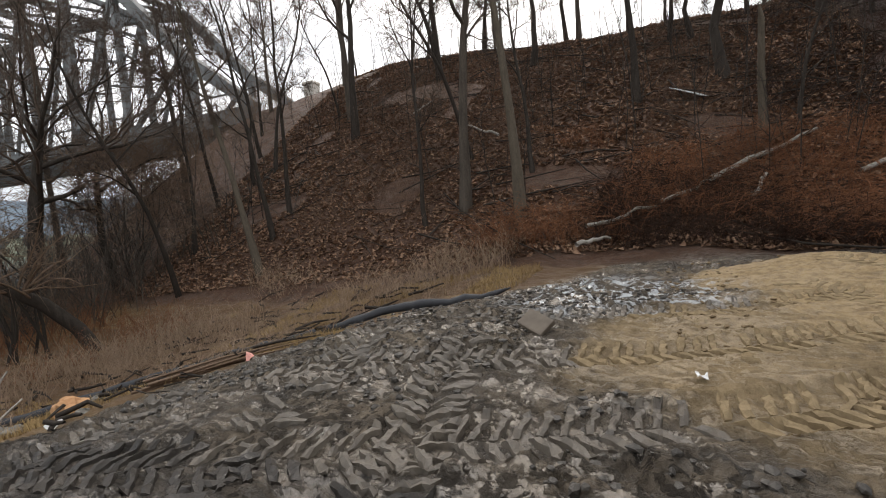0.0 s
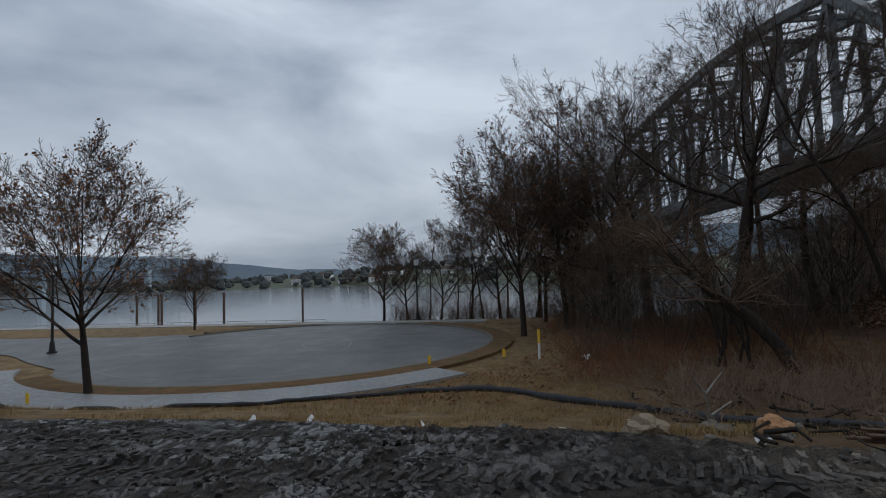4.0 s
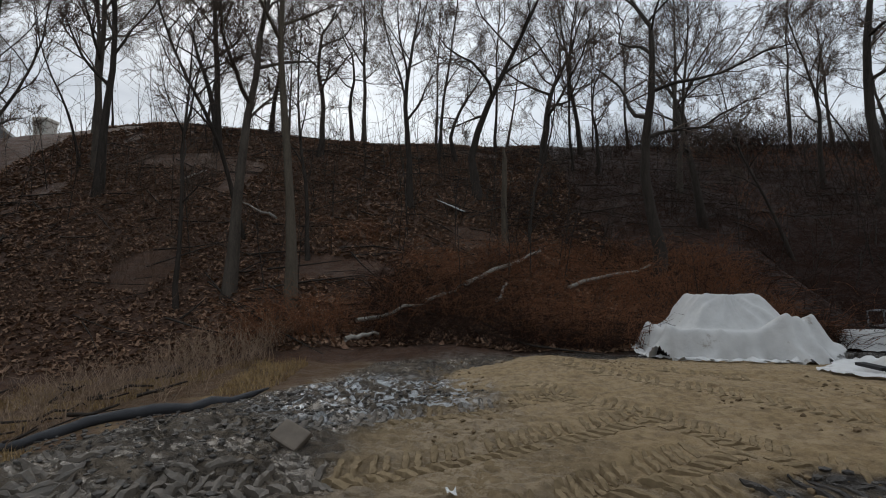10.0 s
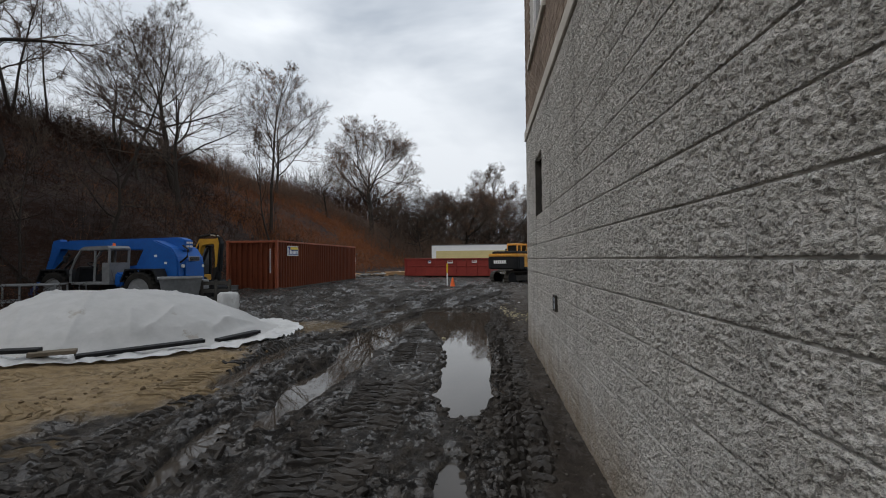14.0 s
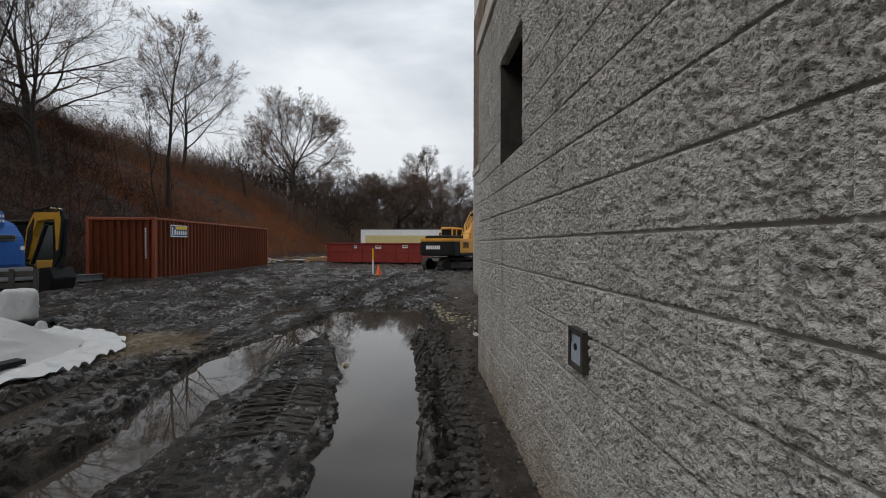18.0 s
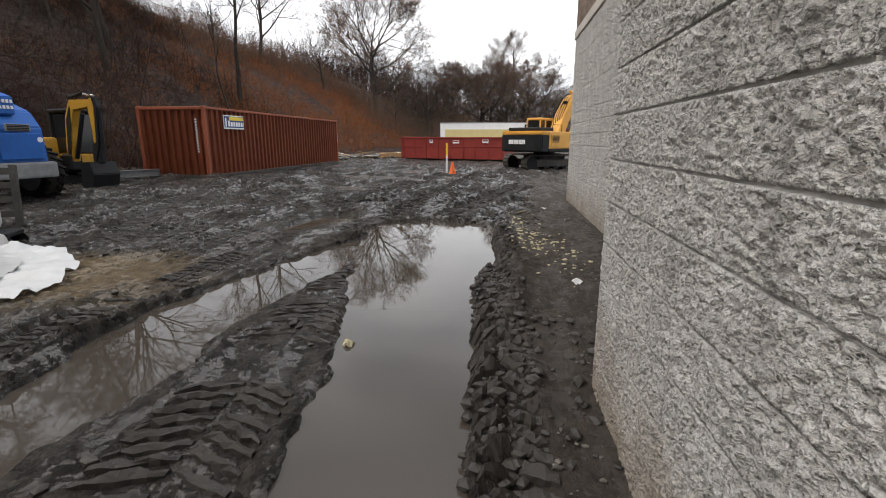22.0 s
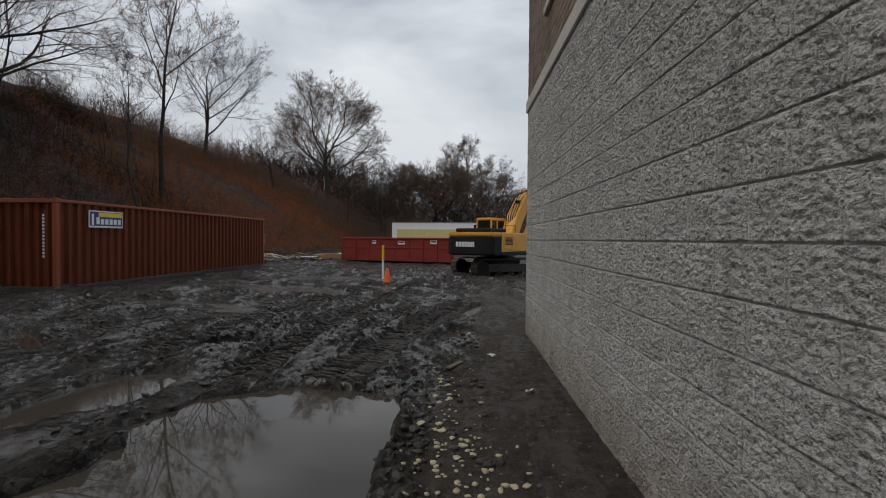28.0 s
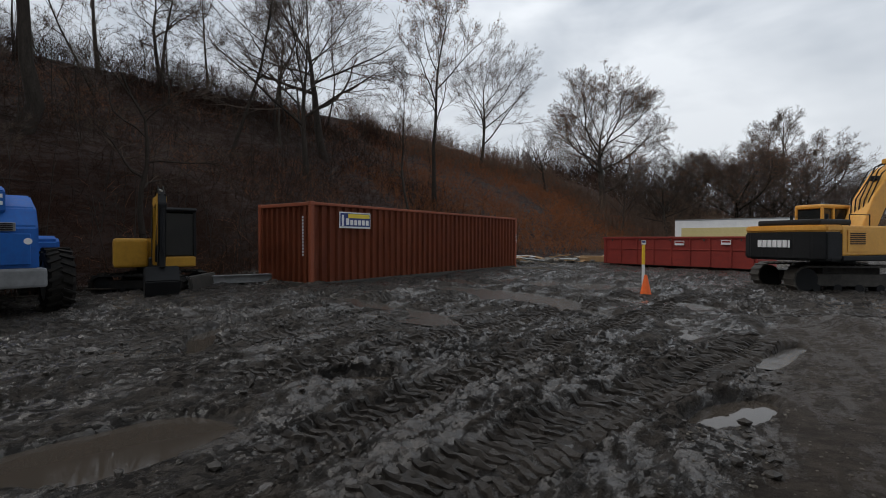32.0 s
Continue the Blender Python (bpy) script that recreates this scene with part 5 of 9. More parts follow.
# the bank, from south to north
for kind, x, y, h, turn, lean in (
    ("tall", -21.7, -21.8, 15, 20, (0, 0)), ("slim", -13.3, -13.1, 9, 70, (0, -3)), ("tall", -23.8, -17.3, 15, 140, (0, 0)), ("tall", -13.9, -12.0, 14, 200, (0, 3)),
    ("grey", -13.4, -10.1, 16, 0, (0, 1)), ("crooked", -24.7, -12.6, 11, 40, (0, 0)), ("slim", -28.0, -8.3, 11, 0, (0, 0)), ("slim", -25.2, -6.4, 12, 90, (0, 0)),
    ("crooked", -21.1, -4.5, 13, 200, (0, 0)), ("slim", -28.5, -3.0, 12, 30, (0, 0)), ("spread", -26.1, -0.7, 11, 10, (0, 0)), ("crooked", -15.6, 0.6, 14, 120, (0, 2)),
    ("crooked", -18.8, 3.9, 10, 300, (0, 0)), ("crooked", -20.6, 12.1, 17, 60, (0, 2)), ("spread", -22.8, 27.4, 14, 100, (0, 0)), ("leafy", -18.0, 32.5, 14.5, 0, (0, 0)),
    ("fan", -28.8, 57.0, 17, 0, (0, 0)), ("round", -21.5, 81.0, 23, 0, (0, 0)), ("slim", -21.3, 20.1, 12, 50, (0, 0)), ("fan", -20.2, 23.8, 13, 130, (0, 0)), ("slim", -28.0, 20.0, 11, 80, (0, 0)),
    ("slim", -27.8, 14.0, 12, 120, (0, 0)), ("slim", -26.0, 26.0, 12, 130, (0, 0)), ("tall", -27.0, -26.0, 13, 77, (0, 0)), ("slim", -16.7, -26.6, 13, 10, (0, 2)), ("slim", -14.5, -19.8, 12, 60, (0, -2)),
    ("tall", -19.3, -19.9, 15, 310, (0, 2)), ("slim", -18.0, -24.0, 13, 200, (0, -3)), ("slim", -20.5, -27.5, 13, 330, (0, 0)), ("tall", -17.5, -30.0, 14, 100, (0, 0)),
    ("grey", -12.0, -19.0, 13.5, 0, (9.2, 5.5)), ("slim", -13.4, -19.7, 12, 0, (5, 2)), ("slim", -11.3, -22.4, 12, 30, (0, 4)), ("slim", -13.6, -24.5, 12, 280, (0, -5)), ("tall", -28.0, -34.0, 12, 15, (0, 0)), ("slim", -24.0, -31.0, 12, 45, (0, 0)), ("crooked", -12.4, -28.0, 12, 0, (0, 0)),
    ("slim", -29.0, 33.0, 10, 0, (0, 0)), ("slim", -28.8, 5.0, 11, 0, (0, 0)), ("tall", -27.5, 1.8, 12, 40, (0, 0)), ("tall", -28.5, 7.6, 12, 210, (0, 0)), ("tall", -29.0, -11.0, 12, 160, (0, 0)), ("tall", -28.5, -16.5, 12, 250, (0, 0)),
):
    tree(kind, x, y, h, turn, lean)
rng_k = random.Random(31)
for k in range(34):  # thin growth all over the bank
    y = -27 + 56 * (k + rng_k.random()) / 34
    x = rng_k.uniform(-28.5, -14.2) if k % 3 else rng_k.uniform(-30, -27)
    tree(('slim', 'crooked', 'slim', 'tall')[k % 4], x, y, rng_k.uniform(6.5, 11.5), rng_k.uniform(0, 360), (rng_k.gauss(0, 3), rng_k.gauss(0, 4)))
# the far end of the yard
rng_far = random.Random(9)
for x, y, h, kind in ((-4.2, 88, 17, "round"), (-10, 92, 16, "spread"), (1, 96, 16, "round"), (-13, 86, 12, "fan"), (6, 104, 17, "fan"), (-1.5, 112, 24, "tall"), (2.5, 110, 25, "tall"), (-17, 76, 10, "fan"), (11, 108, 12, "round"), (-8, 82, 9, "bushy"), (-15, 98, 12, "spread"), (-26, 70, 9, "spread"), (-7, 104, 15, "tall"), (14, 118, 14, "tall"), (8, 92, 11, "fan"), (-11.5, 79, 13, "spread"), (-6.5, 96, 18, "fan"), (-1.5, 90, 14, "spread"), (3.5, 102, 19, "round"), (-9, 88, 15, "round"), (-14, 90, 16, "fan")):
    tree(kind, x, y, h, rng_far.uniform(0, 360))
# towards the lake
tree("vase", 11.0, -17.3, 7.1, 0, which=0, girth=0.98)
tree("vase", 20.2, -33.5, 5.6, 90, which=1)
tree("vase", 37.2, -24.4, 7.3, 180, which=0)
tree("vase", -0.35, -28.8, 10.8, 40, which=1, girth=1.0)
tree("leafy", -2.5, -30.5, 12, 90)
for x, y, h, kind in ((6.4, -40.0, 8, "slim"), (4.4, -40.5, 9, "slim"), (3.6, -41, 9.5, "slim"), (2.4, -40, 10, "slim"), (0.8, -40.5, 11, "slim"), (-1.4, -40, 12, "tall"), (-3.5, -39, 12, "slim"), (-5.5, -38, 13, "tall"), (-8, -37, 14, "slim"), (9.6, -39.4, 7.6, "vase"), (-11, -36, 15, "tall")):
    tree(kind, x, y, h, rng_far.uniform(0, 360))
for x, y, h in ((-4.2, -27.0, 6.0), (-3.4, -30.5, 5.0), (-12.0, -26.0, 7.5), (-5.4, -31.0, 7.0), (-13.8, -30.0, 8.0),):
    tree("bushy", x, y, h, rng_far.uniform(0, 360))
for x, y, h in ((7.6, -38.6, 6.5), (5.4, -39.2, 7.0), (3.2, -38.6, 8.0), (1.2, -39.2, 9.0), (-1.2, -38.2, 9.5), (-3.2, -37.4, 9.0), (-4.6, -36.0, 9.5)):
    tree('fan', x, y, h, rng_far.uniform(0, 360))
tree("crooked", -9.2, -30.0, 15, 30)
tree("spread", -7.9, -25.6, 14.5, 80)
tree("tall", -13.5, -35.0, 16, 150)
tree("fan", -5.6, -34.5, 12, 70)
tree("spread", -7.0, -33.0, 15, 200)
for x, y, h, kind in ((-4.6, -28.6, 9.5, "spread"), (-3.0, -32.6, 9.5, "fan"), (-1.6, -34.5, 10, "vase")):
    tree(kind, x, y, h, rng_far.uniform(0, 360))


def leaning_tree():
    """The dark trunk that leans out of the scrub in an arc, with drooping twigs."""
    w, c = Wood(), Wood()
    rng = random.Random(4)
    pts = [Vector(p) for p in ((0, 0, -0.3), (0.40, -0.1, 0.6), (1.0, -0.25, 1.35), (1.75, -0.45, 1.95), (2.5, -0.6, 2.75), (3.05, -0.8, 3.5))]
    w.limb(pts, [0.21, 0.17, 0.16, 0.14, 0.10, 0.05], 8)
    for k in range(7):  # thinner stems of the same clump
        b, top = Vector((rng.uniform(0.5, 2.1), rng.uniform(-1.6, -0.4), -0.3)), Vector((rng.uniform(1.2, 3.4), rng.uniform(-2.2, -0.2), rng.uniform(2.6, 4.2)))
        m = b.lerp(top, 0.5) + Vector((rng.gauss(-0.35, 0.2), rng.gauss(0.1, 0.2), 0.1))
        w.limb([b, b.lerp(m, 0.5) + Vector((-0.08, 0, 0)), m, top], [0.045, 0.036, 0.028, 0.012], 6)
    for k in range(44):
        t = 0.42 + 0.58 * rng.random()
        i = min(int(t * 5), 4)
        p = pts[i].lerp(pts[i + 1], t * 5 - i)
        d = Vector((rng.gauss(0.2, 0.8), rng.gauss(-0.2, 0.8), rng.uniform(0.1, 1.2))).normalized()
        b = [p]
        for s in range(5):
            d = (d + Vector((rng.gauss(0, 0.2), rng.gauss(0, 0.2), rng.gauss(-0.08, 0.15)))).normalized()
            b.append(b[-1] + d * 0.44)
        c.limb(b, [0.032, 0.026, 0.02, 0.014, 0.009, 0.005], 4)
        for j in range(26):
            q = b[rng.randrange(1, 5)].lerp(b[rng.randrange(1, 5)], rng.random() * 0.5)
            e = q + Vector((rng.gauss(0, 0.35), rng.gauss(0, 0.35), rng.gauss(0.15, 0.4)))
            c.limb([q, q.lerp(e, 0.5) + Vector((0, 0, 0.06)), e], [0.006, 0.004, 0.0022], 3)
    t = thing("tree", pose(-7.36, -20.0, float(base_z(-7.36, -20.0))), "dark leaning tree arching out of the dry scrub", "tree", group="bare trees")
    for nm, me in (("trunk", w.mesh("trunk", BARK_DARK)), ("crown", c.mesh("crown", TWIG_TAN))):
        ob = new(nm, me)
        ob.parent = t


leaning_tree()


# ---- brush, weeds and fallen leaves, each one stuff ----
def stalks(name, spots, material, label, hmin, hmax, rng, lean=0.35, fork=2, r=0.004, droop=0.0):
    """Thin forked stems; droop bends them over into arching canes."""
    rs = np.random.RandomState(rng.randrange(1 << 30))
    xy = np.array(spots)
    n = len(xy)
    p = np.column_stack([xy, base_z(xy[:, 0], xy[:, 1]) - 0.05])
    h = rs.uniform(hmin, hmax, n)[:, None]
    d = np.column_stack([rs.normal(0, lean, (n, 2)), np.ones(n)])
    d /= np.linalg.norm(d, axis=1, keepdims=True)
    q = p + d * h * 0.5
    d2 = d + np.column_stack([rs.normal(0, lean, (n, 2)) + droop * np.sign(d[:, :2]) * 0.4, -droop * rs.rand(n)])
    m = q + d2 / np.linalg.norm(d2, axis=1, keepdims=True) * h * 0.28
    d3 = d2 + np.column_stack([droop * np.sign(d[:, :2]) * 0.5, -droop * 1.4 * rs.rand(n)])
    e = m + d3 / np.linalg.norm(d3, axis=1, keepdims=True) * h * 0.28
    thick = r * rs.uniform(0.6, 1.3, (n, 1))
    w = Wood()
    w.limbs(np.stack([p, q, m, e], 1), thick * np.array([1, 0.8, 0.55, 0.25]), 3)
    for _ in range(fork):
        t = rs.uniform(0.25, 0.98, (n, 1))
        s = np.where(t < 0.6, p + (q - p) * t / 0.6, q + (e - q) * (t - 0.6) / 0.4)
        k = s + np.column_stack([rs.normal(0, 0.4, (n, 2)), rs.uniform(0.1, 0.7, n) - droop * 0.4]) * h * 0.38
        w.limbs(np.stack([s, k], 1), thick * np.array([0.6, 0.25]), 3)
    ob = mesh_ob(name, w.mesh(name, material), material)
    return tagged(ob, label, "brush", kind="stuff")


rng_b = random.Random(77)


def spots(n, box, keep=None, clump=0.5, cs=0.35, seed=0):
    """Places in a box where the growth clumps."""
    rs, out = np.random.RandomState(700 + seed), []
    while len(out) < n:
        x, y = rs.uniform(box[0], box[1], 4000), rs.uniform(box[2], box[3], 4000)
        good = vn(x * cs, y * cs, seed) > clump
        out += [(a, b) for a, b in zip(x[good].tolist(), y[good].tolist()) if keep is None or keep(a, b)]
    return out[:n]


off_circle = lambda x, y: math.hypot(x - 9.8, y + 26.8) > 11.4
stalks("brush", spots(3600, (-16.8, -11.6, -11, 3.4), clump=0.40, seed=1), BRUSH_RED, "tangled rust-red dead brush at the foot of the bank", 0.5, 1.5, rng_b, 0.6, 4, 0.008, 0.7)
stalks("brush", spots(2600, (-14.6, -11.5, -8, 3.6), clump=0.30, seed=21), BRUSH_DARK, "dark bramble canes at the foot of the bank", 0.5, 1.4, rng_b, 0.8, 4, 0.007, 0.9)
stalks("brush", spots(2600, (-29, -13.0, -25, -4), clump=0.46, seed=2), SCRUB, "thin dead brush among the leaves on the bank", 0.4, 1.5, rng_b, 0.5, 4, 0.006)
stalks("brush", spots(5200, (-28.5, -12.8, -4, 34), clump=0.36, seed=22), BRUSH_DARK, "dark dead brush over the bank", 0.5, 1.7, rng_b, 0.55, 4, 0.009, 0.3)
stalks("brush", spots(8200, (-32, -12.5, 28, 88), clump=0.30, seed=3), BRUSH_ORANGE, "orange-brown brush on the far bank", 0.7, 2.0, rng_b, 0.5, 4, 0.012, 0.8)
stalks("brush", spots(4600, (-31.5, -26.5, 3, 40), clump=0.30, seed=4), BRUSH_DARK, "dark brush along the top of the bank", 0.8, 2.3, rng_b, 0.4, 5, 0.009)
stalks("brush", spots(2600, (-35, -26, 38, 92), clump=0.30, seed=24), SCRUB, "tall scrub along the top of the far bank", 1.0, 3.2, rng_b, 0.35, 5, 0.016)
stalks("saplings", spots(330, (-29, -13.5, -26, 34), clump=0.2, seed=25), BARK_DARK, "thin bare saplings standing over the bank", 1.8, 5.0, rng_b, 0.13, 9, 0.016)
stalks("weeds", spots(1700, (-11.8, -3.6, -19, -9.0), lambda x, y: y < float(mud_edge(x)) - 2.6, 0.58, 0.6, 5), DRY_TAN, "dry tan weeds below the bank", 0.3, 0.9, rng_b, 0.35, 2, 0.006)
stalks("brush", spots(900, (-11.8, -2.6, -19, -9.6), lambda x, y: y < float(mud_edge(x)) - 1.2, 0.55, 0.7, 35), DRY_TAN, "low tan dead stems on the bare soil", 0.15, 0.7, rng_b, 0.6, 3, 0.006, 0.5)
stalks("brush", spots(1800, (-12, -2, -34, -18), lambda x, y: off_circle(x, y) and not (y > -21.5 and x > -9.5), 0.40, seed=6), SCRUB, "tangled thin scrub below the trees", 0.5, 1.8, rng_b, 0.45, 4, 0.006)
stalks("brush", spots(2000, (-9, -1.5, -32, -18), off_circle, 0.40, seed=7), BRUSH_RED, "reddish thin scrub beside the turning circle", 0.4, 1.1, rng_b, 0.4, 4, 0.005)
stalks("brush", spots(3200, (-26, 18, 66, 104), None, 0.42, seed=8), SCRUB, "thicket at the far end of the yard", 1.5, 5.0, rng_b, 0.35, 5, 0.024)
stalks("brush", spots(2600, (-29, -13.2, 6, 36), clump=0.42, seed=18), BRUSH_RED, "rust-red dead brush behind the container", 0.4, 1.3, rng_b, 0.5, 4, 0.007, 0.5)
stalks("brush", spots(1600, (-7, 9, -41, -37.2), None, 0.25, seed=19), SCRUB, "low bare scrub along the lake shore", 0.6, 2.2, rng_b, 0.4, 5, 0.009)
stalks("far_brush", spots(3600, (-60, 70, 118, 150), None, 0.30, 0.1, seed=9), BRUSH_DARK, "bare woods closing off the far end of the yard", 5, 13, rng_b, 0.22, 5, 0.07)
stalks("brush", spots(620, (-14, -2.5, -40, -22), lambda x, y: math.hypot(x - 9.8, y + 26.8) > 12, 0.30, seed=16), BARK, "thicket of thin dark stems below the bank", 1.5, 5.0, rng_b, 0.35, 6, 0.018)
stalks("brush", spots(1300, (-34, -12, -52, -30), None, 0.30, seed=26), TWIG_TAN, "young wood below the bridge", 1.5, 4.5, rng_b, 0.25, 6, 0.010)


def fallen_sticks(n, box4, seed, longest=2.6):
    """Dead sticks lying about on the slope."""
    rs = np.random.RandomState(seed)
    a = np.column_stack([rs.uniform(box4[0], box4[1], n), rs.uniform(box4[2], box4[3], n)])
    t, ln = rs.normal(1.57, 0.6, n), rs.uniform(0.2 * longest, longest, n) ** 1.3
    b = a + np.column_stack([np.cos(t), np.sin(t)]) * ln[:, None]
    lie = lambda q: np.column_stack([q, base_z(q[:, 0], q[:, 1]) + rs.uniform(0.03, 0.16, n)])
    w = Wood()
    w.limbs(np.stack([lie(a), lie(a * 0.5 + b * 0.5 + rs.normal(0, 0.06, (n, 2))), lie(b)], 1), rs.uniform(0.010, 0.034, (n, 1)) * np.array([1, 0.85, 0.45]), 4)
    return tagged(mesh_ob("fallen_sticks", w.mesh("fallen_sticks", BARK_DARK), BARK_DARK), "dead sticks lying over the leafy bank", "sticks", kind="stuff")


fallen_sticks(620, (-28.5, -12.5, -25, 12), 5)
fallen_sticks(150, (-10.5, -2.6, -18, -10.8), 6, 1.0)


def leaf_scatter(name, pts, material, size, label, rng):
    v, f = [], []
    zs = ground_h(np.array([p[0] for p in pts]), np.array([p[1] for p in pts]))
    for (x, y), z in zip(pts, zs):
        s = rng.uniform(0.5, 1.0) * size
        a = rng.uniform(0, 6.28)
        t, u = rng.gauss(0, 0.6), rng.gauss(0, 0.6)
        k = len(v)
        c, d = math.cos(a) * s, math.sin(a) * s
        for du, dv, up in ((-c, -d, 0), (d * 0.55, -c * 0.55, abs(t) * s), (c, d, 0.25 * s), (-d * 0.55, c * 0.55, abs(u) * s)):
            v.append((x + du, y + dv, float(z) + 0.012 + up))
        f.append((k, k + 1, k + 2, k + 3))
    me = mesh_np(name, v, f)
    return tagged(mesh_ob(name, me, material), label, "leaves", kind="stuff")


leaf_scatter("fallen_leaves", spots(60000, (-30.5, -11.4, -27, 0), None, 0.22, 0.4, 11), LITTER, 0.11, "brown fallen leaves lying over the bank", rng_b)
leaf_scatter("fallen_leaves", spots(4500, (-6, 14, -34, -16.5), lambda x, y: (8.7 < math.hypot(x - 9.8, y + 26.8) < 9.7 and rng_b.random() < 0.9) or (11.05 < math.hypot(x - 9.8, y + 26.8) < 14 and x < 4), 0.15, 0.4, 12), RUSSET, 0.06, "russet leaves around the turning circle", rng_b)


def grass_blades(name, pts, material, h, label, rng):
    v, f = [], []
    zs = ground_h(np.array([p[0] for p in pts]), np.array([p[1] for p in pts]))
    for (x, y), z in zip(pts, zs):
        a, l = rng.uniform(0, 6.28), h * rng.uniform(0.5, 1.2)
        w, bend = 0.004 + 0.003 * rng.random(), rng.uniform(0.2, 1.0) * l
        c, s = math.cos(a), math.sin(a)
        k = len(v)
        v += [(x - s * w, y + c * w, float(z) - 0.01), (x + s * w, y - c * w, float(z) - 0.01), (x + c * bend, y + s * bend, float(z) + l)]
        f.append((k, k + 1, k + 2))
    return tagged(mesh_ob(name, mesh_np(name, v, f), material), label, "grass", kind="stuff")


on_grass = lambda x, y: y < float(mud_edge(x)) - 0.2 and math.hypot(x - 9.8, y + 26.8) > 11.0
grass_blades("grass", spots(26000, (-4.5, 16, -19.5, -12.4), on_grass, 0.25, 0.6, 13), GRASS_GOLD, 0.09, "dead straw-coloured grass", rng_b)
grass_blades("grass", spots(14000, (-11, -1.5, -15, -8.6), on_grass, 0.52, 1.1, 14), GRASS_GOLD, 0.12, "rough dead grass by the scrub", rng_b)

# ---- yard: container, skip, trailer ----
def corrugated(name, length, z0, z1, pitch, deep, material, parent, wave=(0.28, 0.22, 0.28, 0.22)):
    """A trapezoid-ribbed sheet along local x at y = 0, ribs towards -y."""
    bm = bmesh.new()
    xs, x = [], 0.0
    while x < length - 1e-6:
        for frac, d in zip((0.0, wave[0], wave[0] + wave[1], wave[0] + wave[1] + wave[2]), (0, 0, deep, deep)):
            if x + frac * pitch < length:
                xs.append((x + frac * pitch, d))
        x += pitch
    xs.append((length, 0))
    rows = [[bm.verts.new((a, d, z)) for a, d in xs] for z in (z0, z1)]
    for k in range(len(xs) - 1):
        bm.faces.new((rows[0][k], rows[0][k + 1], rows[1][k + 1], rows[1][k]))
    bmesh.ops.solidify(bm, geom=bm.faces[:], thickness=0.004)
    return part(name, bm, material, parent)


def container(m):
    L, W, Hh = 11.65, 2.44, 2.36
    c = thing("shipping_container", m, "long rust-red corrugated steel shipping container standing in the mud", "container")
    # local x along its length, y towards the bank (its back), z up
    for nm, y, turn in (("side_panel", 0.03, 0), ("side_panel", W - 0.03, 180)):
        ob = corrugated(nm, L - 0.24, 0.16, Hh - 0.10, 0.278, 0.072, RUST_RED, c, (0.34, 0.12, 0.40, 0.14))
        ob.matrix_basis = pose(0.12, y, 0) if turn == 0 else pose(L - 0.12, y, 0, 0, 0, 180)
    for x, turn in ((0.03, -90), (L - 0.03, 90)):
        ob = corrugated("end_panel", W - 0.24, 0.16, Hh - 0.12, 0.25, 0.072, RUST_RED, c, (0.34, 0.12, 0.40, 0.14))
        ob.matrix_basis = pose(x, W - 0.12, 0, 0, 0, -90) if turn == -90 else pose(x, 0.12, 0, 0, 0, 90)
    for x in (0, L - 0.12):
        for y in (0, W - 0.12):
            part("corner_post", bx(x, x + 0.12, y, y + 0.12, 0.12, Hh - 0.12, bevel=0.012), RUST_RED, c)
            for z in (0, Hh - 0.12):
                part("corner_casting", bx(x - 0.006, x + 0.14, y - 0.006, y + 0.126, z, z + 0.12, bevel=0.014), RUST_RED, c)
    for y in (0.0, W - 0.08):
        part("bottom_rail", bx(0.12, L - 0.12, y, y + 0.08, 0.02, 0.16, bevel=0.008), STEEL_DIRTY, c)
        part("top_rail", bx(0.12, L - 0.12, y, y + 0.08, Hh - 0.10, Hh - 0.02, bevel=0.012), RUST_RED, c)
    for x in (0.0, L - 0.08):
        part("end_rail", bx(x, x + 0.08, 0.12, W - 0.12, 0.02, 0.16, bevel=0.008), STEEL_DIRTY, c)
        part("end_rail", bx(x, x + 0.08, 0.12, W - 0.12, Hh - 0.12, Hh - 0.02, bevel=0.012), RUST_RED, c)
    part("roof_sheet", bx(0.08, L - 0.08, 0.08, W - 0.08, Hh - 0.05, Hh - 0.03), RUST_RED, c)
    part("floor_plate", bx(0.1, L - 0.1, 0.1, W - 0.1, 0.04, 0.14), STEEL_DIRTY, c)
    # the owner's plate: a dark blue board with a white foot band and a yellow bar, with a lettered name
    sg = part("sign_board", bx(0.98, 2.20, -0.024, -0.004, 1.66, 2.12, bevel=0.004), SIGN_WHITE, c, "printed owner's sign")
    part("sign_face", bx(1.01, 2.17, -0.028, -0.0245, 1.71, 2.09), SIGN_BLUE, sg)
    part("sign_bar", bx(1.30, 2.15, -0.031, -0.0285, 1.955, 2.075), SIGN_YELLOW, sg)
    part("sign_figure", bx(1.06, 1.14, -0.032, -0.0285, 1.72, 2.03, bevel=0.002), SIGN_WHITE, sg)
    for k in range(6):
        part("sign_shape", bx(1.22 + 0.155 * k, 1.22 + 0.155 * k + 0.115, -0.032, -0.0285, 1.75, 1.90 if k else 1.945, bevel=0.002), SIGN_WHITE, sg)
    for k in range(13):
        part("stencil_mark", bx(-0.0035, -0.0005, 0.30, 0.36, 1.96 - 0.085 * k - 0.05, 1.96 - 0.085 * k), SIGN_WHITE, c)
    for k in range(5):
        part("stencil_mark", bx(11.52, 11.56, -0.0355, -0.0325, 1.55 - 0.09 * k, 1.60 - 0.09 * k), SIGN_WHITE, c)
    return c


cont_dir = math.degrees(math.atan2(27.2 - 15.2, -9.6 + 10.0))
container(pose(-9.98, 15.55, 0.0, 0, 0, cont_dir))


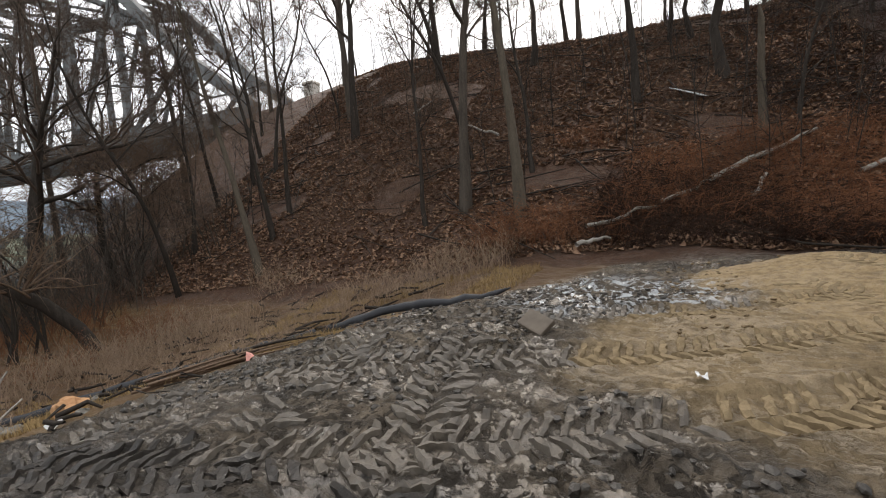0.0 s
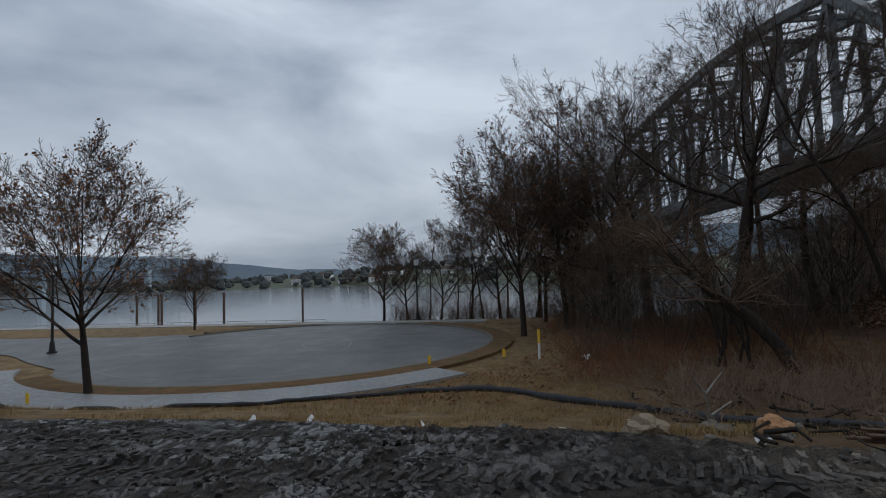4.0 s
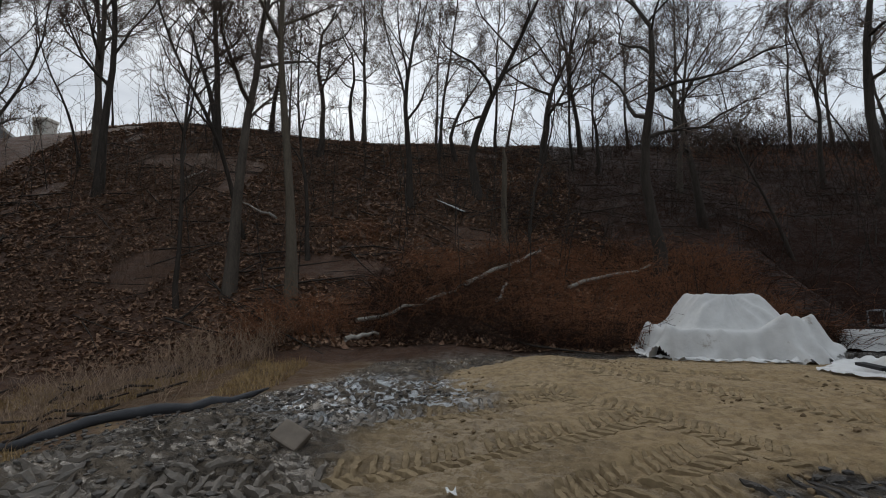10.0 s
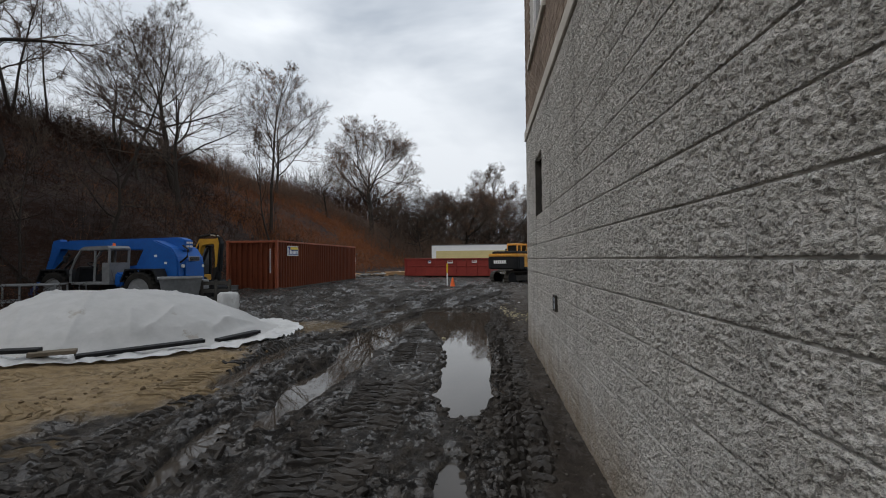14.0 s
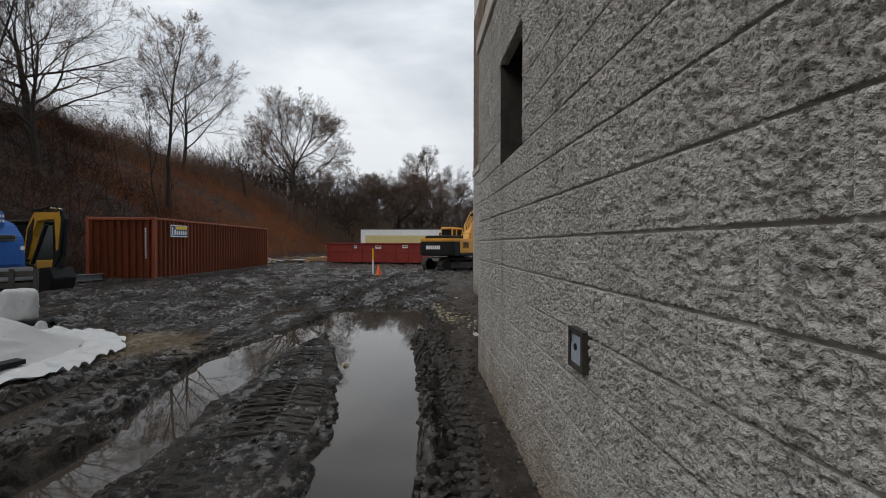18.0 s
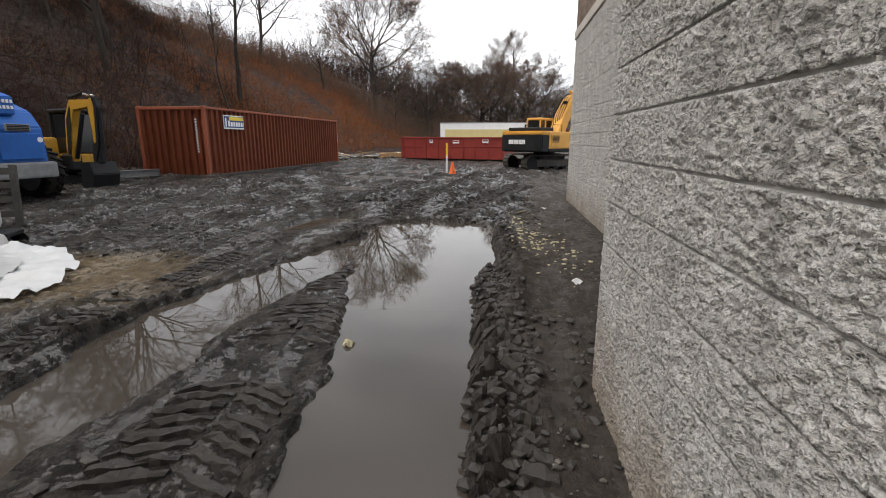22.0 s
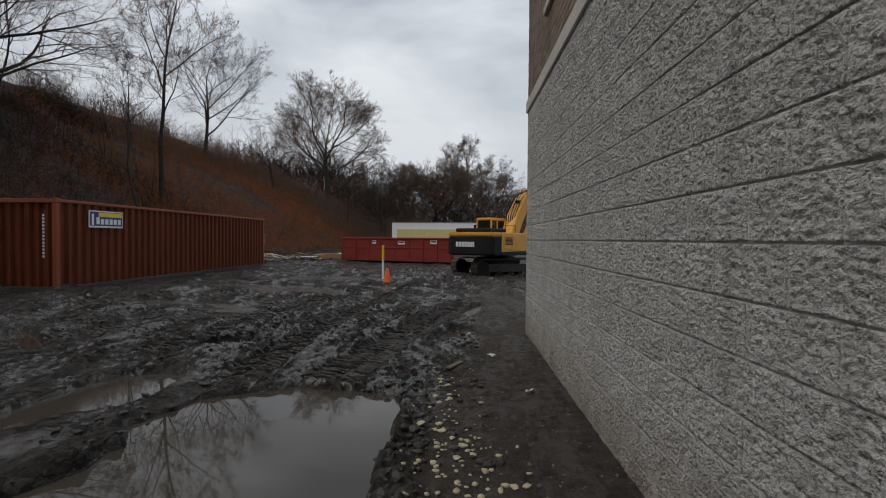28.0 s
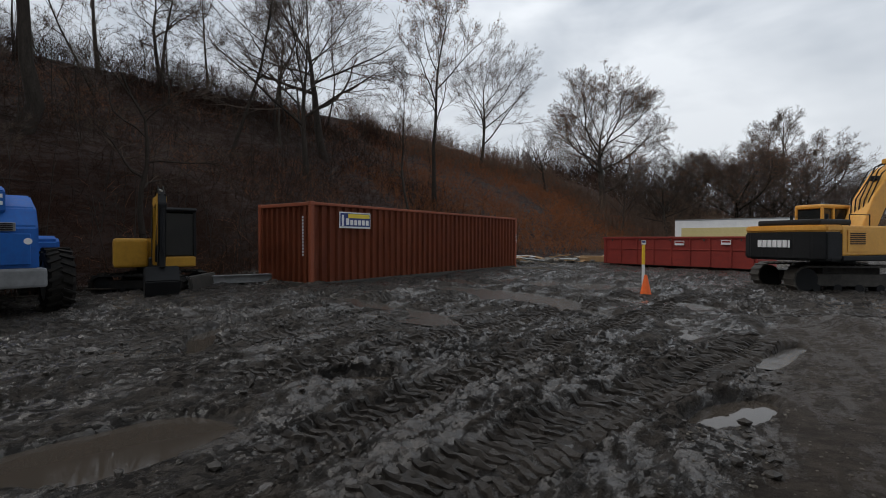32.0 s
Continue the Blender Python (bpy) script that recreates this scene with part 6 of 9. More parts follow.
def dumpster(m):
    L, W, Hh = 6.9, 2.3, 1.55
    d = thing("roll_off_dumpster", m, "faded red steel roll-off dumpster with ribbed sides", "dumpster")
    for y in (0.0, W - 0.05):
        part("side_plate", bx(0, L, y, y + 0.05, 0.22, Hh - 0.06), DUMP_RED, d)
        part("top_rail", bx(-0.04, L + 0.04, y - 0.05, y + 0.09, Hh - 0.10, Hh, bevel=0.015), DUMP_RED, d)
        part("waist_rib", bx(0.02, L - 0.02, y - 0.030, y, 0.94, 0.99, bevel=0.01), DUMP_RED, d)
        for k in range(9):
            x = 0.1 + k * (L - 0.28) / 8
            part("side_rib", bx(x, x + 0.06, y - 0.038, y - 0.001, 0.24, Hh - 0.10, bevel=0.008), DUMP_RED, d)
    for x in (0.0, L - 0.05):
        part("end_plate", bx(x, x + 0.05, 0.05, W - 0.05, 0.22, Hh - 0.08), DUMP_RED, d)
    part("bottom_plate", bx(0.02, L - 0.02, 0.02, W - 0.02, 0.20, 0.26), STEEL_DIRTY, d)
    for y in (0.4, W - 0.5):
        part("skid_rail", bx(0.1, L - 0.1, y, y + 0.1, 0.0, 0.20, bevel=0.01), STEEL_DIRTY, d)
    for x, w, z, ink in ((2.05, 0.22, 1.18, SIGN_BLUE), (3.62, 0.42, 1.16, DUMP_RED), (5.55, 0.38, 1.20, DUMP_RED)):
        tag = part("plate_tag", bx(x, x + w, -0.062, -0.057, z, z + 0.20), SIGN_WHITE, d)
        part("tag_mark", bx(x + 0.03, x + w - 0.03, -0.066, -0.0625, z + 0.09, z + 0.17), ink, tag)
    for k in range(5):
        x = 0.5 + 1.45 * k
        part("tarp_hook", bx(x, x + 0.05, -0.09, -0.051, Hh - 0.20, Hh - 0.11, bevel=0.008), STEEL_DIRTY, d)
    return d


dumpster(pose(-6.95, 31.9, -0.05, 0, 0, -16))


def box_trailer(m):
    t = thing("box_trailer", m, "white box trailer with a tan lower panel parked behind the dumpster", "trailer")
    part("body", bx(0, 12.5, 0, 2.5, 1.0, 3.45, bevel=0.05), WHITE, t)
    part("lower_panel", bx(0.6, 12.4, -0.02, -0.004, 1.4, 2.65, bevel=0.005), TAN_SHEET, t, "tan panel")
    part("top_rail", bx(0, 12.5, -0.03, -0.003, 3.35, 3.46, bevel=0.005), GREY_METAL, t)
    part("letter_block", bx(8.2, 9.6, -0.03, -0.022, 2.1, 2.45), CAST_DARK, t)
    for x in (1.4, 2.7, 10.5):
        for y in (0.15, 2.2):
            w = part("wheel", cy((x, y, 0.5), (x, y + 0.25, 0.5), 0.5, n=24, bevel=0.05), RUBBER, t)
            part("rim", cy((x, y - 0.01, 0.5), (x, y + 0.26, 0.5), 0.27, n=16), GREY_METAL, w)
    part("chassis", bx(0.3, 12.2, 0.9, 1.6, 0.75, 0.99), STEEL_DIRTY, t)
    return t


box_trailer(pose(-7.76, 59.0, -0.1, 0, 0, -6))

# ---- machines ----
def tyre(parent, x, y0, y1, z, r, lug_n=22, rim_mat=GREY_METAL):
    """A tyre with chevron lugs and a dished rim, axle along local y."""
    bm = bmesh.new()
    prof = [(y0, r * 0.62), (y0, r * 0.86), (y0 + 0.06, r * 0.95), (y1 - 0.06, r * 0.95), (y1, r * 0.86), (y1, r * 0.62)]
    n = 32
    rings = [[bm.verts.new((x + rr * math.cos(2 * math.pi * k / n), yy, z + rr * math.sin(2 * math.pi * k / n))) for k in range(n)] for yy, rr in prof]
    for a, b in zip(rings, rings[1:]):
        for k in range(n):
            bm.faces.new((a[k], a[(k + 1) % n], b[(k + 1) % n], b[k]))
    bmesh.ops.recalc_face_normals(bm, faces=bm.faces)
    mid, lug_bm = (y0 + y1) / 2, bmesh.new()
    for k in range(lug_n):
        for s in (-1, 1):
            t = 2 * math.pi * (k + (0.5 if s > 0 else 0)) / lug_n
            m = Matrix.Translation((x, mid + s * (y1 - y0) * 0.24, z)) @ Matrix.Rotation(-t, 4, "Y") @ Matrix.Translation((r * 0.97, 0, 0)) @ Matrix.Rotation(s * 0.5, 4, "X")
            box(lug_bm, -0.035, 0.03, -(y1 - y0) * 0.27, (y1 - y0) * 0.27, -0.028, 0.028, m=m)
    t = part("tyre", bm, RUBBER, parent)
    lug_ob = part("tread_lugs", lug_bm, RUBBER, parent)
    lug_ob["kind"] = "stuff"
    rim = bmesh.new()
    for (a, ra), (b, rb) in zip(((y0 + 0.02, 0.62), (y0 + 0.10, 0.50), (y1 - 0.10, 0.50)), ((y0 + 0.10, 0.50), (y1 - 0.10, 0.50), (y1 - 0.02, 0.62))):
        cyl(rim, (x, a, z), (x, b, z), r * ra, r * rb, n=24)
    cyl(rim, (x, y0 - 0.02, z), (x, y1 + 0.02, z), r * 0.18, n=14)
    part("rim", rim, rim_mat, parent)
    return t


def telehandler(m):
    t = thing("telehandler", m, "bright blue telescopic handler with an open grey cab", "telehandler")
    # x forward, y left
    for x in (-1.75, 1.75):
        for y0 in (-1.22, 0.78):
            w = new("wheel")
            w.parent = t
            tyre(w, x, y0, y0 + 0.44, 0.66, 0.68)
        part("axle", cy((x, -0.8, 0.66), (x, 0.8, 0.66), 0.12, n=12), STEEL_DIRTY, t)
        part("fender", pr([(x - 0.75, 0.95), (x - 0.55, 1.40), (x + 0.55, 1.40), (x + 0.75, 0.95), (x + 0.70, 0.95), (x + 0.52, 1.35), (x - 0.52, 1.35), (x - 0.70, 0.95)], 0.72, 1.20), CAST_DARK, t)
    part("chassis", pr([(-2.5, 0.62), (-2.5, 1.05), (2.3, 0.95), (2.5, 0.6)], -0.45, 0.45, 0.03), STEEL_DIRTY, t)
    part("counterweight", bx(-2.85, -2.42, -0.72, 0.72, 0.62, 0.98, bevel=0.05, seg=2), GREY_METAL, t, "grey rear bumper weight")
    # rear tower with engine cover
    part("rear_tower", pr([(-2.75, 0.95), (-2.70, 1.75), (-2.45, 2.12), (-1.75, 2.40), (-1.45, 2.32), (-0.95, 1.35), (-1.0, 0.95)], -0.62, 0.62, 0.04), BLUE, t)
    part("engine_cover", pr([(-0.98, 0.92), (-0.98, 1.50), (-0.80, 1.60), (0.85, 1.45), (1.0, 0.92)], -1.18, -0.63, 0.06), BLUE, t)
    part("tank_cover", pr([(-0.98, 0.80), (-0.98, 1.20), (-0.7, 1.30), (-0.66, 0.80)], 0.47, 1.12, 0.06), BLUE, t)
    part("cover_plate", bx(-2.795, -2.765, -0.5, 0.35, 1.05, 1.62, bevel=0.01), BLUE, t)
    part("vent_panel", bx(-2.80, -2.766, -0.30, 0.20, 1.66, 1.82, bevel=0.01), GREY_METAL, t)
    for k in range(4):
        part("vent_slat", bx(-2.812, -2.801, -0.26, 0.16, 1.68 + 0.035 * k, 1.70 + 0.035 * k), CAST_DARK, t)
    for y in (-0.46, 0.44):
        part("tail_lamp", cy((-2.80, y, 1.48), (-2.74, y, 1.48), 0.06, n=16), SIGN_WHITE, t, "round white lamp")
    # boom in two sections, its counter-end and head
    part("boom", pr([(-2.62, 2.02), (-2.62, 2.40), (-2.35, 2.50), (2.35, 2.46), (2.35, 2.10), (-1.6, 2.06), (-2.3, 1.98)], -0.19, 0.19, 0.025), BLUE, t)
    part("inner_boom", pr([(2.30, 2.13), (2.30, 2.43), (2.95, 2.43), (3.05, 2.13)], -0.15, 0.15, 0.02), BLUE, t)
    part("boom_head", pr([(2.80, 2.52), (3.15, 2.46), (3.25, 2.0), (3.60, 1.05), (3.75, 0.72), (3.52, 0.62), (3.25, 1.15), (2.92, 1.85), (2.70, 2.15)], -0.14, 0.14, 0.03), BLUE, t)
    part("coupler", pr([(3.42, 0.98), (3.85, 0.62), (3.95, 0.36), (3.75, 0.30), (3.45, 0.62)], -0.42, 0.42, 0.03), BLUE, t)
    for y in (-0.09, 0.09):
        part("lift_cylinder", cy((-0.5, y * 2.6, 1.1), (-1.55, y * 2.6, 2.0), 0.075, n=14), CAST_DARK, t)
        part("tilt_cylinder", cy((2.3, y * 1.8, 1.95), (3.2, y * 1.8, 1.15), 0.045, n=12), CAST_DARK, t)
    part("hose", tb([(-2.60, 0.25, 2.2), (-2.95, 0.42, 2.05), (-2.98, 0.5, 1.8), (-2.72, 0.5, 1.6)], 0.03), RUBBER, t)
    for k in range(4):
        part("name_mark", bx(-2.635, -2.622, -0.15 + 0.075 * k, -0.10 + 0.075 * k, 2.27, 2.34), SIGN_WHITE, t)
        part("name_mark", bx(-2.635, -2.622, -0.15 + 0.075 * k, -0.10 + 0.075 * k, 2.14, 2.21), SIGN_WHITE, t)
    for x, z in ((-2.3, 1.55), (-1.9, 1.8), (-1.3, 1.3), (-2.0, 1.15)):
        part("decal", bx(x, x + 0.10, 0.622, 0.63, z, z + 0.08), SIGN_WHITE, t)
    # open cab on the left side
    cab = part("cab", pr([(-0.62, 0.95), (-0.62, 1.62), (-0.30, 1.62), (-0.30, 0.95)], 0.42, 1.22, 0.02), GREY_METAL, t, "grey open cab")
    part("floor_pan", bx(-0.6, 0.95, 0.42, 1.22, 0.86, 0.95, bevel=0.01), GREY_METAL, cab)
    part("roof", pr([(-0.64, 2.12), (-0.55, 2.20), (0.42, 2.18), (0.62, 2.08), (0.60, 2.04), (-0.62, 2.06)], 0.40, 1.24, 0.015), GREY_METAL, cab)
    for y in (0.45, 1.19):
        part("pillar", tb([(-0.58, y, 1.6), (-0.60, y, 2.1)], 0.04), GREY_METAL, cab)
        part("pillar", tb([(0.02, y, 0.95), (-0.02, y, 2.08)], 0.035), GREY_METAL, cab)
        part("pillar", tb([(1.02, y, 0.92), (1.0, y, 1.35), (0.80, y, 1.75), (0.55, y, 2.08)], 0.038), GREY_METAL, cab)
    part("seat", pr([(-0.25, 0.98), (-0.25, 1.62), (-0.12, 1.62), (-0.05, 1.22), (0.32, 1.2), (0.32, 0.98)], 0.6, 1.05, 0.03), CAST_DARK, cab)
    part("dashboard", pr([(0.72, 0.95), (0.62, 1.45), (0.78, 1.5), (0.98, 0.95)], 0.5, 1.15, 0.03), CAST_DARK, cab)
    bm = bmesh.new()
    bmesh.ops.create_cone(bm, cap_ends=False, segments=20, radius1=0.17, radius2=0.17, depth=0.03, matrix=pose(0.50, 0.82, 1.55, 0, -35, 0))
    bmesh.ops.solidify(bm, geom=bm.faces[:], thickness=0.02)
    part("steering_wheel", bm, CAST_DARK, cab)
    part("step", bx(0.3, 0.75, 1.22, 1.34, 0.55, 0.60, bevel=0.01), STEEL_DIRTY, t)
    part("grab_rail", tb([(0.28, 1.26, 0.62), (0.26, 1.27, 0.85), (0.55, 1.27, 0.85), (0.56, 1.26, 0.62)], 0.018), GREY_METAL, t)
    part("mirror", bx(0.98, 1.06, 1.28, 1.42, 1.62, 1.86, bevel=0.02), CAST_DARK, t)
    part("beacon_lamp", cy((-0.4, 0.85, 2.20), (-0.4, 0.85, 2.30), 0.05, 0.04, n=14), ORANGE, t)
    return t


telehandler(pose(-12.45, 9.6, -0.02, 0, 0, 172) @ Matrix.Diagonal((0.92, 0.92, 0.885, 1)))


def platform_cage(m):
    c = thing("work_platform", m, "grey tubular steel work platform cage by the blue handler", "platform")
    for y in (0, 0.9):
        for z in (0.08, 0.5, 0.95):
            part("rail", cy((0, y, z), (2.3, y, z), 0.022, n=8), GREY_METAL, c)
        for x in (0, 0.75, 1.5, 2.3):
            part("post", cy((x, y, 0.05), (x, y, 0.97), 0.024, n=8), GREY_METAL, c)
    for x in (0, 2.3):
        for z in (0.5, 0.95):
            part("rail", cy((x, 0, z), (x, 0.9, z), 0.022, n=8), GREY_METAL, c)
    part("deck", bx(0, 2.3, 0, 0.9, 0.0, 0.05, bevel=0.005), STEEL_DIRTY, c)
    return c


platform_cage(pose(-14.9, 6.4, float(base_z(-14.2, 6.8)) - 0.15, 0, 0, 25))


def tracks(parent, L, W, gap, hgt, width, shoe_n, mat=STEEL_DIRTY):
    """Two crawler tracks with single shoes, rollers and sprockets. x forward."""
    r = hgt / 2
    straight = L - hgt
    loop = 2 * straight + 2 * math.pi * r
    for s in (-1, 1):
        y0 = s * gap / 2 - width / 2
        tr = part("track_frame", pr([(-straight / 2, r * 0.55), (-straight / 2, r * 1.4), (straight / 2, r * 1.4), (straight / 2, r * 0.55)], y0 + width * 0.22, y0 + width * 0.78, 0.02), mat, parent)
        for x in (-straight / 2, straight / 2):
            part("sprocket", cy((x, y0 + width * 0.2, r), (x, y0 + width * 0.8, r), r * 0.80, n=18), CAST_DARK, tr)
        for k in range(5):
            x = -straight / 2 + (k + 0.5) * straight / 5
            part("roller", cy((x, y0 + width * 0.2, r * 0.42), (x, y0 + width * 0.8, r * 0.42), r * 0.28, n=12), CAST_DARK, tr)
        belt = bmesh.new()
        for k in range(shoe_n):
            d = loop * k / shoe_n
            if d < straight:
                m = pose(-straight / 2 + d, 0, 0.03)
            elif d < straight + math.pi * r:
                a = (d - straight) / r
                m = pose(straight / 2 + (r - 0.03) * math.sin(a), 0, r - (r - 0.03) * math.cos(a), 0, -math.degrees(a), 0)
            elif d < 2 * straight + math.pi * r:
                m = pose(straight / 2 - (d - straight - math.pi * r), 0, 2 * r - 0.03, 0, 180, 0)
            else:
                a = (d - 2 * straight - math.pi * r) / r
                m = pose(-straight / 2 - (r - 0.03) * math.sin(a), 0, r + (r - 0.03) * math.cos(a), 0, 180 - math.degrees(a), 0)
            step = loop / shoe_n
            box(belt, -step * 0.47, step * 0.47, y0, y0 + width, -0.02, 0.03, m=m)
            box(belt, -step * 0.47, -step * 0.25, y0, y0 + width, -0.05, -0.021, m=m)
        part("track", belt, mat, parent, "muddy steel track")


def arm_link(name, pts, y0, y1, mat, parent, label=""):
    return part(name, pr(pts, y0, y1, 0.02), mat, parent, label)


def excavator(m, under):
    e = thing("excavator", m, "large yellow and black crawler excavator standing in the mud", "excavator")
    low = new("undercarriage")
    low.parent = e
    low.matrix_basis = pose(0, 0, 0, 0, 0, under)
    tracks(low, 3.9, 2.9, 2.25, 0.86, 0.60, 44)
    part("cross_frame", bx(-0.9, 0.9, -0.9, 0.9, 0.42, 0.86, bevel=0.08), STEEL_DIRTY, low)
    part("slew_ring", cy((0, 0, 0.80), (0, 0, 1.02), 0.62, n=32), CAST_DARK, e)
    part("turntable", bx(-2.2, 1.5, -1.3, 1.3, 1.0, 1.16, bevel=0.03), CAST_DARK, e)
    # counterweight with rounded corners
    cw = [(-2.62, -1.0), (-2.72, -0.5), (-2.75, 0.0), (-2.72, 0.5), (-2.62, 1.0), (-2.42, 1.32), (-1.75, 1.36), (-1.75, -1.36), (-2.42, -1.32)]
    part("counterweight", pr(cw, 1.04, 1.86, 0.05, axes="xy"), CAST_DARK, e, "black cast counterweight")
    cw2 = [(a * 0.995, b * 0.995) for a, b in cw]
    part("counterweight_top", pr(cw2, 1.862, 2.06, 0.05, axes="xy"), YELLOW, e, "yellow band")
    for k in range(7):
        y = 0.50 - 0.165 * k + 0.09
        part("name_mark", bx(-2.775, -2.752, y - (0.135 if k < 6 else 0.06), y, 1.40, 1.62, bevel=0.004), SIGN_WHITE, e, "white painted mark")
    part("engine_hood", bx(-2.25, -0.75, -1.0, 1.0, 2.07, 2.24, bevel=0.06, seg=2), CAST_DARK, e)
    for y in (-0.6, 0.5):
        part("exhaust", cy((-1.3, y, 2.22), (-1.3, y, 2.42), 0.05, n=12), CAST_DARK, e)
    for s in (-1, 1):
        part("side_house", bx(-1.74, 0.1 if s > 0 else 1.35, s * 0.45, s * 1.34, 1.17, 2.04, bevel=0.05, seg=2), YELLOW, e)
        part("side_door", bx(-1.55, -0.55, s * 1.345, s * 1.365, 1.28, 1.92, bevel=0.008), YELLOW, e)
        part("side_skirt", bx(-1.74, 1.35, s * 1.10, s * 1.36, 1.02, 1.165, bevel=0.02), CAST_DARK, e)
    for k in range(6):
        part("vent_slat", bx(-1.45, -0.75, -1.385, -1.366, 1.50 + 0.06 * k, 1.53 + 0.06 * k), CAST_DARK, e)
    for y in (-0.9, 0.9):
        part("handrail", tb([(-0.7, y, 2.05), (-0.7, y, 2.40), (0.3, y, 2.40), (0.3, y, 2.05)], 0.02), CAST_DARK, e)
    # cab on the left
    cab = part("cab", bx(0.12, 1.55, 0.42, 1.34, 1.17, 1.75, bevel=0.04), YELLOW, e, "yellow cab with dark windows")
    part("cab_roof", bx(0.10, 1.60, 0.40, 1.36, 2.68, 2.82, bevel=0.06, seg=2), YELLOW, cab)
    part("cab_glass", bx(0.17, 1.52, 0.46, 1.30, 1.752, 2.678, bevel=0.02), GLASS_DARK, cab)
    for x in (0.15, 0.72, 1.54):
        for y in (0.44, 1.32):
            part("cab_pillar", bx(x - 0.05, x + 0.05, y - 0.035, y + 0.035, 1.74, 2.70, bevel=0.012), YELLOW, cab)
    part("cab_rear_panel", bx(0.085, 0.118, 0.5, 1.26, 1.76, 2.02, bevel=0.01), YELLOW, cab)
    part("mirror", bx(1.7, 1.76, -1.45, -1.2, 1.9, 2.35, bevel=0.02), CAST_DARK, e)
    part("mirror_arm", tb([(1.2, -1.2, 1.9), (1.6, -1.45, 2.0), (1.72, -1.35, 2.1)], 0.02), CAST_DARK, e)
    # boom, stick and bucket
    arm_link("boom", [(0.9, 1.35), (0.75, 1.75), (1.6, 3.05), (2.55, 4.0), (3.6, 4.35), (5.3, 3.95), (5.4, 3.62), (3.7, 3.80), (2.9, 3.42), (2.15, 2.6), (1.35, 1.35)], -0.32, 0.32, YELLOW, e, "yellow boom")
    for y in (-0.42, 0.42):
        part("boom_cylinder", cy((1.75, y, 1.35), (2.45, y, 2.35), 0.09, n=14), YELLOW, e)
        part("boom_rod", cy((2.45, y, 2.35), (2.95, y, 3.15), 0.05, n=12), CHROME, e)
    part("stick_cylinder", cy((2.7, 0, 4.30), (4.4, 0, 4.62), 0.085, n=14), YELLOW, e)
    part("stick_rod", cy((4.4, 0, 4.62), (5.5, 0, 4.55), 0.045, n=12), CHROME, e)
    arm_link("stick", [(5.15, 4.35), (5.6, 4.7), (5.9, 4.3), (6.15, 1.3), (5.85, 1.2), (5.25, 3.5)], -0.2, 0.2, YELLOW, e)
    arm_link("bucket", [(5.75, 1.3), (6.3, 1.25), (6.2, 0.6), (5.6, 0.12), (5.05, 0.25), (5.0, 0.75), (5.35, 0.95)], -0.5, 0.5, STEEL_DIRTY, e, "muddy digging bucket")
    for k in range(5):
        y = -0.2 + 0.1 * k
        part("hose", tb([(1.2, y, 1.9), (1.5 - 0.05 * k, y, 2.9 + 0.03 * k), (2.2, y, 3.85 + 0.12 * (k % 3)), (2.9, y, 4.25 + 0.1 * (k % 2)), (3.6, y, 4.40)], 0.022), RUBBER, e)
    part("work_lamp", bx(2.05, 2.25, -0.12, 0.12, 3.62, 3.78, bevel=0.02), CAST_DARK, e)
    return e


excavator(pose(1.50, 23.92, -0.04, 0, 0, 54) @ Matrix.Diagonal((0.80, 0.80, 0.85, 1)), -28)


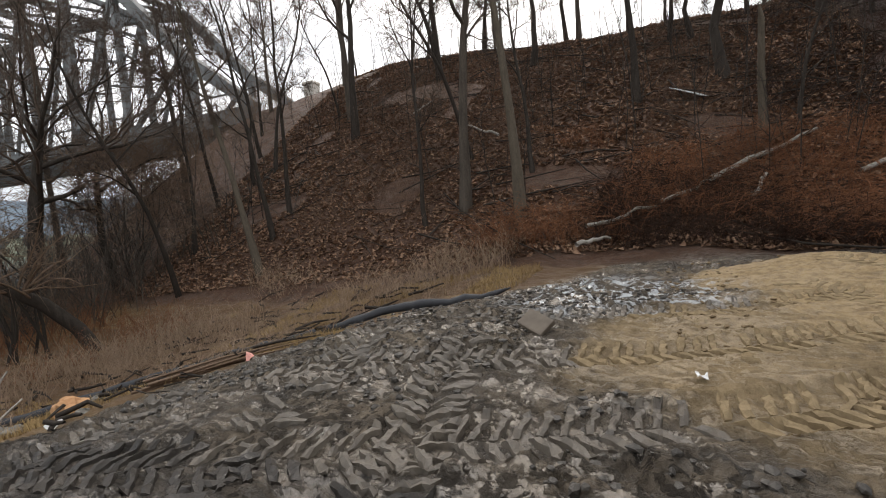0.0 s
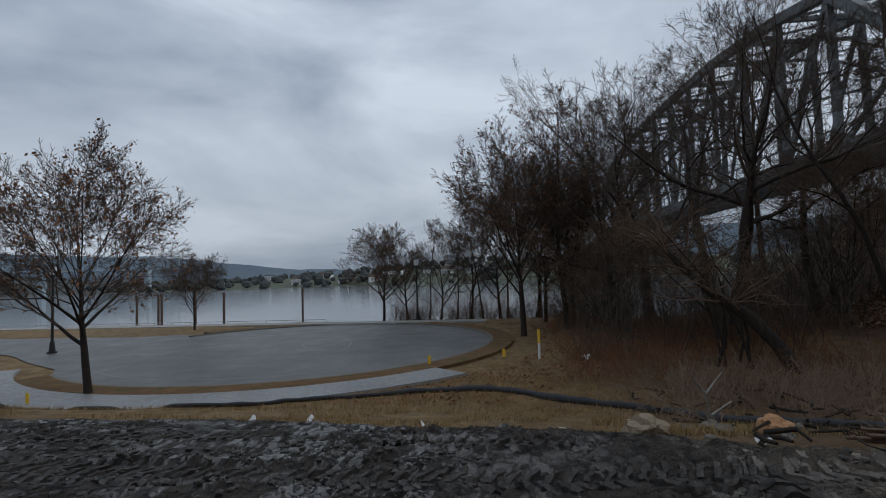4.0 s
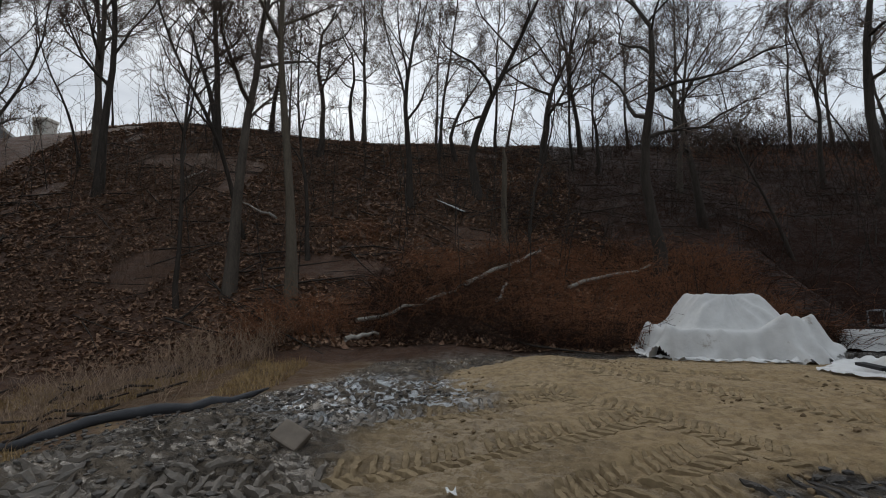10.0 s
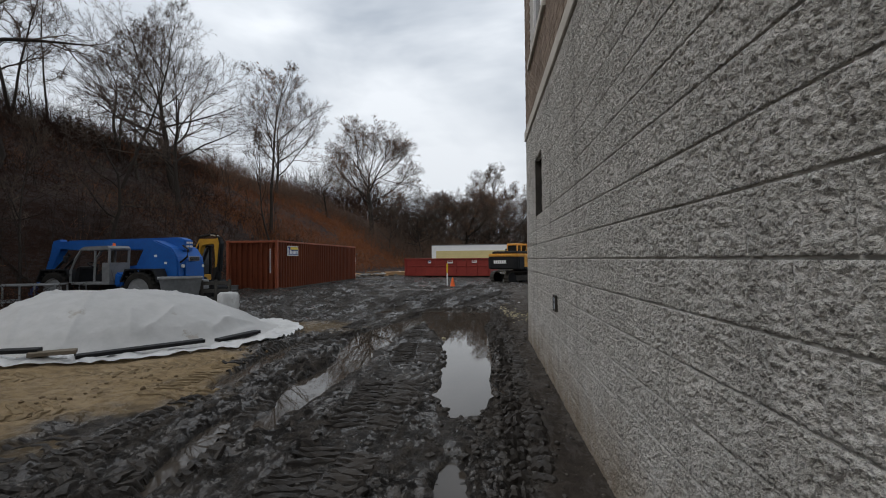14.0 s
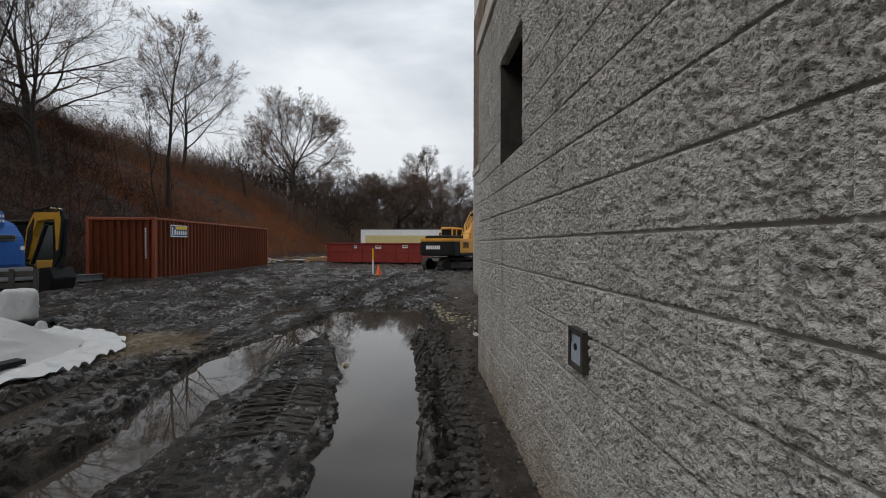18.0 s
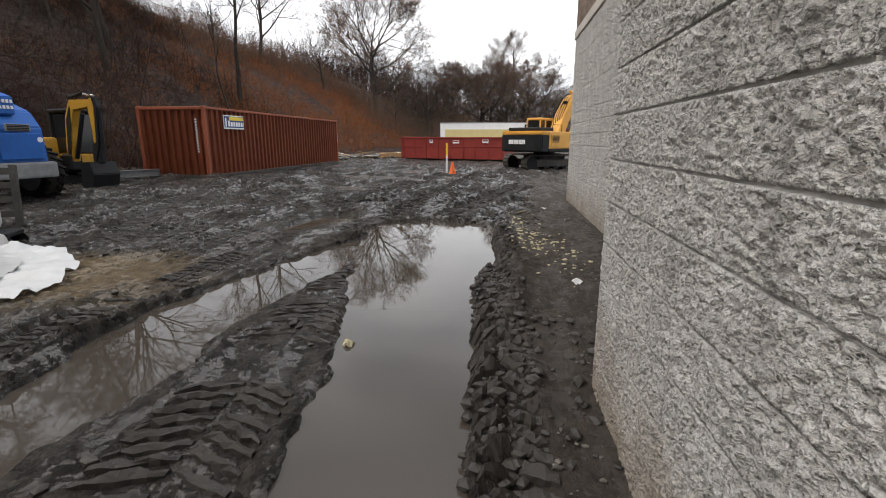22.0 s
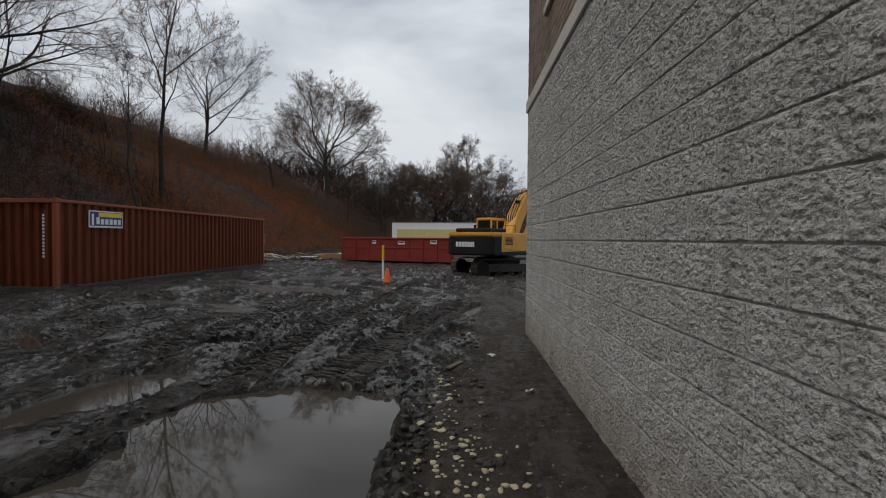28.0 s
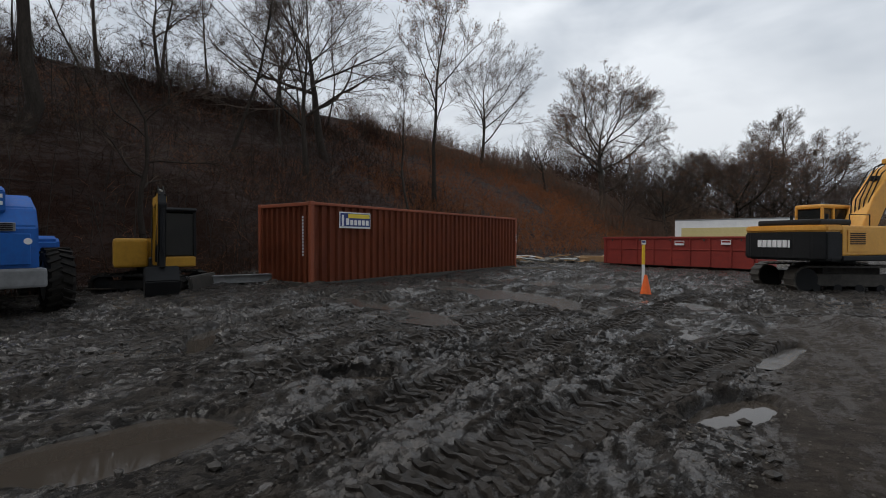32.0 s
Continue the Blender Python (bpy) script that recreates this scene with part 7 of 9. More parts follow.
def mini_excavator(m, under):
    e = thing("mini_excavator", m, "small yellow crawler excavator with dark cab and folded arm", "excavator")
    low = new("undercarriage")
    low.parent = e
    low.matrix_basis = pose(0, 0, 0, 0, 0, under)
    tracks(low, 2.2, 1.9, 1.5, 0.52, 0.38, 34, RUBBER)
    part("cross_frame", bx(-0.5, 0.5, -0.6, 0.6, 0.25, 0.52, bevel=0.04), STEEL_DIRTY, low)
    part("dozer_blade", pr([(1.25, 0.08), (1.35, 0.08), (1.30, 0.42), (1.20, 0.46)], -0.9, 0.9, 0.02), STEEL_DIRTY, low)
    part("slew_ring", cy((0, 0, 0.48), (0, 0, 0.66), 0.38, n=24), CAST_DARK, e)
    part("engine_house", pr([(-1.0, -0.85), (-1.12, -0.4), (-1.12, 0.4), (-1.0, 0.85), (-0.2, 0.9), (0.0, 0.0), (-0.2, -0.9)], 0.68, 1.42, 0.10, axes="xy"), MINI_YELLOW, e, "rounded yellow engine house")
    part("side_cover", bx(-0.1, 0.72, -0.90, -0.16, 0.68, 1.42, bevel=0.08, seg=2), MINI_YELLOW, e)
    cab = part("cab", bx(-0.15, 0.95, 0.12, 0.90, 0.68, 0.95, bevel=0.03), MINI_YELLOW, e, "dark glazed cab")
    part("cab_glass", bx(-0.10, 0.90, 0.15, 0.87, 0.953, 2.10, bevel=0.03), GLASS_DARK, cab)
    for x in (-0.12, 0.92):
        for y in (0.14, 0.88):
            part("cab_pillar", bx(x - 0.035, x + 0.035, y - 0.035, y + 0.035, 0.95, 2.12, bevel=0.01), CAST_DARK, cab)
    part("cab_roof", bx(-0.20, 1.0, 0.08, 0.94, 2.11, 2.22, bevel=0.04), CAST_DARK, cab)
    part("swing_post", bx(0.7, 1.2, -0.16, 0.16, 0.50, 0.95, bevel=0.04), CAST_DARK, e)
    arm_link("boom", [(1.0, 0.75), (0.95, 1.1), (1.15, 2.0), (1.45, 2.42), (2.45, 2.40), (2.52, 2.22), (1.62, 2.14), (1.40, 1.7), (1.22, 0.75)], -0.10, 0.10, MINI_YELLOW, e)
    arm_link("stick", [(2.25, 2.38), (2.55, 2.48), (2.70, 2.2), (2.52, 1.1), (2.28, 0.72), (2.16, 0.78), (2.30, 1.5)], -0.08, 0.08, CAST_DARK, e, "dark greasy stick")
    part("stick_plate", pr([(2.30, 2.36), (2.50, 2.44), (2.58, 2.2), (2.46, 1.3), (2.36, 1.25), (2.36, 1.6)], -0.095, -0.082, 0.003), MINI_YELLOW, e)
    for y in (-0.05, 0.05):
        part("arm_hose", tb([(1.1, y, 1.2), (1.28, y, 2.0), (1.6, y, 2.50), (2.2, y, 2.62), (2.62, y, 2.40)], 0.018), RUBBER, e)
    part("boom_plate", pr([(1.05, 0.95), (1.22, 1.9), (1.48, 2.26), (1.40, 1.7), (1.20, 0.95)], -0.118, -0.103, 0.003), CAST_DARK, e)
    part("boom_cylinder", cy((1.25, 0.0, 0.85), (1.85, 0.0, 2.05), 0.055, n=12), CAST_DARK, e)
    part("stick_cylinder", cy((1.35, 0.0, 2.50), (2.0, 0.0, 2.56), 0.05, n=12), CAST_DARK, e)
    part("stick_rod", cy((2.0, 0.0, 2.56), (2.48, 0.0, 2.50), 0.026, n=10), CHROME, e)
    part("bucket_cylinder", cy((2.66, 0.0, 2.1), (2.60, 0.0, 1.1), 0.045, n=12), CAST_DARK, e)
    arm_link("bucket", [(2.05, 0.75), (2.45, 0.78), (2.62, 0.45), (2.50, 0.10), (2.15, 0.03), (1.90, 0.12), (2.0, 0.45)], -0.34, 0.34, CAST_DARK, e, "muddy bucket resting on the ground")
    part("link", bx(2.30, 2.56, -0.06, 0.06, 0.75, 1.12, bevel=0.02), CAST_DARK, e)
    return e


mini_excavator(pose(-12.95, 12.95, 0.0, 0, 0, -20) @ Matrix.Diagonal((0.95, 0.95, 0.95, 1)), 62)

# ---- tarps, cone, posts and clutter in the yard ----
def plastic(name, a, b, trans):
    m = surf(name, a, b, 0.42, s1=0.9, s2=5, bump=0.5, bs=5, depth=0.03, rough2=0.6, spots=(0.34, 0.315, 0.28), spot_at=0.63, spot_scale=1.6)
    m.node_tree.nodes["Principled BSDF"].inputs["Transmission Weight"].default_value = trans
    return m


TARP = plastic("white_sheeting", (0.40, 0.397, 0.388), (0.52, 0.515, 0.505), 0.0)
TARP_CLEAR = plastic("cloudy_sheeting", (0.50, 0.50, 0.49), (0.64, 0.64, 0.63), 0.12)


def draped(name, m, L, W, height, shape, mat, label, seed, skirt=0.14, du=0.05, wr=1.0, creases=0, soft=1):
    """A sheet laid over a heap: a grid lifted by shape(u, v), with folds that run down the slopes and a ruffled edge."""
    t = thing(name, m, label, "tarp")
    nu, nv = int(L / du), int(W / du)
    U, V = np.meshgrid(np.linspace(-1, 1, nu), np.linspace(-1, 1, nv))
    x, y = U * L / 2, V * W / 2
    q = np.sqrt(np.abs(U) ** 2.6 + np.abs(V) ** 2.6)
    x = x * (1 + 0.05 * np.sin(7 * np.arctan2(V, U) + seed) * sstep(0.7, 1.2, q))
    y = y * (1 + 0.06 * np.sin(9 * np.arctan2(V, U) + 2 * seed) * sstep(0.7, 1.2, q))
    h = shape(x, y) * height
    for _ in range(soft):  # the sheet is stiff: it rounds off what it lies on
        g = np.pad(h, 1, mode="edge")
        h = (g[1:-1, 1:-1] * 2 + g[:-2, 1:-1] + g[2:, 1:-1] + g[1:-1, :-2] + g[1:-1, 2:]) / 6
    slope = np.clip(np.hypot(*np.gradient(h, du)), 0, 2)
    ang = np.arctan2(y / W, x / L)
    folds = (0.5 + 0.5 * np.sin(ang * 13 + 9 * fbm(x * 1.1, y * 1.1, 3, seed))) ** 2
    h = h + wr * (0.045 * slope * folds + 0.09 * np.abs(fbm(x * 1.5, y * 1.5, 2, seed + 2) - 0.5) * (0.5 + slope))
    h = h + 0.035 * wr * folds * sstep(0.5, 0.85, q) * (1 - sstep(0.9, 1.1, q))
    rs = np.random.RandomState(seed)
    for _ in range(creases):  # sharp creases pulled across the sheet
        cx, cyy, a, ln = rs.uniform(-0.32, 0.32) * L, rs.uniform(-0.34, 0.34) * W, rs.normal(0.9, 0.5), rs.uniform(0.35, 0.95)
        u, v = (x - cx) * math.cos(a) + (y - cyy) * math.sin(a), -(x - cx) * math.sin(a) + (y - cyy) * math.cos(a) + 0.05 * np.sin(3 * x + cx)
        h = h + 0.034 * np.exp(-np.abs(v) / 0.045) * (1 - sstep(0.5 * ln, ln, np.abs(u)))
    edge = sstep(0.86, 1.12, q)
    h = h + edge * skirt * (np.abs(fbm(x * 5.0, y * 5.0, 2, seed + 4) - 0.5) * 2.4)
    v = np.stack([x, y, h + 0.01], -1).reshape(-1, 3)
    keep = (q < 1.03).ravel()
    idx = np.arange(nu * nv).reshape(nv, nu)
    quads = np.stack([idx[:-1, :-1], idx[:-1, 1:], idx[1:, 1:], idx[1:, :-1]], -1).reshape(-1, 4)
    quads = quads[keep[quads].all(1)]
    used = np.unique(quads)
    remap = -np.ones(nu * nv, int)
    remap[used] = np.arange(len(used))
    me = mesh_np("sheet", v[used].tolist(), remap[quads].tolist())
    me.materials.append(mat)
    me.polygons.foreach_set("use_smooth", [True] * len(me.polygons))
    ob = new("sheet", me)
    ob.parent = t
    return t


def hem(t, L, W, mat, seed, wide=0.34):
    """The loose, ruffled border of a sheet, lying on the ground round it."""
    m = t.matrix_basis
    na, nr = 300, 8
    a = np.linspace(0, 2 * math.pi, na, endpoint=False)
    c, s_ = np.cos(a), np.sin(a)
    base = 1.0 / (np.abs(c) ** 2.6 + np.abs(s_) ** 2.6) ** (1 / 2.6)
    rows = []
    for k in range(nr):
        f = k / (nr - 1)
        out = wide * f * (0.55 + 0.9 * fbm(c * 3 + 5, s_ * 3, 3, seed)) - 0.12
        x, y = c * (base * L / 2 + out), s_ * (base * W / 2 + out)
        w = np.stack([x, y, np.zeros(na)], -1) @ np.array(m.to_3x3()).T + np.array(m.translation)
        lift = 0.02 + 0.10 * np.abs(fbm(c * 9 + f * 1.2, s_ * 9 + f * 0.8, 2, seed + 1) - 0.5) * 2 * math.sin(math.pi * (0.12 + 0.78 * f)) + 0.05 * np.abs(np.sin(a * 29 + 6 * fbm(c * 2, s_ * 2, 2, seed + 2) + 2 * f)) * (0.3 + f) * (1 - f * 0.6)
        rows.append(np.stack([x, y, ground_h(w[:, 0], w[:, 1]) - m.translation.z + lift], -1))
    v = np.concatenate(rows)
    q = [(k * na + i, k * na + (i + 1) % na, (k + 1) * na + (i + 1) % na, (k + 1) * na + i) for k in range(nr - 1) for i in range(na)]
    me = mesh_np("hem", v.tolist(), q)
    me.materials.append(mat)
    me.polygons.foreach_set("use_smooth", [True] * len(me.polygons))
    ob = new("hem", me)
    ob.parent = t
    ob["label"] = "loose ruffled border"


COVERED = [(-1.50, -0.85, 0.82), (0.62, -1.00, 1.04), (0.85, -0.98, 1.04), (1.20, -0.80, 1.00), (1.30, 0.60, 0.88), (0.50, 1.00, 1.10), (-0.60, 1.00, 1.10), (-1.45, 0.70, 0.80)]  # corners that hold the sheet up, round the outside
CAB_TOP = [(-0.46 + 0.10 * i, 0.0 + 0.11 * j, 1.46) for i in range(12) for j in range(8)]


def car_shape(x, y):
    """A sheet slung over a covered machine: it hangs in the middle between the corners and falls steeply outside them."""
    hull, pts = np.array(COVERED), np.array(COVERED + CAB_TOP)
    far, near_x, near_y, inside, turn = np.full(x.shape, 1e9), x * 0, y * 0, np.ones(x.shape, bool), x * 0
    run = 0.0
    for a, b in zip(hull, np.roll(hull, -1, axis=0)):
        ex, ey = b[0] - a[0], b[1] - a[1]
        ln = math.hypot(ex, ey)
        t = np.clip(((x - a[0]) * ex + (y - a[1]) * ey) / ln**2, 0, 1)
        px, py = a[0] + t * ex, a[1] + t * ey
        d = np.hypot(x - px, y - py)
        hit = d < far
        far, near_x, near_y, turn = np.where(hit, d, far), np.where(hit, px, near_x), np.where(hit, py, near_y), np.where(hit, run + t * ln, turn)
        inside &= (ex * (y - a[1]) - ey * (x - a[0])) > 0
        run += ln
    qx, qy = np.where(inside, x, near_x), np.where(inside, y, near_y)
    top = 0.62 + 0.10 * fbm(qx * 1.3, qy * 1.3, 2, 6)
    for k, (px, py, pz) in enumerate(pts):
        top = np.maximum(top, pz - (0.62 if k < len(hull) else 1.25) * np.hypot(qx - px, qy - py) ** 0.9)
    pleat = 0.5 + 0.5 * np.sin(turn * 8.5 + 5 * fbm(turn * 1.7, turn * 0 + 3, 2, 4))
    ang = np.arctan2(y, x)
    fall = np.where(inside, 0, far) * (2.5 - 1.0 * pleat * sstep(0.05, 0.5, far) + 0.4 * np.sin(ang * 17))
    return np.maximum(top - fall, 0.0)


def heap_shape(x, y):
    q = np.sqrt((x / 2.15) ** 2 + (y / 1.55) ** 2)
    return np.exp(-(q**3.2)) * (1 - 0.12 * sstep(-1.5, 1.8, x)) * (1 - sstep(0.95, 1.35, q))


cover = draped("tarpaulin", pose(-11.1, 0.08, -0.08, 0, 0, 86), 3.9, 3.1, 1.0, car_shape, TARP_CLEAR, "cloudy white plastic sheet draped over a machine", 3, skirt=0.05, du=0.035, wr=1.1, soft=4)
heap_cover = draped("tarpaulin", pose(-7.2, 2.9, 0.05, 0, 0, 49), 5.3, 4.1, 0.90, heap_shape, TARP, "white plastic sheet weighted down over a sand heap", 8, skirt=0.05, du=0.033, wr=0.42, creases=34)
hem(cover, 3.7, 3.0, TARP_CLEAR, 13, 0.16)
hem(heap_cover, 5.3, 4.1, TARP_CLEAR, 17, 0.50)
draped("tarpaulin", pose(-11.9, 3.9, 0.05, 0, 0, 75), 2.0, 1.4, 0.42, lambda x, y: (1 - sstep(0.45, 0.95, np.abs(x))) * (1 - sstep(0.25, 0.62, np.abs(y))), TARP, "small heap under white plastic sheet by the bank", 5, 0.08)
draped("tarpaulin", pose(-11.7, 5.6, 0.03, 0, 0, 60), 2.4, 1.5, 0.22, lambda x, y: fbm(x * 1.6 + 4, y * 1.6, 3, 9) * 1.6 * (1 - sstep(0.5, 1.1, np.hypot(x / 1.0, y / 0.6))), BLACK_PLASTIC, "crumpled black plastic sheet on the ground", 6, 0.06, wr=2.0)


def plank(m, L, w=0.14, h=0.04, label="weathered timber plank lying in the mud", mat=None):
    ob = part("plank", bx(-L / 2, L / 2, -w / 2, w / 2, 0, h, bevel=0.004), mat or PLANK)
    ob.matrix_basis = m
    return tagged(ob, label, "plank", group="planks")


for x, y, L, rz, mat in ((-7.0, 0.42, 1.15, 18, CAST_DARK), (-6.30, 0.62, 0.5, 35, PLANK), (-5.70, 1.50, 1.65, 53, CAST_DARK), (-5.02, 2.9, 1.0, 78, CAST_DARK), (-8.2, 0.6, 0.6, -10, CAST_DARK)):
    plank(pose(x, y, gz(x, y) + 0.11, 4, 0, rz), L, 0.13, 0.05, "dark timber weighing down the white sheet", mat)
for x, y, L, rz in ( (-8.4, 26.0, 1.6, 20), (-12.3, 4.9, 1.7, 60)):
    plank(pose(x, y, gz(x, y) + 0.015, 2, 0, rz), L)
plank(pose(-0.12, 9.3, gz(-0.12, 9.3) + 0.01, 2, 0, 62), 0.32, 0.06, 0.02, "short splintered stick lying in the dirt")
for k in range(4):
    plank(pose(-11.8 + 0.04 * k, 6.3 + 0.05 * k, gz(-11.8, 6.3) + 0.10 + 0.055 * k, 0, 0, 55 + 2 * k), 1.9, 0.24, 0.05, "pale boards stacked beside the black sheet")


def hopper(m):
    h = thing("steel_hopper", m, "grey steel hopper standing on a low frame", "hopper")
    bm = bmesh.new()
    lo = [bm.verts.new(p) for p in ((-0.42, -0.38, 0.32), (0.42, -0.38, 0.32), (0.42, 0.38, 0.32), (-0.42, 0.38, 0.32))]
    hi = [bm.verts.new(p) for p in ((-0.58, -0.46, 1.02), (0.58, -0.46, 1.02), (0.58, 0.46, 1.02), (-0.58, 0.46, 1.02))]
    bm.faces.new(lo[::-1])
    for k in range(4):
        bm.faces.new((lo[k], lo[(k + 1) % 4], hi[(k + 1) % 4], hi[k]))
    bmesh.ops.solidify(bm, geom=bm.faces[:], thickness=0.02)
    part("tub", bm, GREY_METAL, h)
    for y in (-0.46, 0.46):
        part("rim", bx(-0.60, 0.60, y - 0.03, y + 0.03, 1.0, 1.05, bevel=0.01), GREY_METAL, h)
    for x in (-0.60, 0.58):
        part("rim", bx(x - 0.02, x + 0.04, -0.43, 0.43, 1.0, 1.05, bevel=0.01), GREY_METAL, h)
    for x in (-0.38, 0.38):
        for y in (-0.34, 0.34):
            part("leg", bx(x - 0.03, x + 0.03, y - 0.03, y + 0.03, 0, 0.34), STEEL_DIRTY, h)
    return h


hopper(pose(-8.3, 6.2, -0.03, 0, 0, 35) @ Matrix.Diagonal((0.8, 0.8, 1.03, 1)))


def crate(m):
    c = thing("slotted_crate", m, "dark slotted steel crate leaning beside the hopper", "crate")
    for z in (0.05, 0.25, 0.45, 0.65, 0.85):
        part("slat", bx(-0.30, 0.30, -0.03, 0.03, z, z + 0.09, bevel=0.005), STEEL_DIRTY, c)
    for x in (-0.32, 0.0, 0.32):
        part("stile", bx(x - 0.035, x + 0.035, -0.05, 0.05, 0, 0.98, bevel=0.005), STEEL_DIRTY, c)
    return c


crate(pose(-7.55, 6.5, -0.02, -8, 0, 30))


def sled(m):
    s = thing("bag_sled", m, "white wrapped bags strapped on a dark steel sled", "sled")
    part("deck", bx(-0.75, 0.75, -0.45, 0.45, 0.30, 0.40, bevel=0.02), CAST_DARK, s)
    for y in (-0.4, 0.4):
        part("runner", pr([(-0.75, 0.0), (-0.75, 0.3), (0.78, 0.3), (0.86, 0.2), (0.75, 0.0)], y - 0.03, y + 0.03, 0.01), CAST_DARK, s)
    rng = random.Random(5)
    bm = bmesh.new()
    bmesh.ops.create_icosphere(bm, subdivisions=4, radius=0.42)
    for v in bm.verts:
        q = v.co.normalized()
        k = (abs(q.x) ** 5 + abs(q.y) ** 5 + abs(q.z) ** 5) ** -0.2
        v.co = Vector((q.x * 0.50, q.y * 0.42, q.z * 0.40)) * k * (1 + 0.10 * noise.noise(q * 4) + 0.07 * abs(noise.noise(q * 9)))
    ob = part("bag", bm, TARP_CLEAR, s, smooth=True)
    ob.matrix_basis = pose(-0.10, 0.0, 0.78, 0, 0, 15)
    bm = bmesh.new()
    bmesh.ops.create_icosphere(bm, subdivisions=3, radius=0.22)
    for v in bm.verts:
        v.co = Vector((v.co.x * 0.9, v.co.y * 0.6, v.co.z * 1.0)) * (1 + 0.2 * noise.noise(v.co * 6))
    ob = part("hanging_bag", bm, TARP_CLEAR, s, smooth=True)
    ob.matrix_basis = pose(0.62, -0.55, 0.2, 0, 0, 10)
    return s


sled(pose(-6.72, 5.7, -0.04, 0, 0, 25) @ Matrix.Diagonal((0.45, 0.45, 0.62, 1)))


def marker_post(x, y, z, h, label):
    p = thing("marker_post", pose(x, y, z), label, "post", group="marker posts")
    part("white_shaft", cy((0, 0, -0.2), (0, 0, h * 0.56), 0.04, n=14), WHITE, p)
    part("yellow_cap", cy((0, 0, h * 0.56), (0, 0, h), 0.042, n=14, bevel=0.008), POST_YELLOW, p, "yellow upper part")
    return p


def traffic_cone(x, y, z, h=0.46):
    c = thing("traffic_cone", pose(x, y, z), "orange plastic traffic cone standing in the mud", "cone")
    bm = bmesh.new()
    cyl(bm, (0, 0, 0.03), (0, 0, h), 0.135, 0.03, n=24)
    part("body", bm, ORANGE, c)
    part("base", bx(-0.18, 0.18, -0.18, 0.18, 0, 0.035, bevel=0.02, seg=2), ORANGE, c)
    return c


marker_post(-2.75, 20.9, -0.02, 1.22, "white and yellow plastic marker post in the mud")
traffic_cone(-2.35, 19.25, -0.02, 0.52)
marker_post(-0.86, -22.0, -1.47, 1.0, "white and yellow plastic marker post in the grass")


def lump(bm, p, r, rng, flat=0.7):
    """A small angular lump of earth or stone."""
    vs = bmesh.ops.create_icosphere(bm, subdivisions=1, radius=r, matrix=Matrix.Translation(p))["verts"]
    for v in vs:
        d = v.co - Vector(p)
        v.co = Vector(p) + Vector((d.x * rng.uniform(0.6, 1.3), d.y * rng.uniform(0.6, 1.3), d.z * flat * rng.uniform(0.6, 1.2)))


ICO = bmesh.new()
bmesh.ops.create_icosphere(ICO, subdivisions=1, radius=1.0)
ICO_V, ICO_F = np.array([v.co[:] for v in ICO.verts]), np.array([[v.index for v in f.verts] for f in ICO.faces])
ICO.free()


def lumps(name, pts, rmin, rmax, mat, label, seed, flat=0.65, sunk=0.35):
    rs = np.random.RandomState(seed)
    pts = np.array(pts)
    zs = ground_h(pts[:, 0], pts[:, 1])
    r = rmin + (rmax - rmin) * rs.rand(len(pts)) ** 2.2
    v = ICO_V[None] * (1 + 0.5 * (rs.rand(len(pts), len(ICO_V), 1) - 0.5)) * r[:, None, None] * (0.7 + 0.6 * rs.rand(len(pts), 1, 3)) * np.array([1, 1, flat])
    v = v + np.stack([pts[:, 0], pts[:, 1], zs + r * flat * (1 - 2 * sunk)], -1)[:, None]
    f = ICO_F[None] + (np.arange(len(pts)) * len(ICO_V))[:, None, None]
    me = mesh_np(name, v.reshape(-1, 3).tolist(), f.reshape(-1, 3).tolist())
    return tagged(mesh_ob(name, me, mat), label, name, kind="stuff")


rng_y = random.Random(21)


def scatter(n, box4, keep=None):
    out = []
    while len(out) < n:
        p = (rng_y.uniform(box4[0], box4[1]), rng_y.uniform(box4[2], box4[3]))
        if keep is None or keep(*p):
            out.append(p)
    return out


dry_spot = lambda x, y: gz(x, y) > WATER_Z + 0.015
clods = scatter(1500, (-0.85, -0.28, -2.5, 8.2)) + scatter(5200, (-6.5, 0.2, -5, 16), lambda x, y: vn(x * 1.1, y * 1.1, 5) > 0.5) + scatter(5200, (-7.5, 6, -12, -4.5), lambda x, y: vn(x * 0.9, y * 0.9, 6) > 0.5) + scatter(900, (-6.6, -3.0, -9.8, -7.4))
clods = np.array(clods)
clods = clods[~sandy(clods[:, 0], clods[:, 1])]
lumps("clods", clods, 0.006, 0.040, CLOD, "dark wet clods of mud thrown up by wheels", 3)
lumps("sand_lumps", scatter(1200, (-10, -4, -6.5, 4.5), lambda x, y: vn(x * 1.2, y * 1.2, 7) > 0.55), 0.006, 0.035, surf("sand_clod", (0.12, 0.085, 0.052), (0.24, 0.175, 0.105), 0.85, bump=0.5), "trodden sand lumps", 4)
lumps("gravel", scatter(1700, (-0.35, 0.86, -4.5, 14), lambda x, y: x < 0.0 or y > 3.2), 0.004, 0.016, surf("pale_gravel", (0.07, 0.062, 0.053), (0.21, 0.19, 0.165), 0.85, bump=0.4), "small pale stones in the dirt along the wall", 5, 0.6)
lumps("foam_scraps", [(-0.12 + rng_y.gauss(0, 0.16), 7.0 + rng_y.gauss(0, 0.55)) for _ in range(110)] + [(0.25 + rng_y.gauss(0, 0.2), 5.9 + rng_y.gauss(0, 0.6)) for _ in range(40)] + [(-0.25 + rng_y.gauss(0, 0.15), 8.4 + rng_y.gauss(0, 0.5)) for _ in range(36)], 0.010, 0.031, FOAM, "crumbled yellow foam scraps beside the wall", 6, 0.45, 0.25)


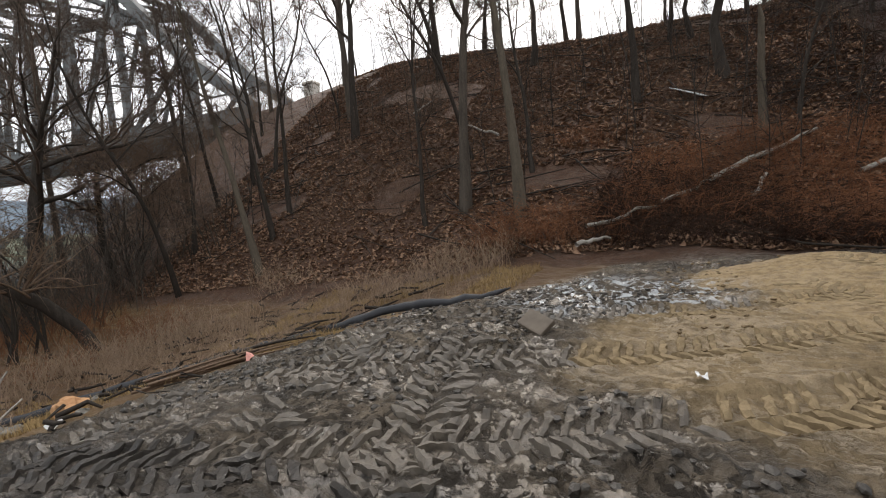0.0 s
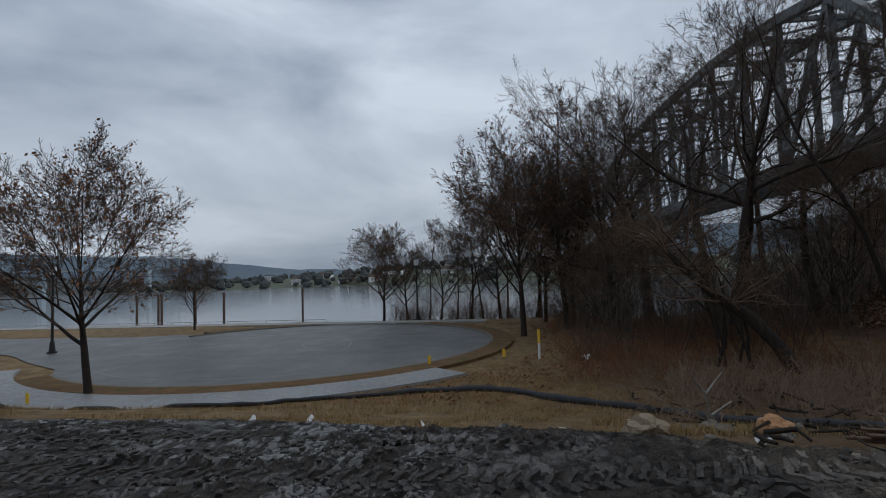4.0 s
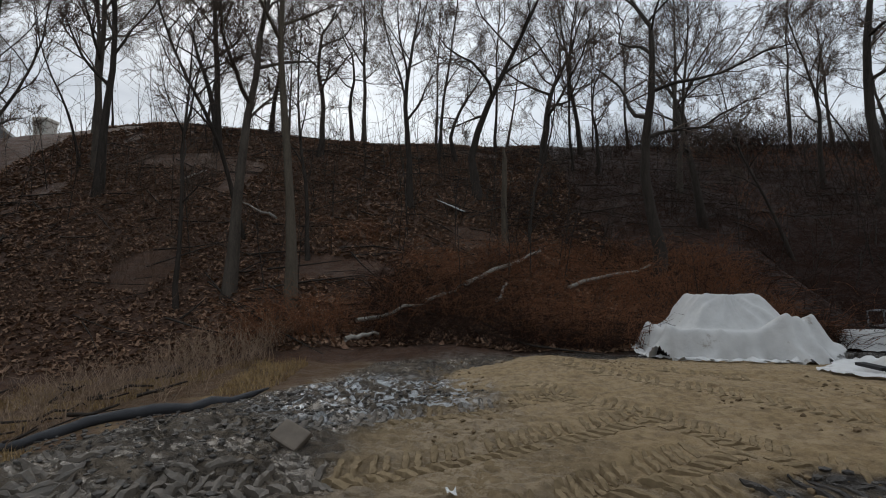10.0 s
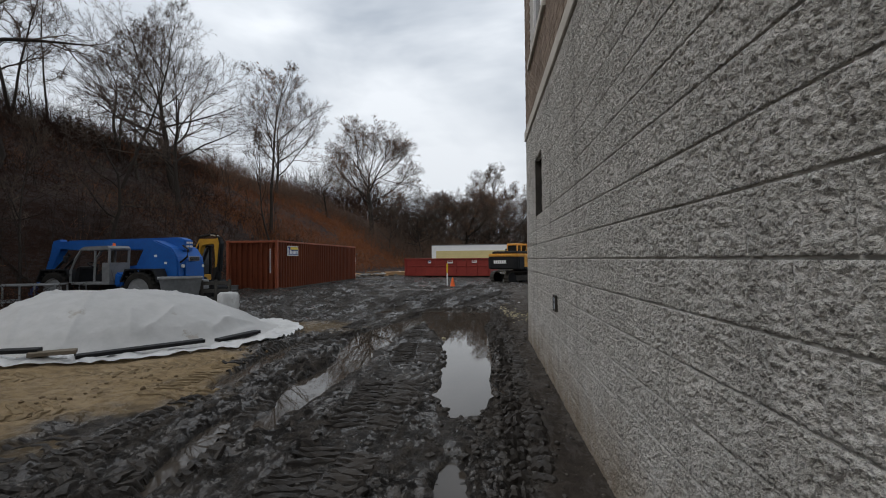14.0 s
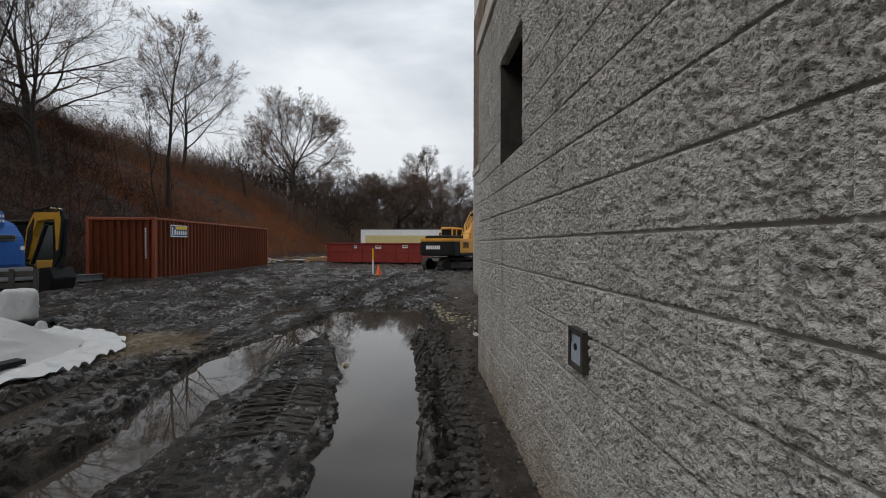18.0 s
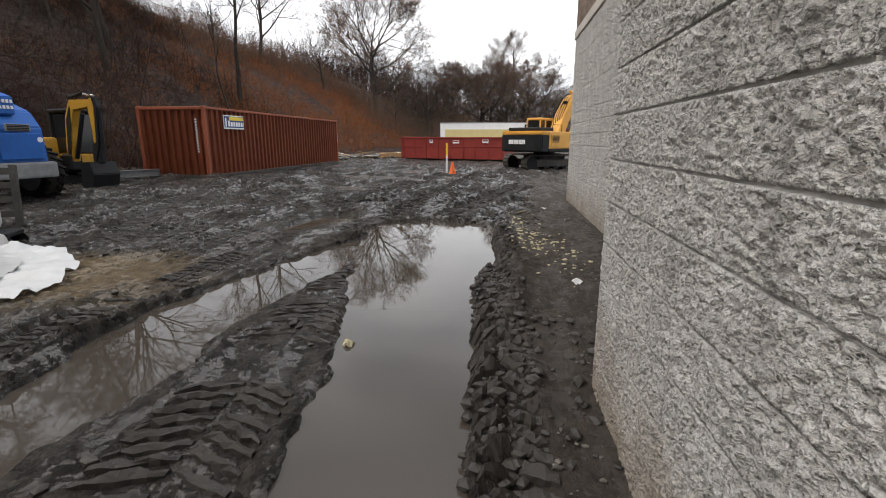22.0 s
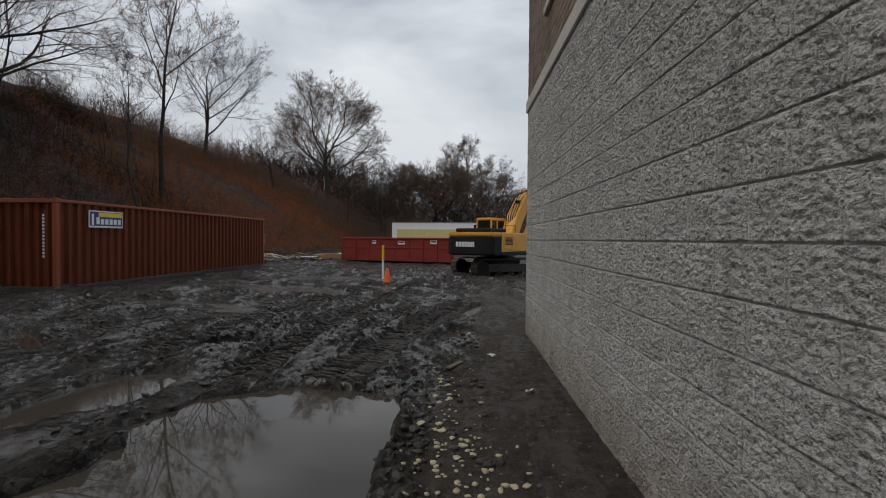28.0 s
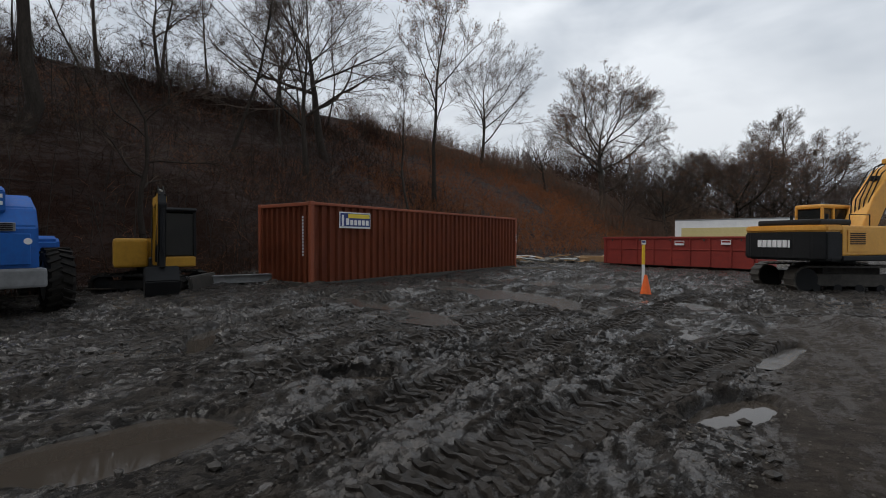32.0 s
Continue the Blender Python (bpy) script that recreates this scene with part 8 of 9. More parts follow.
def electrical_box():
    e = thing("outlet_box", pose(-0.007, -0.075, 0.965), "grey outlet box with a torn blue cover", "outlet box")
    part("frame", slab(bmesh.new(), -0.030, 0.02, -0.085, 0.085, -0.082, 0.082, [(-0.062, 0.062, -0.060, 0.060)]), STEEL_DIRTY, e)
    part("cover", bx(-0.026, -0.018, -0.060, 0.060, -0.058, 0.058, bevel=0.002), surf("blue_grey_film", (0.30, 0.36, 0.44), (0.42, 0.48, 0.56), 0.4, s2=30), e, "torn pale blue protective film")
    part("flap", pr([(0.058, 0.062), (0.046, 0.070), (0.036, 0.026), (0.052, 0.020)], -0.034, -0.031, axes="yz"), CAST_DARK, e)
    part("hole", cy((-0.031, 0.0, 0.01), (-0.020, 0.0, 0.01), 0.014, n=12), CAST_DARK, e)
    return e


electrical_box()
for x, y, rz, mat, nm, lab in ((0.55, 8.35, 20, PAPER, "paper_scrap", "crumpled white paper scrap on the dirt"), (0.30, 9.7, 60, PAPER, "paper_scrap", "small white paper scrap on the dirt"), (-1.5, 3.62, 0, FOAM, "foam_lump", "lump of yellow foam in the puddle"), (0.2, 5.0, 40, PAPER, "paper_scrap", "bent white paper scrap by the wall"), (-4.1, -5.9, 10, PAPER, "paper_scrap", "white scrap pressed in the mud")):
    bm = bmesh.new()
    bmesh.ops.create_grid(bm, x_segments=5, y_segments=4, size=0.035)
    for v in bm.verts:
        v.co.z = 0.05 * noise.noise(v.co * 22 + Vector((x, y, 0))) + 0.015
    bmesh.ops.solidify(bm, geom=bm.faces[:], thickness=0.003 if mat is PAPER else 0.02)
    ob = part(nm, bm, mat)
    ob.matrix_basis = pose(x, y, max(gz(x, y), WATER_Z) + 0.01, 0, 0, rz)
    tagged(ob, lab, "litter")


# debris and lumber past the container
def debris(x, y, seed):
    d = thing("rubble_pile", pose(x, y, gz(x, y) - 0.03), "low pile of broken boards and rubble past the container", "rubble")
    rng = random.Random(seed)
    for k in range(16):
        ob = part("board", bx(-0.5, 0.5, -0.06, 0.06, -0.015, 0.015, bevel=0.003), (CUT_WOOD, PLANK, PAPER)[k % 3], d)
        ob.matrix_basis = pose(rng.gauss(0, 0.9), rng.gauss(0, 0.5), 0.06 + 0.02 * k, rng.uniform(-12, 12), rng.uniform(-10, 10), rng.uniform(0, 180)) @ Matrix.Diagonal((rng.uniform(0.6, 1.8), 1.5, 1, 1))
    for k in range(14):
        bm = bmesh.new()
        lump(bm, (rng.gauss(0, 0.9), rng.gauss(0, 0.5), 0.12), rng.uniform(0.1, 0.28), rng)
        part("rubble", bm, ROCK_GREY, d)


debris(-10.0, 33.5, 1)
debris(-8.4, 36.0, 2)
debris(-11.4, 31.2, 3)
debris(-12.0, 12.0 + 19, 4)
for k in range(6):
    x, y = -8.3 + 0.02 * k, 35.0
    plank(pose(x, y, gz(x, y) + 0.05 + 0.06 * k, 0, 0, 10), 1.9, 0.7, 0.055, "stack of orange-brown lumber past the container", CUT_WOOD)


def beam(x, y, L, rz):
    ob = part("steel_beam", pr([(-0.1, 0), (0.1, 0), (0.1, 0.02), (0.012, 0.02), (0.012, 0.2), (0.1, 0.2), (0.1, 0.22), (-0.1, 0.22), (-0.1, 0.2), (-0.012, 0.2), (-0.012, 0.02), (-0.1, 0.02)], -L / 2, L / 2), GREY_METAL)
    ob.matrix_basis = pose(x, y, gz(x, y) - 0.02, 0, 0, rz)
    tagged(ob, "grey steel beam lying at the foot of the bank", "beam")


beam(-12.3, 14.6, 2.6, -20)


# fallen logs and other things on the bank
def log(a, b, r, label="fallen grey log with peeling bark on the bank"):
    pa, pb = Vector((*a, float(base_z(*a)) + r + 0.25)), Vector((*b, float(base_z(*b)) + r + 0.20))
    w = Wood()
    rng = random.Random(int(abs(a[0] * 10 + a[1])))
    pts = [pa.lerp(pb, k / 6) + Vector((0, 0, rng.gauss(0, 0.04))) for k in range(7)]
    w.limb(pts, [r * (1 - 0.08 * k) for k in range(7)], 8)
    ob = mesh_ob("log", w.mesh("log", DEADWOOD), DEADWOOD)
    tagged(ob, label, "log", group="fallen logs")


for a, b, r in (((-11.9, -8.05), (-13.1, -6.5), 0.055), ((-14.2, -5.4), (-16.6, -2.8), 0.075), ((-13.1, -6.5), (-14.2, -5.4), 0.05), ((-13.5, -4.6), (-14.6, -4.2), 0.06), ((-14.6, -2.4), (-15.8, 0.5), 0.06), ((-10.9, -8.1), (-11.6, -7.5), 0.06), ((-17.4, -12.0), (-18.6, -14.0), 0.05), ((-20.0, -17.0), (-21.2, -16.5), 0.04)):
    log(a, b, r)


def stump(x, y, h, r):
    w = Wood()
    z = float(base_z(x, y))
    w.limb([Vector((x, y, z - 0.2)), Vector((x + 0.03, y, z + h * 0.5)), Vector((x, y + 0.05, z + h))], [r * 1.3, r, r * 0.85], 9)
    w.limb([Vector((x, y + 0.05, z + h)), Vector((x + 0.05, y, z + h + 0.35))], [r * 0.8, 0.03], 6)
    tagged(mesh_ob("snag", w.mesh("snag", BARK_TAN), BARK_TAN), "broken grey dead tree trunk standing on the bank", "snag")


stump(-17.3, -3.9, 3.1, 0.10)
sheet = part("metal_sheet", bx(-0.6, 0.6, -0.35, 0.35, -0.01, 0.01, bevel=0.003), surf("pale_sheet", (0.36, 0.40, 0.40), (0.46, 0.50, 0.50), 0.4, s2=9))
sheet.matrix_basis = pose(-19.5, -5.7, float(base_z(-19.5, -5.7)) + 0.15, 0, 26, 60)
tagged(sheet, "pale discarded sheet lying among leaves on the bank", "sheet")
slab_ob = part("mud_slab", bx(-0.17, 0.17, -0.11, 0.11, -0.03, 0.03, bevel=0.02, seg=2), TREAD)
slab_ob.matrix_basis = pose(-5.15, -7.35, gz(-5.15, -7.35) + 0.07, 35, 15, 60)
tagged(slab_ob, "dark mud-caked slab stuck upright in the churned ground", "slab")

# ---- turning circle, path, lamps and lake ----
RC = (9.8, -26.8)


def arc_sheet(r0, r1, a0, a1, z0, z1, n):
    bm = bmesh.new()
    rows = []
    for k in range(n + 1):
        a = radians(a0 + (a1 - a0) * k / n)
        c, s = math.cos(a), math.sin(a)
        rows.append([bm.verts.new((RC[0] + r * c, RC[1] + r * s, z)) for r, z in ((r0, z0), (r0, z1), (r1, z1), (r1, z0))])
    for a, b in zip(rows, rows[1:]):
        for i in range(4):
            bm.faces.new((a[i], a[(i + 1) % 4], b[(i + 1) % 4], b[i]))
    bmesh.ops.recalc_face_normals(bm, faces=bm.faces)
    return bm


bm = bmesh.new()
ring = [bm.verts.new((RC[0] + 8.7 * math.cos(2 * math.pi * k / 96), RC[1] + 8.7 * math.sin(2 * math.pi * k / 96), -1.50)) for k in range(96)]
bm.faces.new(ring)
vs = [bm.verts.new((x, y, -1.498)) for x, y in ((17.2, -31.0), (75, -33.5), (75, -27.0), (27, -25.6), (22, -24.0), (18.9, -22.2), (16.2, -20.9), (14.6, -20.2))]
bm.faces.new(vs)
tagged(part("road", bm, ASPHALT), "wet grey asphalt turning circle with its lane", "road", kind="structure")
road = bpy.data.objects["road"]
for cx, cyy, r, a0, a1 in ((11.5, -25.2, 4.6, 100, 235), (6.5, -27.5, 3.0, -40, 95), (13.5, -30.0, 6.5, 110, 190), (9.8, -26.8, 7.6, 60, 150)):
    bm = bmesh.new()
    arc = [(cx + (r + 0.12 * math.sin(5 * a)) * math.cos(a), cyy + r * math.sin(a)) for a in (radians(a0 + (a1 - a0) * k / 24) for k in range(25))]
    lo, hi = [bm.verts.new((x, y, -1.494)) for x, y in arc], [bm.verts.new((x + 0.03, y + 0.05, -1.494)) for x, y in arc]
    for k in range(24):
        bm.faces.new((lo[k], lo[k + 1], hi[k + 1], hi[k]))
    part("sealed_crack", bm, CONCRETE, road, "pale worn seam in the asphalt")
kerb = part("kerb", arc_sheet(8.7, 8.83, 54, 338, -1.6, -1.43, 90), ROCK_GREY)
tagged(kerb, "low concrete kerb round the turning circle", "kerb", kind="structure")
verge = part("verge", arc_sheet(8.832, 9.7, 56, 330, -1.7, -1.425, 70), surf("leafy_verge", (0.085, 0.048, 0.024), (0.19, 0.115, 0.055), 0.9, s1=1.5, s2=25, bump=0.9, bs=50, depth=0.02, spots=(0.075, 0.080, 0.032), spot_at=0.55, spot_scale=2.5))
tagged(verge, "narrow grass verge strewn with russet leaves", "verge", kind="structure")
path_ob = part("pavement", arc_sheet(9.70, 11.05, 40, 141, -1.7, -1.432, 50), CONCRETE)
tagged(path_ob, "wet concrete footpath round the turning circle", "pavement", kind="structure")
for k in range(13):
    a0 = 40.2 + k * 7.74
    part("paving_slab", arc_sheet(9.705, 11.045, a0 + 0.06, a0 + 7.68, -1.44, -1.418, 4), WETPATH, path_ob)
# lake-side road, its verge and the far walk
far_path = part("pavement_far", bx(2.0, 80, -36.4, -35.2, -1.7, -1.40, bevel=0.01), CONCRETE)
tagged(far_path, "straight concrete lakeside walk", "pavement", kind="structure")


def street_lamp(x, y, h=4.1):
    l = thing("street_lamp", pose(x, y, gz(x, y) if math.hypot(x - RC[0], y - RC[1]) > 11 else -1.42), "black cast-iron street lamp with a frosted lantern", "street lamp", group="street lamps")
    part("base", cy((0, 0, -0.1), (0, 0, 0.10), 0.21, 0.19, n=16), BLACK_IRON, l)
    part("plinth", cy((0, 0, 0.10), (0, 0, 0.55), 0.13, 0.085, n=16, bevel=0.01), BLACK_IRON, l)
    part("shaft", cy((0, 0, 0.55), (0, 0, h - 0.62), 0.06, 0.045, n=14), BLACK_IRON, l)
    part("collar", cy((0, 0, h - 0.64), (0, 0, h - 0.54), 0.09, 0.12, n=14), BLACK_IRON, l)
    part("lantern", cy((0, 0, h - 0.54), (0, 0, h - 0.16), 0.12, 0.17, n=10), GLOBE, l, "frosted glass lantern")
    part("cap", cy((0, 0, h - 0.16), (0, 0, h), 0.20, 0.03, n=12), BLACK_IRON, l)
    return l


for x, y in ((20.7, -24.7), (38.5, -30.9), (6.5, -36.8)):
    street_lamp(x, y)


def railing(x0, x1, y, z):
    r = thing("railing", pose(x0, y, z), "grey metal railing along the lake shore", "railing")
    n = int((x1 - x0) / 1.8)
    for k in range(n + 1):
        part("post", cy((k * 1.8, 0, -0.6), (k * 1.8, 0, 1.05), 0.03, n=8), GREY_METAL, r)
    for zz in (0.35, 0.68, 1.03):
        part("rail", cy((0, 0, zz), (n * 1.8, 0, zz), 0.022, n=6), GREY_METAL, r)


railing(16, 82, -44.0, -2.9)


def piling(x, y, top):
    p = thing("piling", pose(x, y, -6.0), "rusty brown steel mooring pile standing in the lake", "piling", group="mooring piles")
    part("shaft", cy((0, 0, 0), (0, 0, top + 6.0), 0.14, n=14), PIPE_BROWN, p)
    part("cap", cy((0, 0, top + 6.0), (0, 0, top + 6.08), 0.16, n=14), PIPE_BROWN, p)


for x, y, top in ((28.4, -65, 0.5), (38.0, -57, 0.45), (42.5, -57, 0.45), (45.5, -60, 0.3), (33.6, -56, 0.35), (46.8, -58, 0.3)):
    piling(x, y, top)
hut = thing("notice_kiosk", pose(46.0, -34.4, -1.5, 0, 0, 25), "dark brown wooden kiosk beside the lakeside walk", "kiosk")
part("panel", bx(-1.1, 1.1, -0.5, 0.5, 0.0, 1.75, bevel=0.02), PIPE_BROWN, hut)
part("lid", bx(-1.2, 1.2, -0.6, 0.6, 1.752, 1.85, bevel=0.01), PIPE_BROWN, hut)


def delineator(x, y, tilt):
    d = thing("delineator", pose(x, y, gz(x, y), tilt, 6, 30), "orange and grey striped traffic delineator in the grass", "delineator", group="delineators")
    part("base", cy((0, 0, 0), (0, 0, 0.06), 0.2, n=8), RUBBER, d)
    for k in range(4):
        part("band", cy((0, 0, 0.06 + 0.26 * k), (0, 0, 0.06 + 0.26 * (k + 1)), 0.075 - 0.008 * k, 0.067 - 0.008 * k, n=12), (ORANGE, GREY_METAL)[k % 2] if tilt else ORANGE, d)


delineator(13.5, -15.7, 0)
delineator(12.95, -15.95, 9)


# the black filter sock along the edge of the grass
def filter_sock():
    ctrl = [(-7.75, -8.65), (-6.9, -9.6), (-6.75, -10.6), (-6.5, -11.5), (-5.9, -12.4), (-5.2, -13.4), (-4.3, -14.7), (-3.2, -15.7), (-1.9, -16.7), (-0.6, -17.4), (0.8, -17.9), (2.2, -17.7), (3.4, -17.0), (5.2, -16.4), (7.4, -15.9), (10.0, -15.6), (12.6, -15.9), (15.0, -16.4)]
    pts = []
    for i in range(len(ctrl) - 1):
        for k in range(6):
            t = k / 6
            x, y = ctrl[i][0] + (ctrl[i + 1][0] - ctrl[i][0]) * t, ctrl[i][1] + (ctrl[i + 1][1] - ctrl[i][1]) * t
            x, y = x + 0.16 * math.sin(3.1 * (i + t)), y + 0.12 * math.cos(2.3 * (i + t))
            pts.append(Vector((x, y, max(gz(x, y), -1.44 if math.hypot(x - RC[0], y - RC[1]) < 11.05 else -9) + 0.045)))
    w = Wood()
    rng = random.Random(8)
    w.limb(pts, [(0.065 + 0.035 * rng.random()) * min(1, 0.15 + k / 3) * (0.6 if p.x > 2.6 else 1.0) for k, p in enumerate(pts)], 10)
    tagged(mesh_ob("filter_sock", w.mesh("filter_sock", BLACK_SOCK), BLACK_SOCK), "sagging black silt sock laid along the grass edge", "silt sock")


filter_sock()


def rock(x, y, s, mat, label, seed, sx=1.0, flat=0.7):
    bm = bmesh.new()
    bmesh.ops.create_icosphere(bm, subdivisions=3, radius=s)
    for v in bm.verts:
        n = v.co.normalized()
        f = 1 + 0.35 * noise.noise(n * 1.6 + Vector((seed, 0, 0))) + 0.12 * noise.noise(n * 5 + Vector((seed, 3, 0)))
        v.co = Vector((v.co.x * sx, v.co.y, v.co.z * flat)) * f
        step = s * 0.40
        v.co = v.co * 0.5 + Vector((round(v.co.x / step) * step, round(v.co.y / step) * step, round(v.co.z / step) * step)) * 0.5
    ob = part("rock", bm, mat)
    ob.matrix_basis = pose(x, y, gz(x, y) + s * flat * 0.45, 0, 0, seed * 37)
    tagged(ob, label, "rock", group="rocks")


rock(-1.85, -12.4, 0.20, ROCK_TAN, "large tan boulder with dark split faces at the grass edge", 1, 1.4, 0.75)
rock(-3.6, -13.2, 0.20, ROCK_ORANGE, "rounded orange-brown boulder at the grass edge", 2, 1.3, 0.8)
for k, (x, y, s) in enumerate(((-2.9, -12.9, 0.20), (-3.0, -13.6, 0.26), (-2.6, -13.3, 0.16), (-4.1, -13.5, 0.18), (-4.2, -11.8, 0.22), (-3.3, -12.2, 0.12), (-2.4, -11.9, 0.10))):
    rock(x, y, s * 0.55, ROCK_GREY, "grey field stone half sunk in the earth", 3 + k, 1.2, 0.6)
rng_s = random.Random(2)
pile = thing("branch_pile", pose(-3.9, -11.9, gz(-3.9, -11.9)), "loose pile of cut branches on the mud", "branches")
for k in range(9):
    w = Wood()
    a = Vector((0.3 * rng_s.random(), 0.25 * rng_s.random(), 0.04 + 0.015 * k))
    b = a + Vector((-1.5 - rng_s.random() * 0.6, 0.7 + 0.3 * rng_s.random(), 0.06))
    w.limb([a, a.lerp(b, 0.5) + Vector((0, 0, 0.04)), b], [0.020, 0.016, 0.007], 5)
    mesh_ob("branch", w.mesh("branch", TWIG_TAN), TWIG_TAN, pile)
w = Wood()
for a, b in (((0, 0, 0), (0.15, 0.1, 0.55)), ((0.15, 0.1, 0.55), (0.5, 0.2, 0.95)), ((0.15, 0.1, 0.55), (-0.15, 0.1, 0.85)), ((0.0, 0.0, 0.2), (-0.45, -0.1, 0.35))):
    w.limb([Vector(a), Vector(b)], [0.022, 0.012], 5)
br = mesh_ob("dead_branch", w.mesh("dead_branch", DEADWOOD), DEADWOOD)
br.matrix_basis = pose(-3.2, -14.2, gz(-3.2, -14.2), 0, 0, 20)
tagged(br, "pale dead forked branch stuck among the rocks", "branch")
for x, y, s, mat, nm, lab in ((4.0, -13.6, 0.14, PAPER, "paper_scrap", "crushed white litter at the mud edge"), (-2.7, -11.4, 0.12, PAPER, "paper_scrap", "torn white plastic scrap beside the rocks"), (1.0, -13.2, 0.12, PAPER, "paper_scrap", "small white litter in the grass"), (-2.3, -22.0, 0.26, PAPER, "paper_scrap", "white litter under the scrub"), (-0.9, -12.6, 0.10, FOAM, "foam_lump", "small yellow scrap in the grass"), (2.9, -13.4, 0.12, PAPER, "paper_scrap", "flattened white litter by the grass"), (-4.6, -10.9, 0.16, surf("pink_foam", (0.6, 0.28, 0.24), (0.7, 0.36, 0.3), 0.8), "foam_lump", "pink foam scrap in the mud")):
    bm = bmesh.new()
    bmesh.ops.create_grid(bm, x_segments=6, y_segments=5, size=s * 0.6)
    for v in bm.verts:
        v.co.y *= 0.6
        v.co.z = s * 0.9 * noise.noise(v.co * 9 + Vector((x, y, 0))) + s * 0.25
    bmesh.ops.solidify(bm, geom=bm.faces[:], thickness=0.004)
    ob = part(nm, bm, mat)
    ob.matrix_basis = pose(x, y, gz(x, y) + 0.02, 0, 0, 30 * x)
    tagged(ob, lab, "litter")
for x, y in ((6.0, -18.25), (7.0, -18.35)):
    rock(x, y, 0.11, PAPER, "crumpled white bag on the asphalt edge", 9 + x, 1.3, 0.6)
for x, y in ((11.6, -16.3 + 0.1), (2.6, -21.3), (0.3, -22.6)):
    ob = part("marker_flag", bx(-0.05, 0.05, -0.01, 0.01, 0, 0.28, bevel=0.004), POST_YELLOW)
    ob.matrix_basis = pose(x, y, max(gz(x, y), -1.5) + 0.05)
    tagged(ob, "small yellow marker flag in the grass", "flag")


# ---- across the lake ----
FAR_GREEN = surf("far_fields", (0.075, 0.088, 0.062), (0.125, 0.135, 0.098), 0.9, s1=0.012, s2=0.05, bump=0)
FAR_WOODS = surf("far_woods", (0.050, 0.058, 0.060), (0.085, 0.088, 0.085), 0.9, s1=0.02, s2=0.12, bump=0)
# the blue of distance haze is mixed into the hill colour itself
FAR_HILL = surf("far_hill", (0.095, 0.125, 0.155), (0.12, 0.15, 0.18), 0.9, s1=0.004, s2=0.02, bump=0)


def ridge(name, y, depth, xs, hs, mat, label, z0=-4.5, seed=1, rough=4.0):
    """A long low ridge: a strip of slopes from the water line up to a wandering crest."""
    bm = bmesh.new()
    grid = []
    for k in range(141):
        x = xs[0] + (xs[-1] - xs[0]) * k / 140
        h = float(np.interp(x, xs, hs)) + rough * (float(fbm(np.array([x * 0.012]), np.array([y * 0.01]), 3, seed)[0]) - 0.5)
        grid.append([bm.verts.new((x, y - depth * t, z0 + (h - z0) * (1 - (1 - t) ** 1.6))) for t in (0, 0.15, 0.35, 0.6, 0.8, 1.0)])
    for a, b in zip(grid, grid[1:]):
        for i in range(5):
            bm.faces.new((a[i], b[i], b[i + 1], a[i + 1]))
    ob = part(name, bm, mat, smooth=True)
    return tagged(ob, label, "hills", kind="structure")


ridge("backdrop_shore", -455, 260, [-900, -200, 60, 150, 250, 420, 700, 1200], [18, 20, 24, 20, 13, 6, 5, 4], FAR_GREEN, "green fields on the far lake shore", seed=3)
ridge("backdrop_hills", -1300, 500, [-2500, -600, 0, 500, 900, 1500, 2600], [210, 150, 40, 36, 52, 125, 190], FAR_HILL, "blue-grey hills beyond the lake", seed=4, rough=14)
ridge("backdrop_east", -330, 400, [400, 520, 700, 1100, 1800], [-4, 2, 16, 34, 48], FAR_WOODS, "wooded hills east of the lake", seed=5, rough=10)
rng_h = random.Random(12)


def house(x, y, z, s, roof):
    h = thing("house", pose(x, y, z, 0, 0, rng_h.uniform(-30, 30)), "small pale house on the far lake shore", "house", group="houses across the lake")
    part("wall", bx(-s * 0.7, s * 0.7, -s * 0.45, s * 0.45, 0, s * 0.62), WHITE, h)
    part("roof", pr([(-s * 0.55, s * 0.6), (0, s * 1.0), (s * 0.55, s * 0.6)], -s * 0.75, s * 0.75, axes="yz"), roof, h)
    for k in range(3):
        part("window", bx(-s * 0.5 + k * s * 0.4, -s * 0.35 + k * s * 0.4, s * 0.45, s * 0.46, s * 0.2, s * 0.42), GLASS_DARK, h)


for k in range(26):
    x = rng_h.uniform(45, 330)
    d = rng_h.uniform(0.1, 0.62)
    hh = float(np.interp(x, [-900, -200, 60, 150, 250, 420, 700, 1200], [18, 20, 24, 20, 13, 6, 5, 4]))
    house(x, -455 - 260 * d, -4.5 + (hh + 4.5) * (1 - (1 - d) ** 1.6) - 1.0, rng_h.uniform(6, 10), (GREY_METAL, FAR_WOODS, PIPE_BROWN)[k % 3])
v, f = [], []
for k in range(520):
    x = rng_h.uniform(-250, 420) if k < 400 else rng_h.uniform(420, 900)
    d = rng_h.uniform(0.0, 0.95)
    hh = float(np.interp(x, [-900, -200, 60, 150, 250, 420, 700, 1200], [18, 20, 24, 20, 13, 6, 5, 4]))
    p = np.array([x, -455 - 260 * d, -4.5 + (hh + 4.5) * (1 - (1 - d) ** 1.6)])
    r = rng_h.uniform(2.5, 6)
    q = len(v)
    jit = np.random.RandomState(k).rand(len(ICO_V), 1) * 0.7 + 0.6
    v += (ICO_V * jit * r * np.array([1, 1, 0.9]) + p + np.array([0, 0, r * 0.6])).tolist()
    f += (ICO_F + q).tolist()
far_trees = mesh_ob("far_trees", mesh_np("far_trees", v, f), FAR_WOODS)
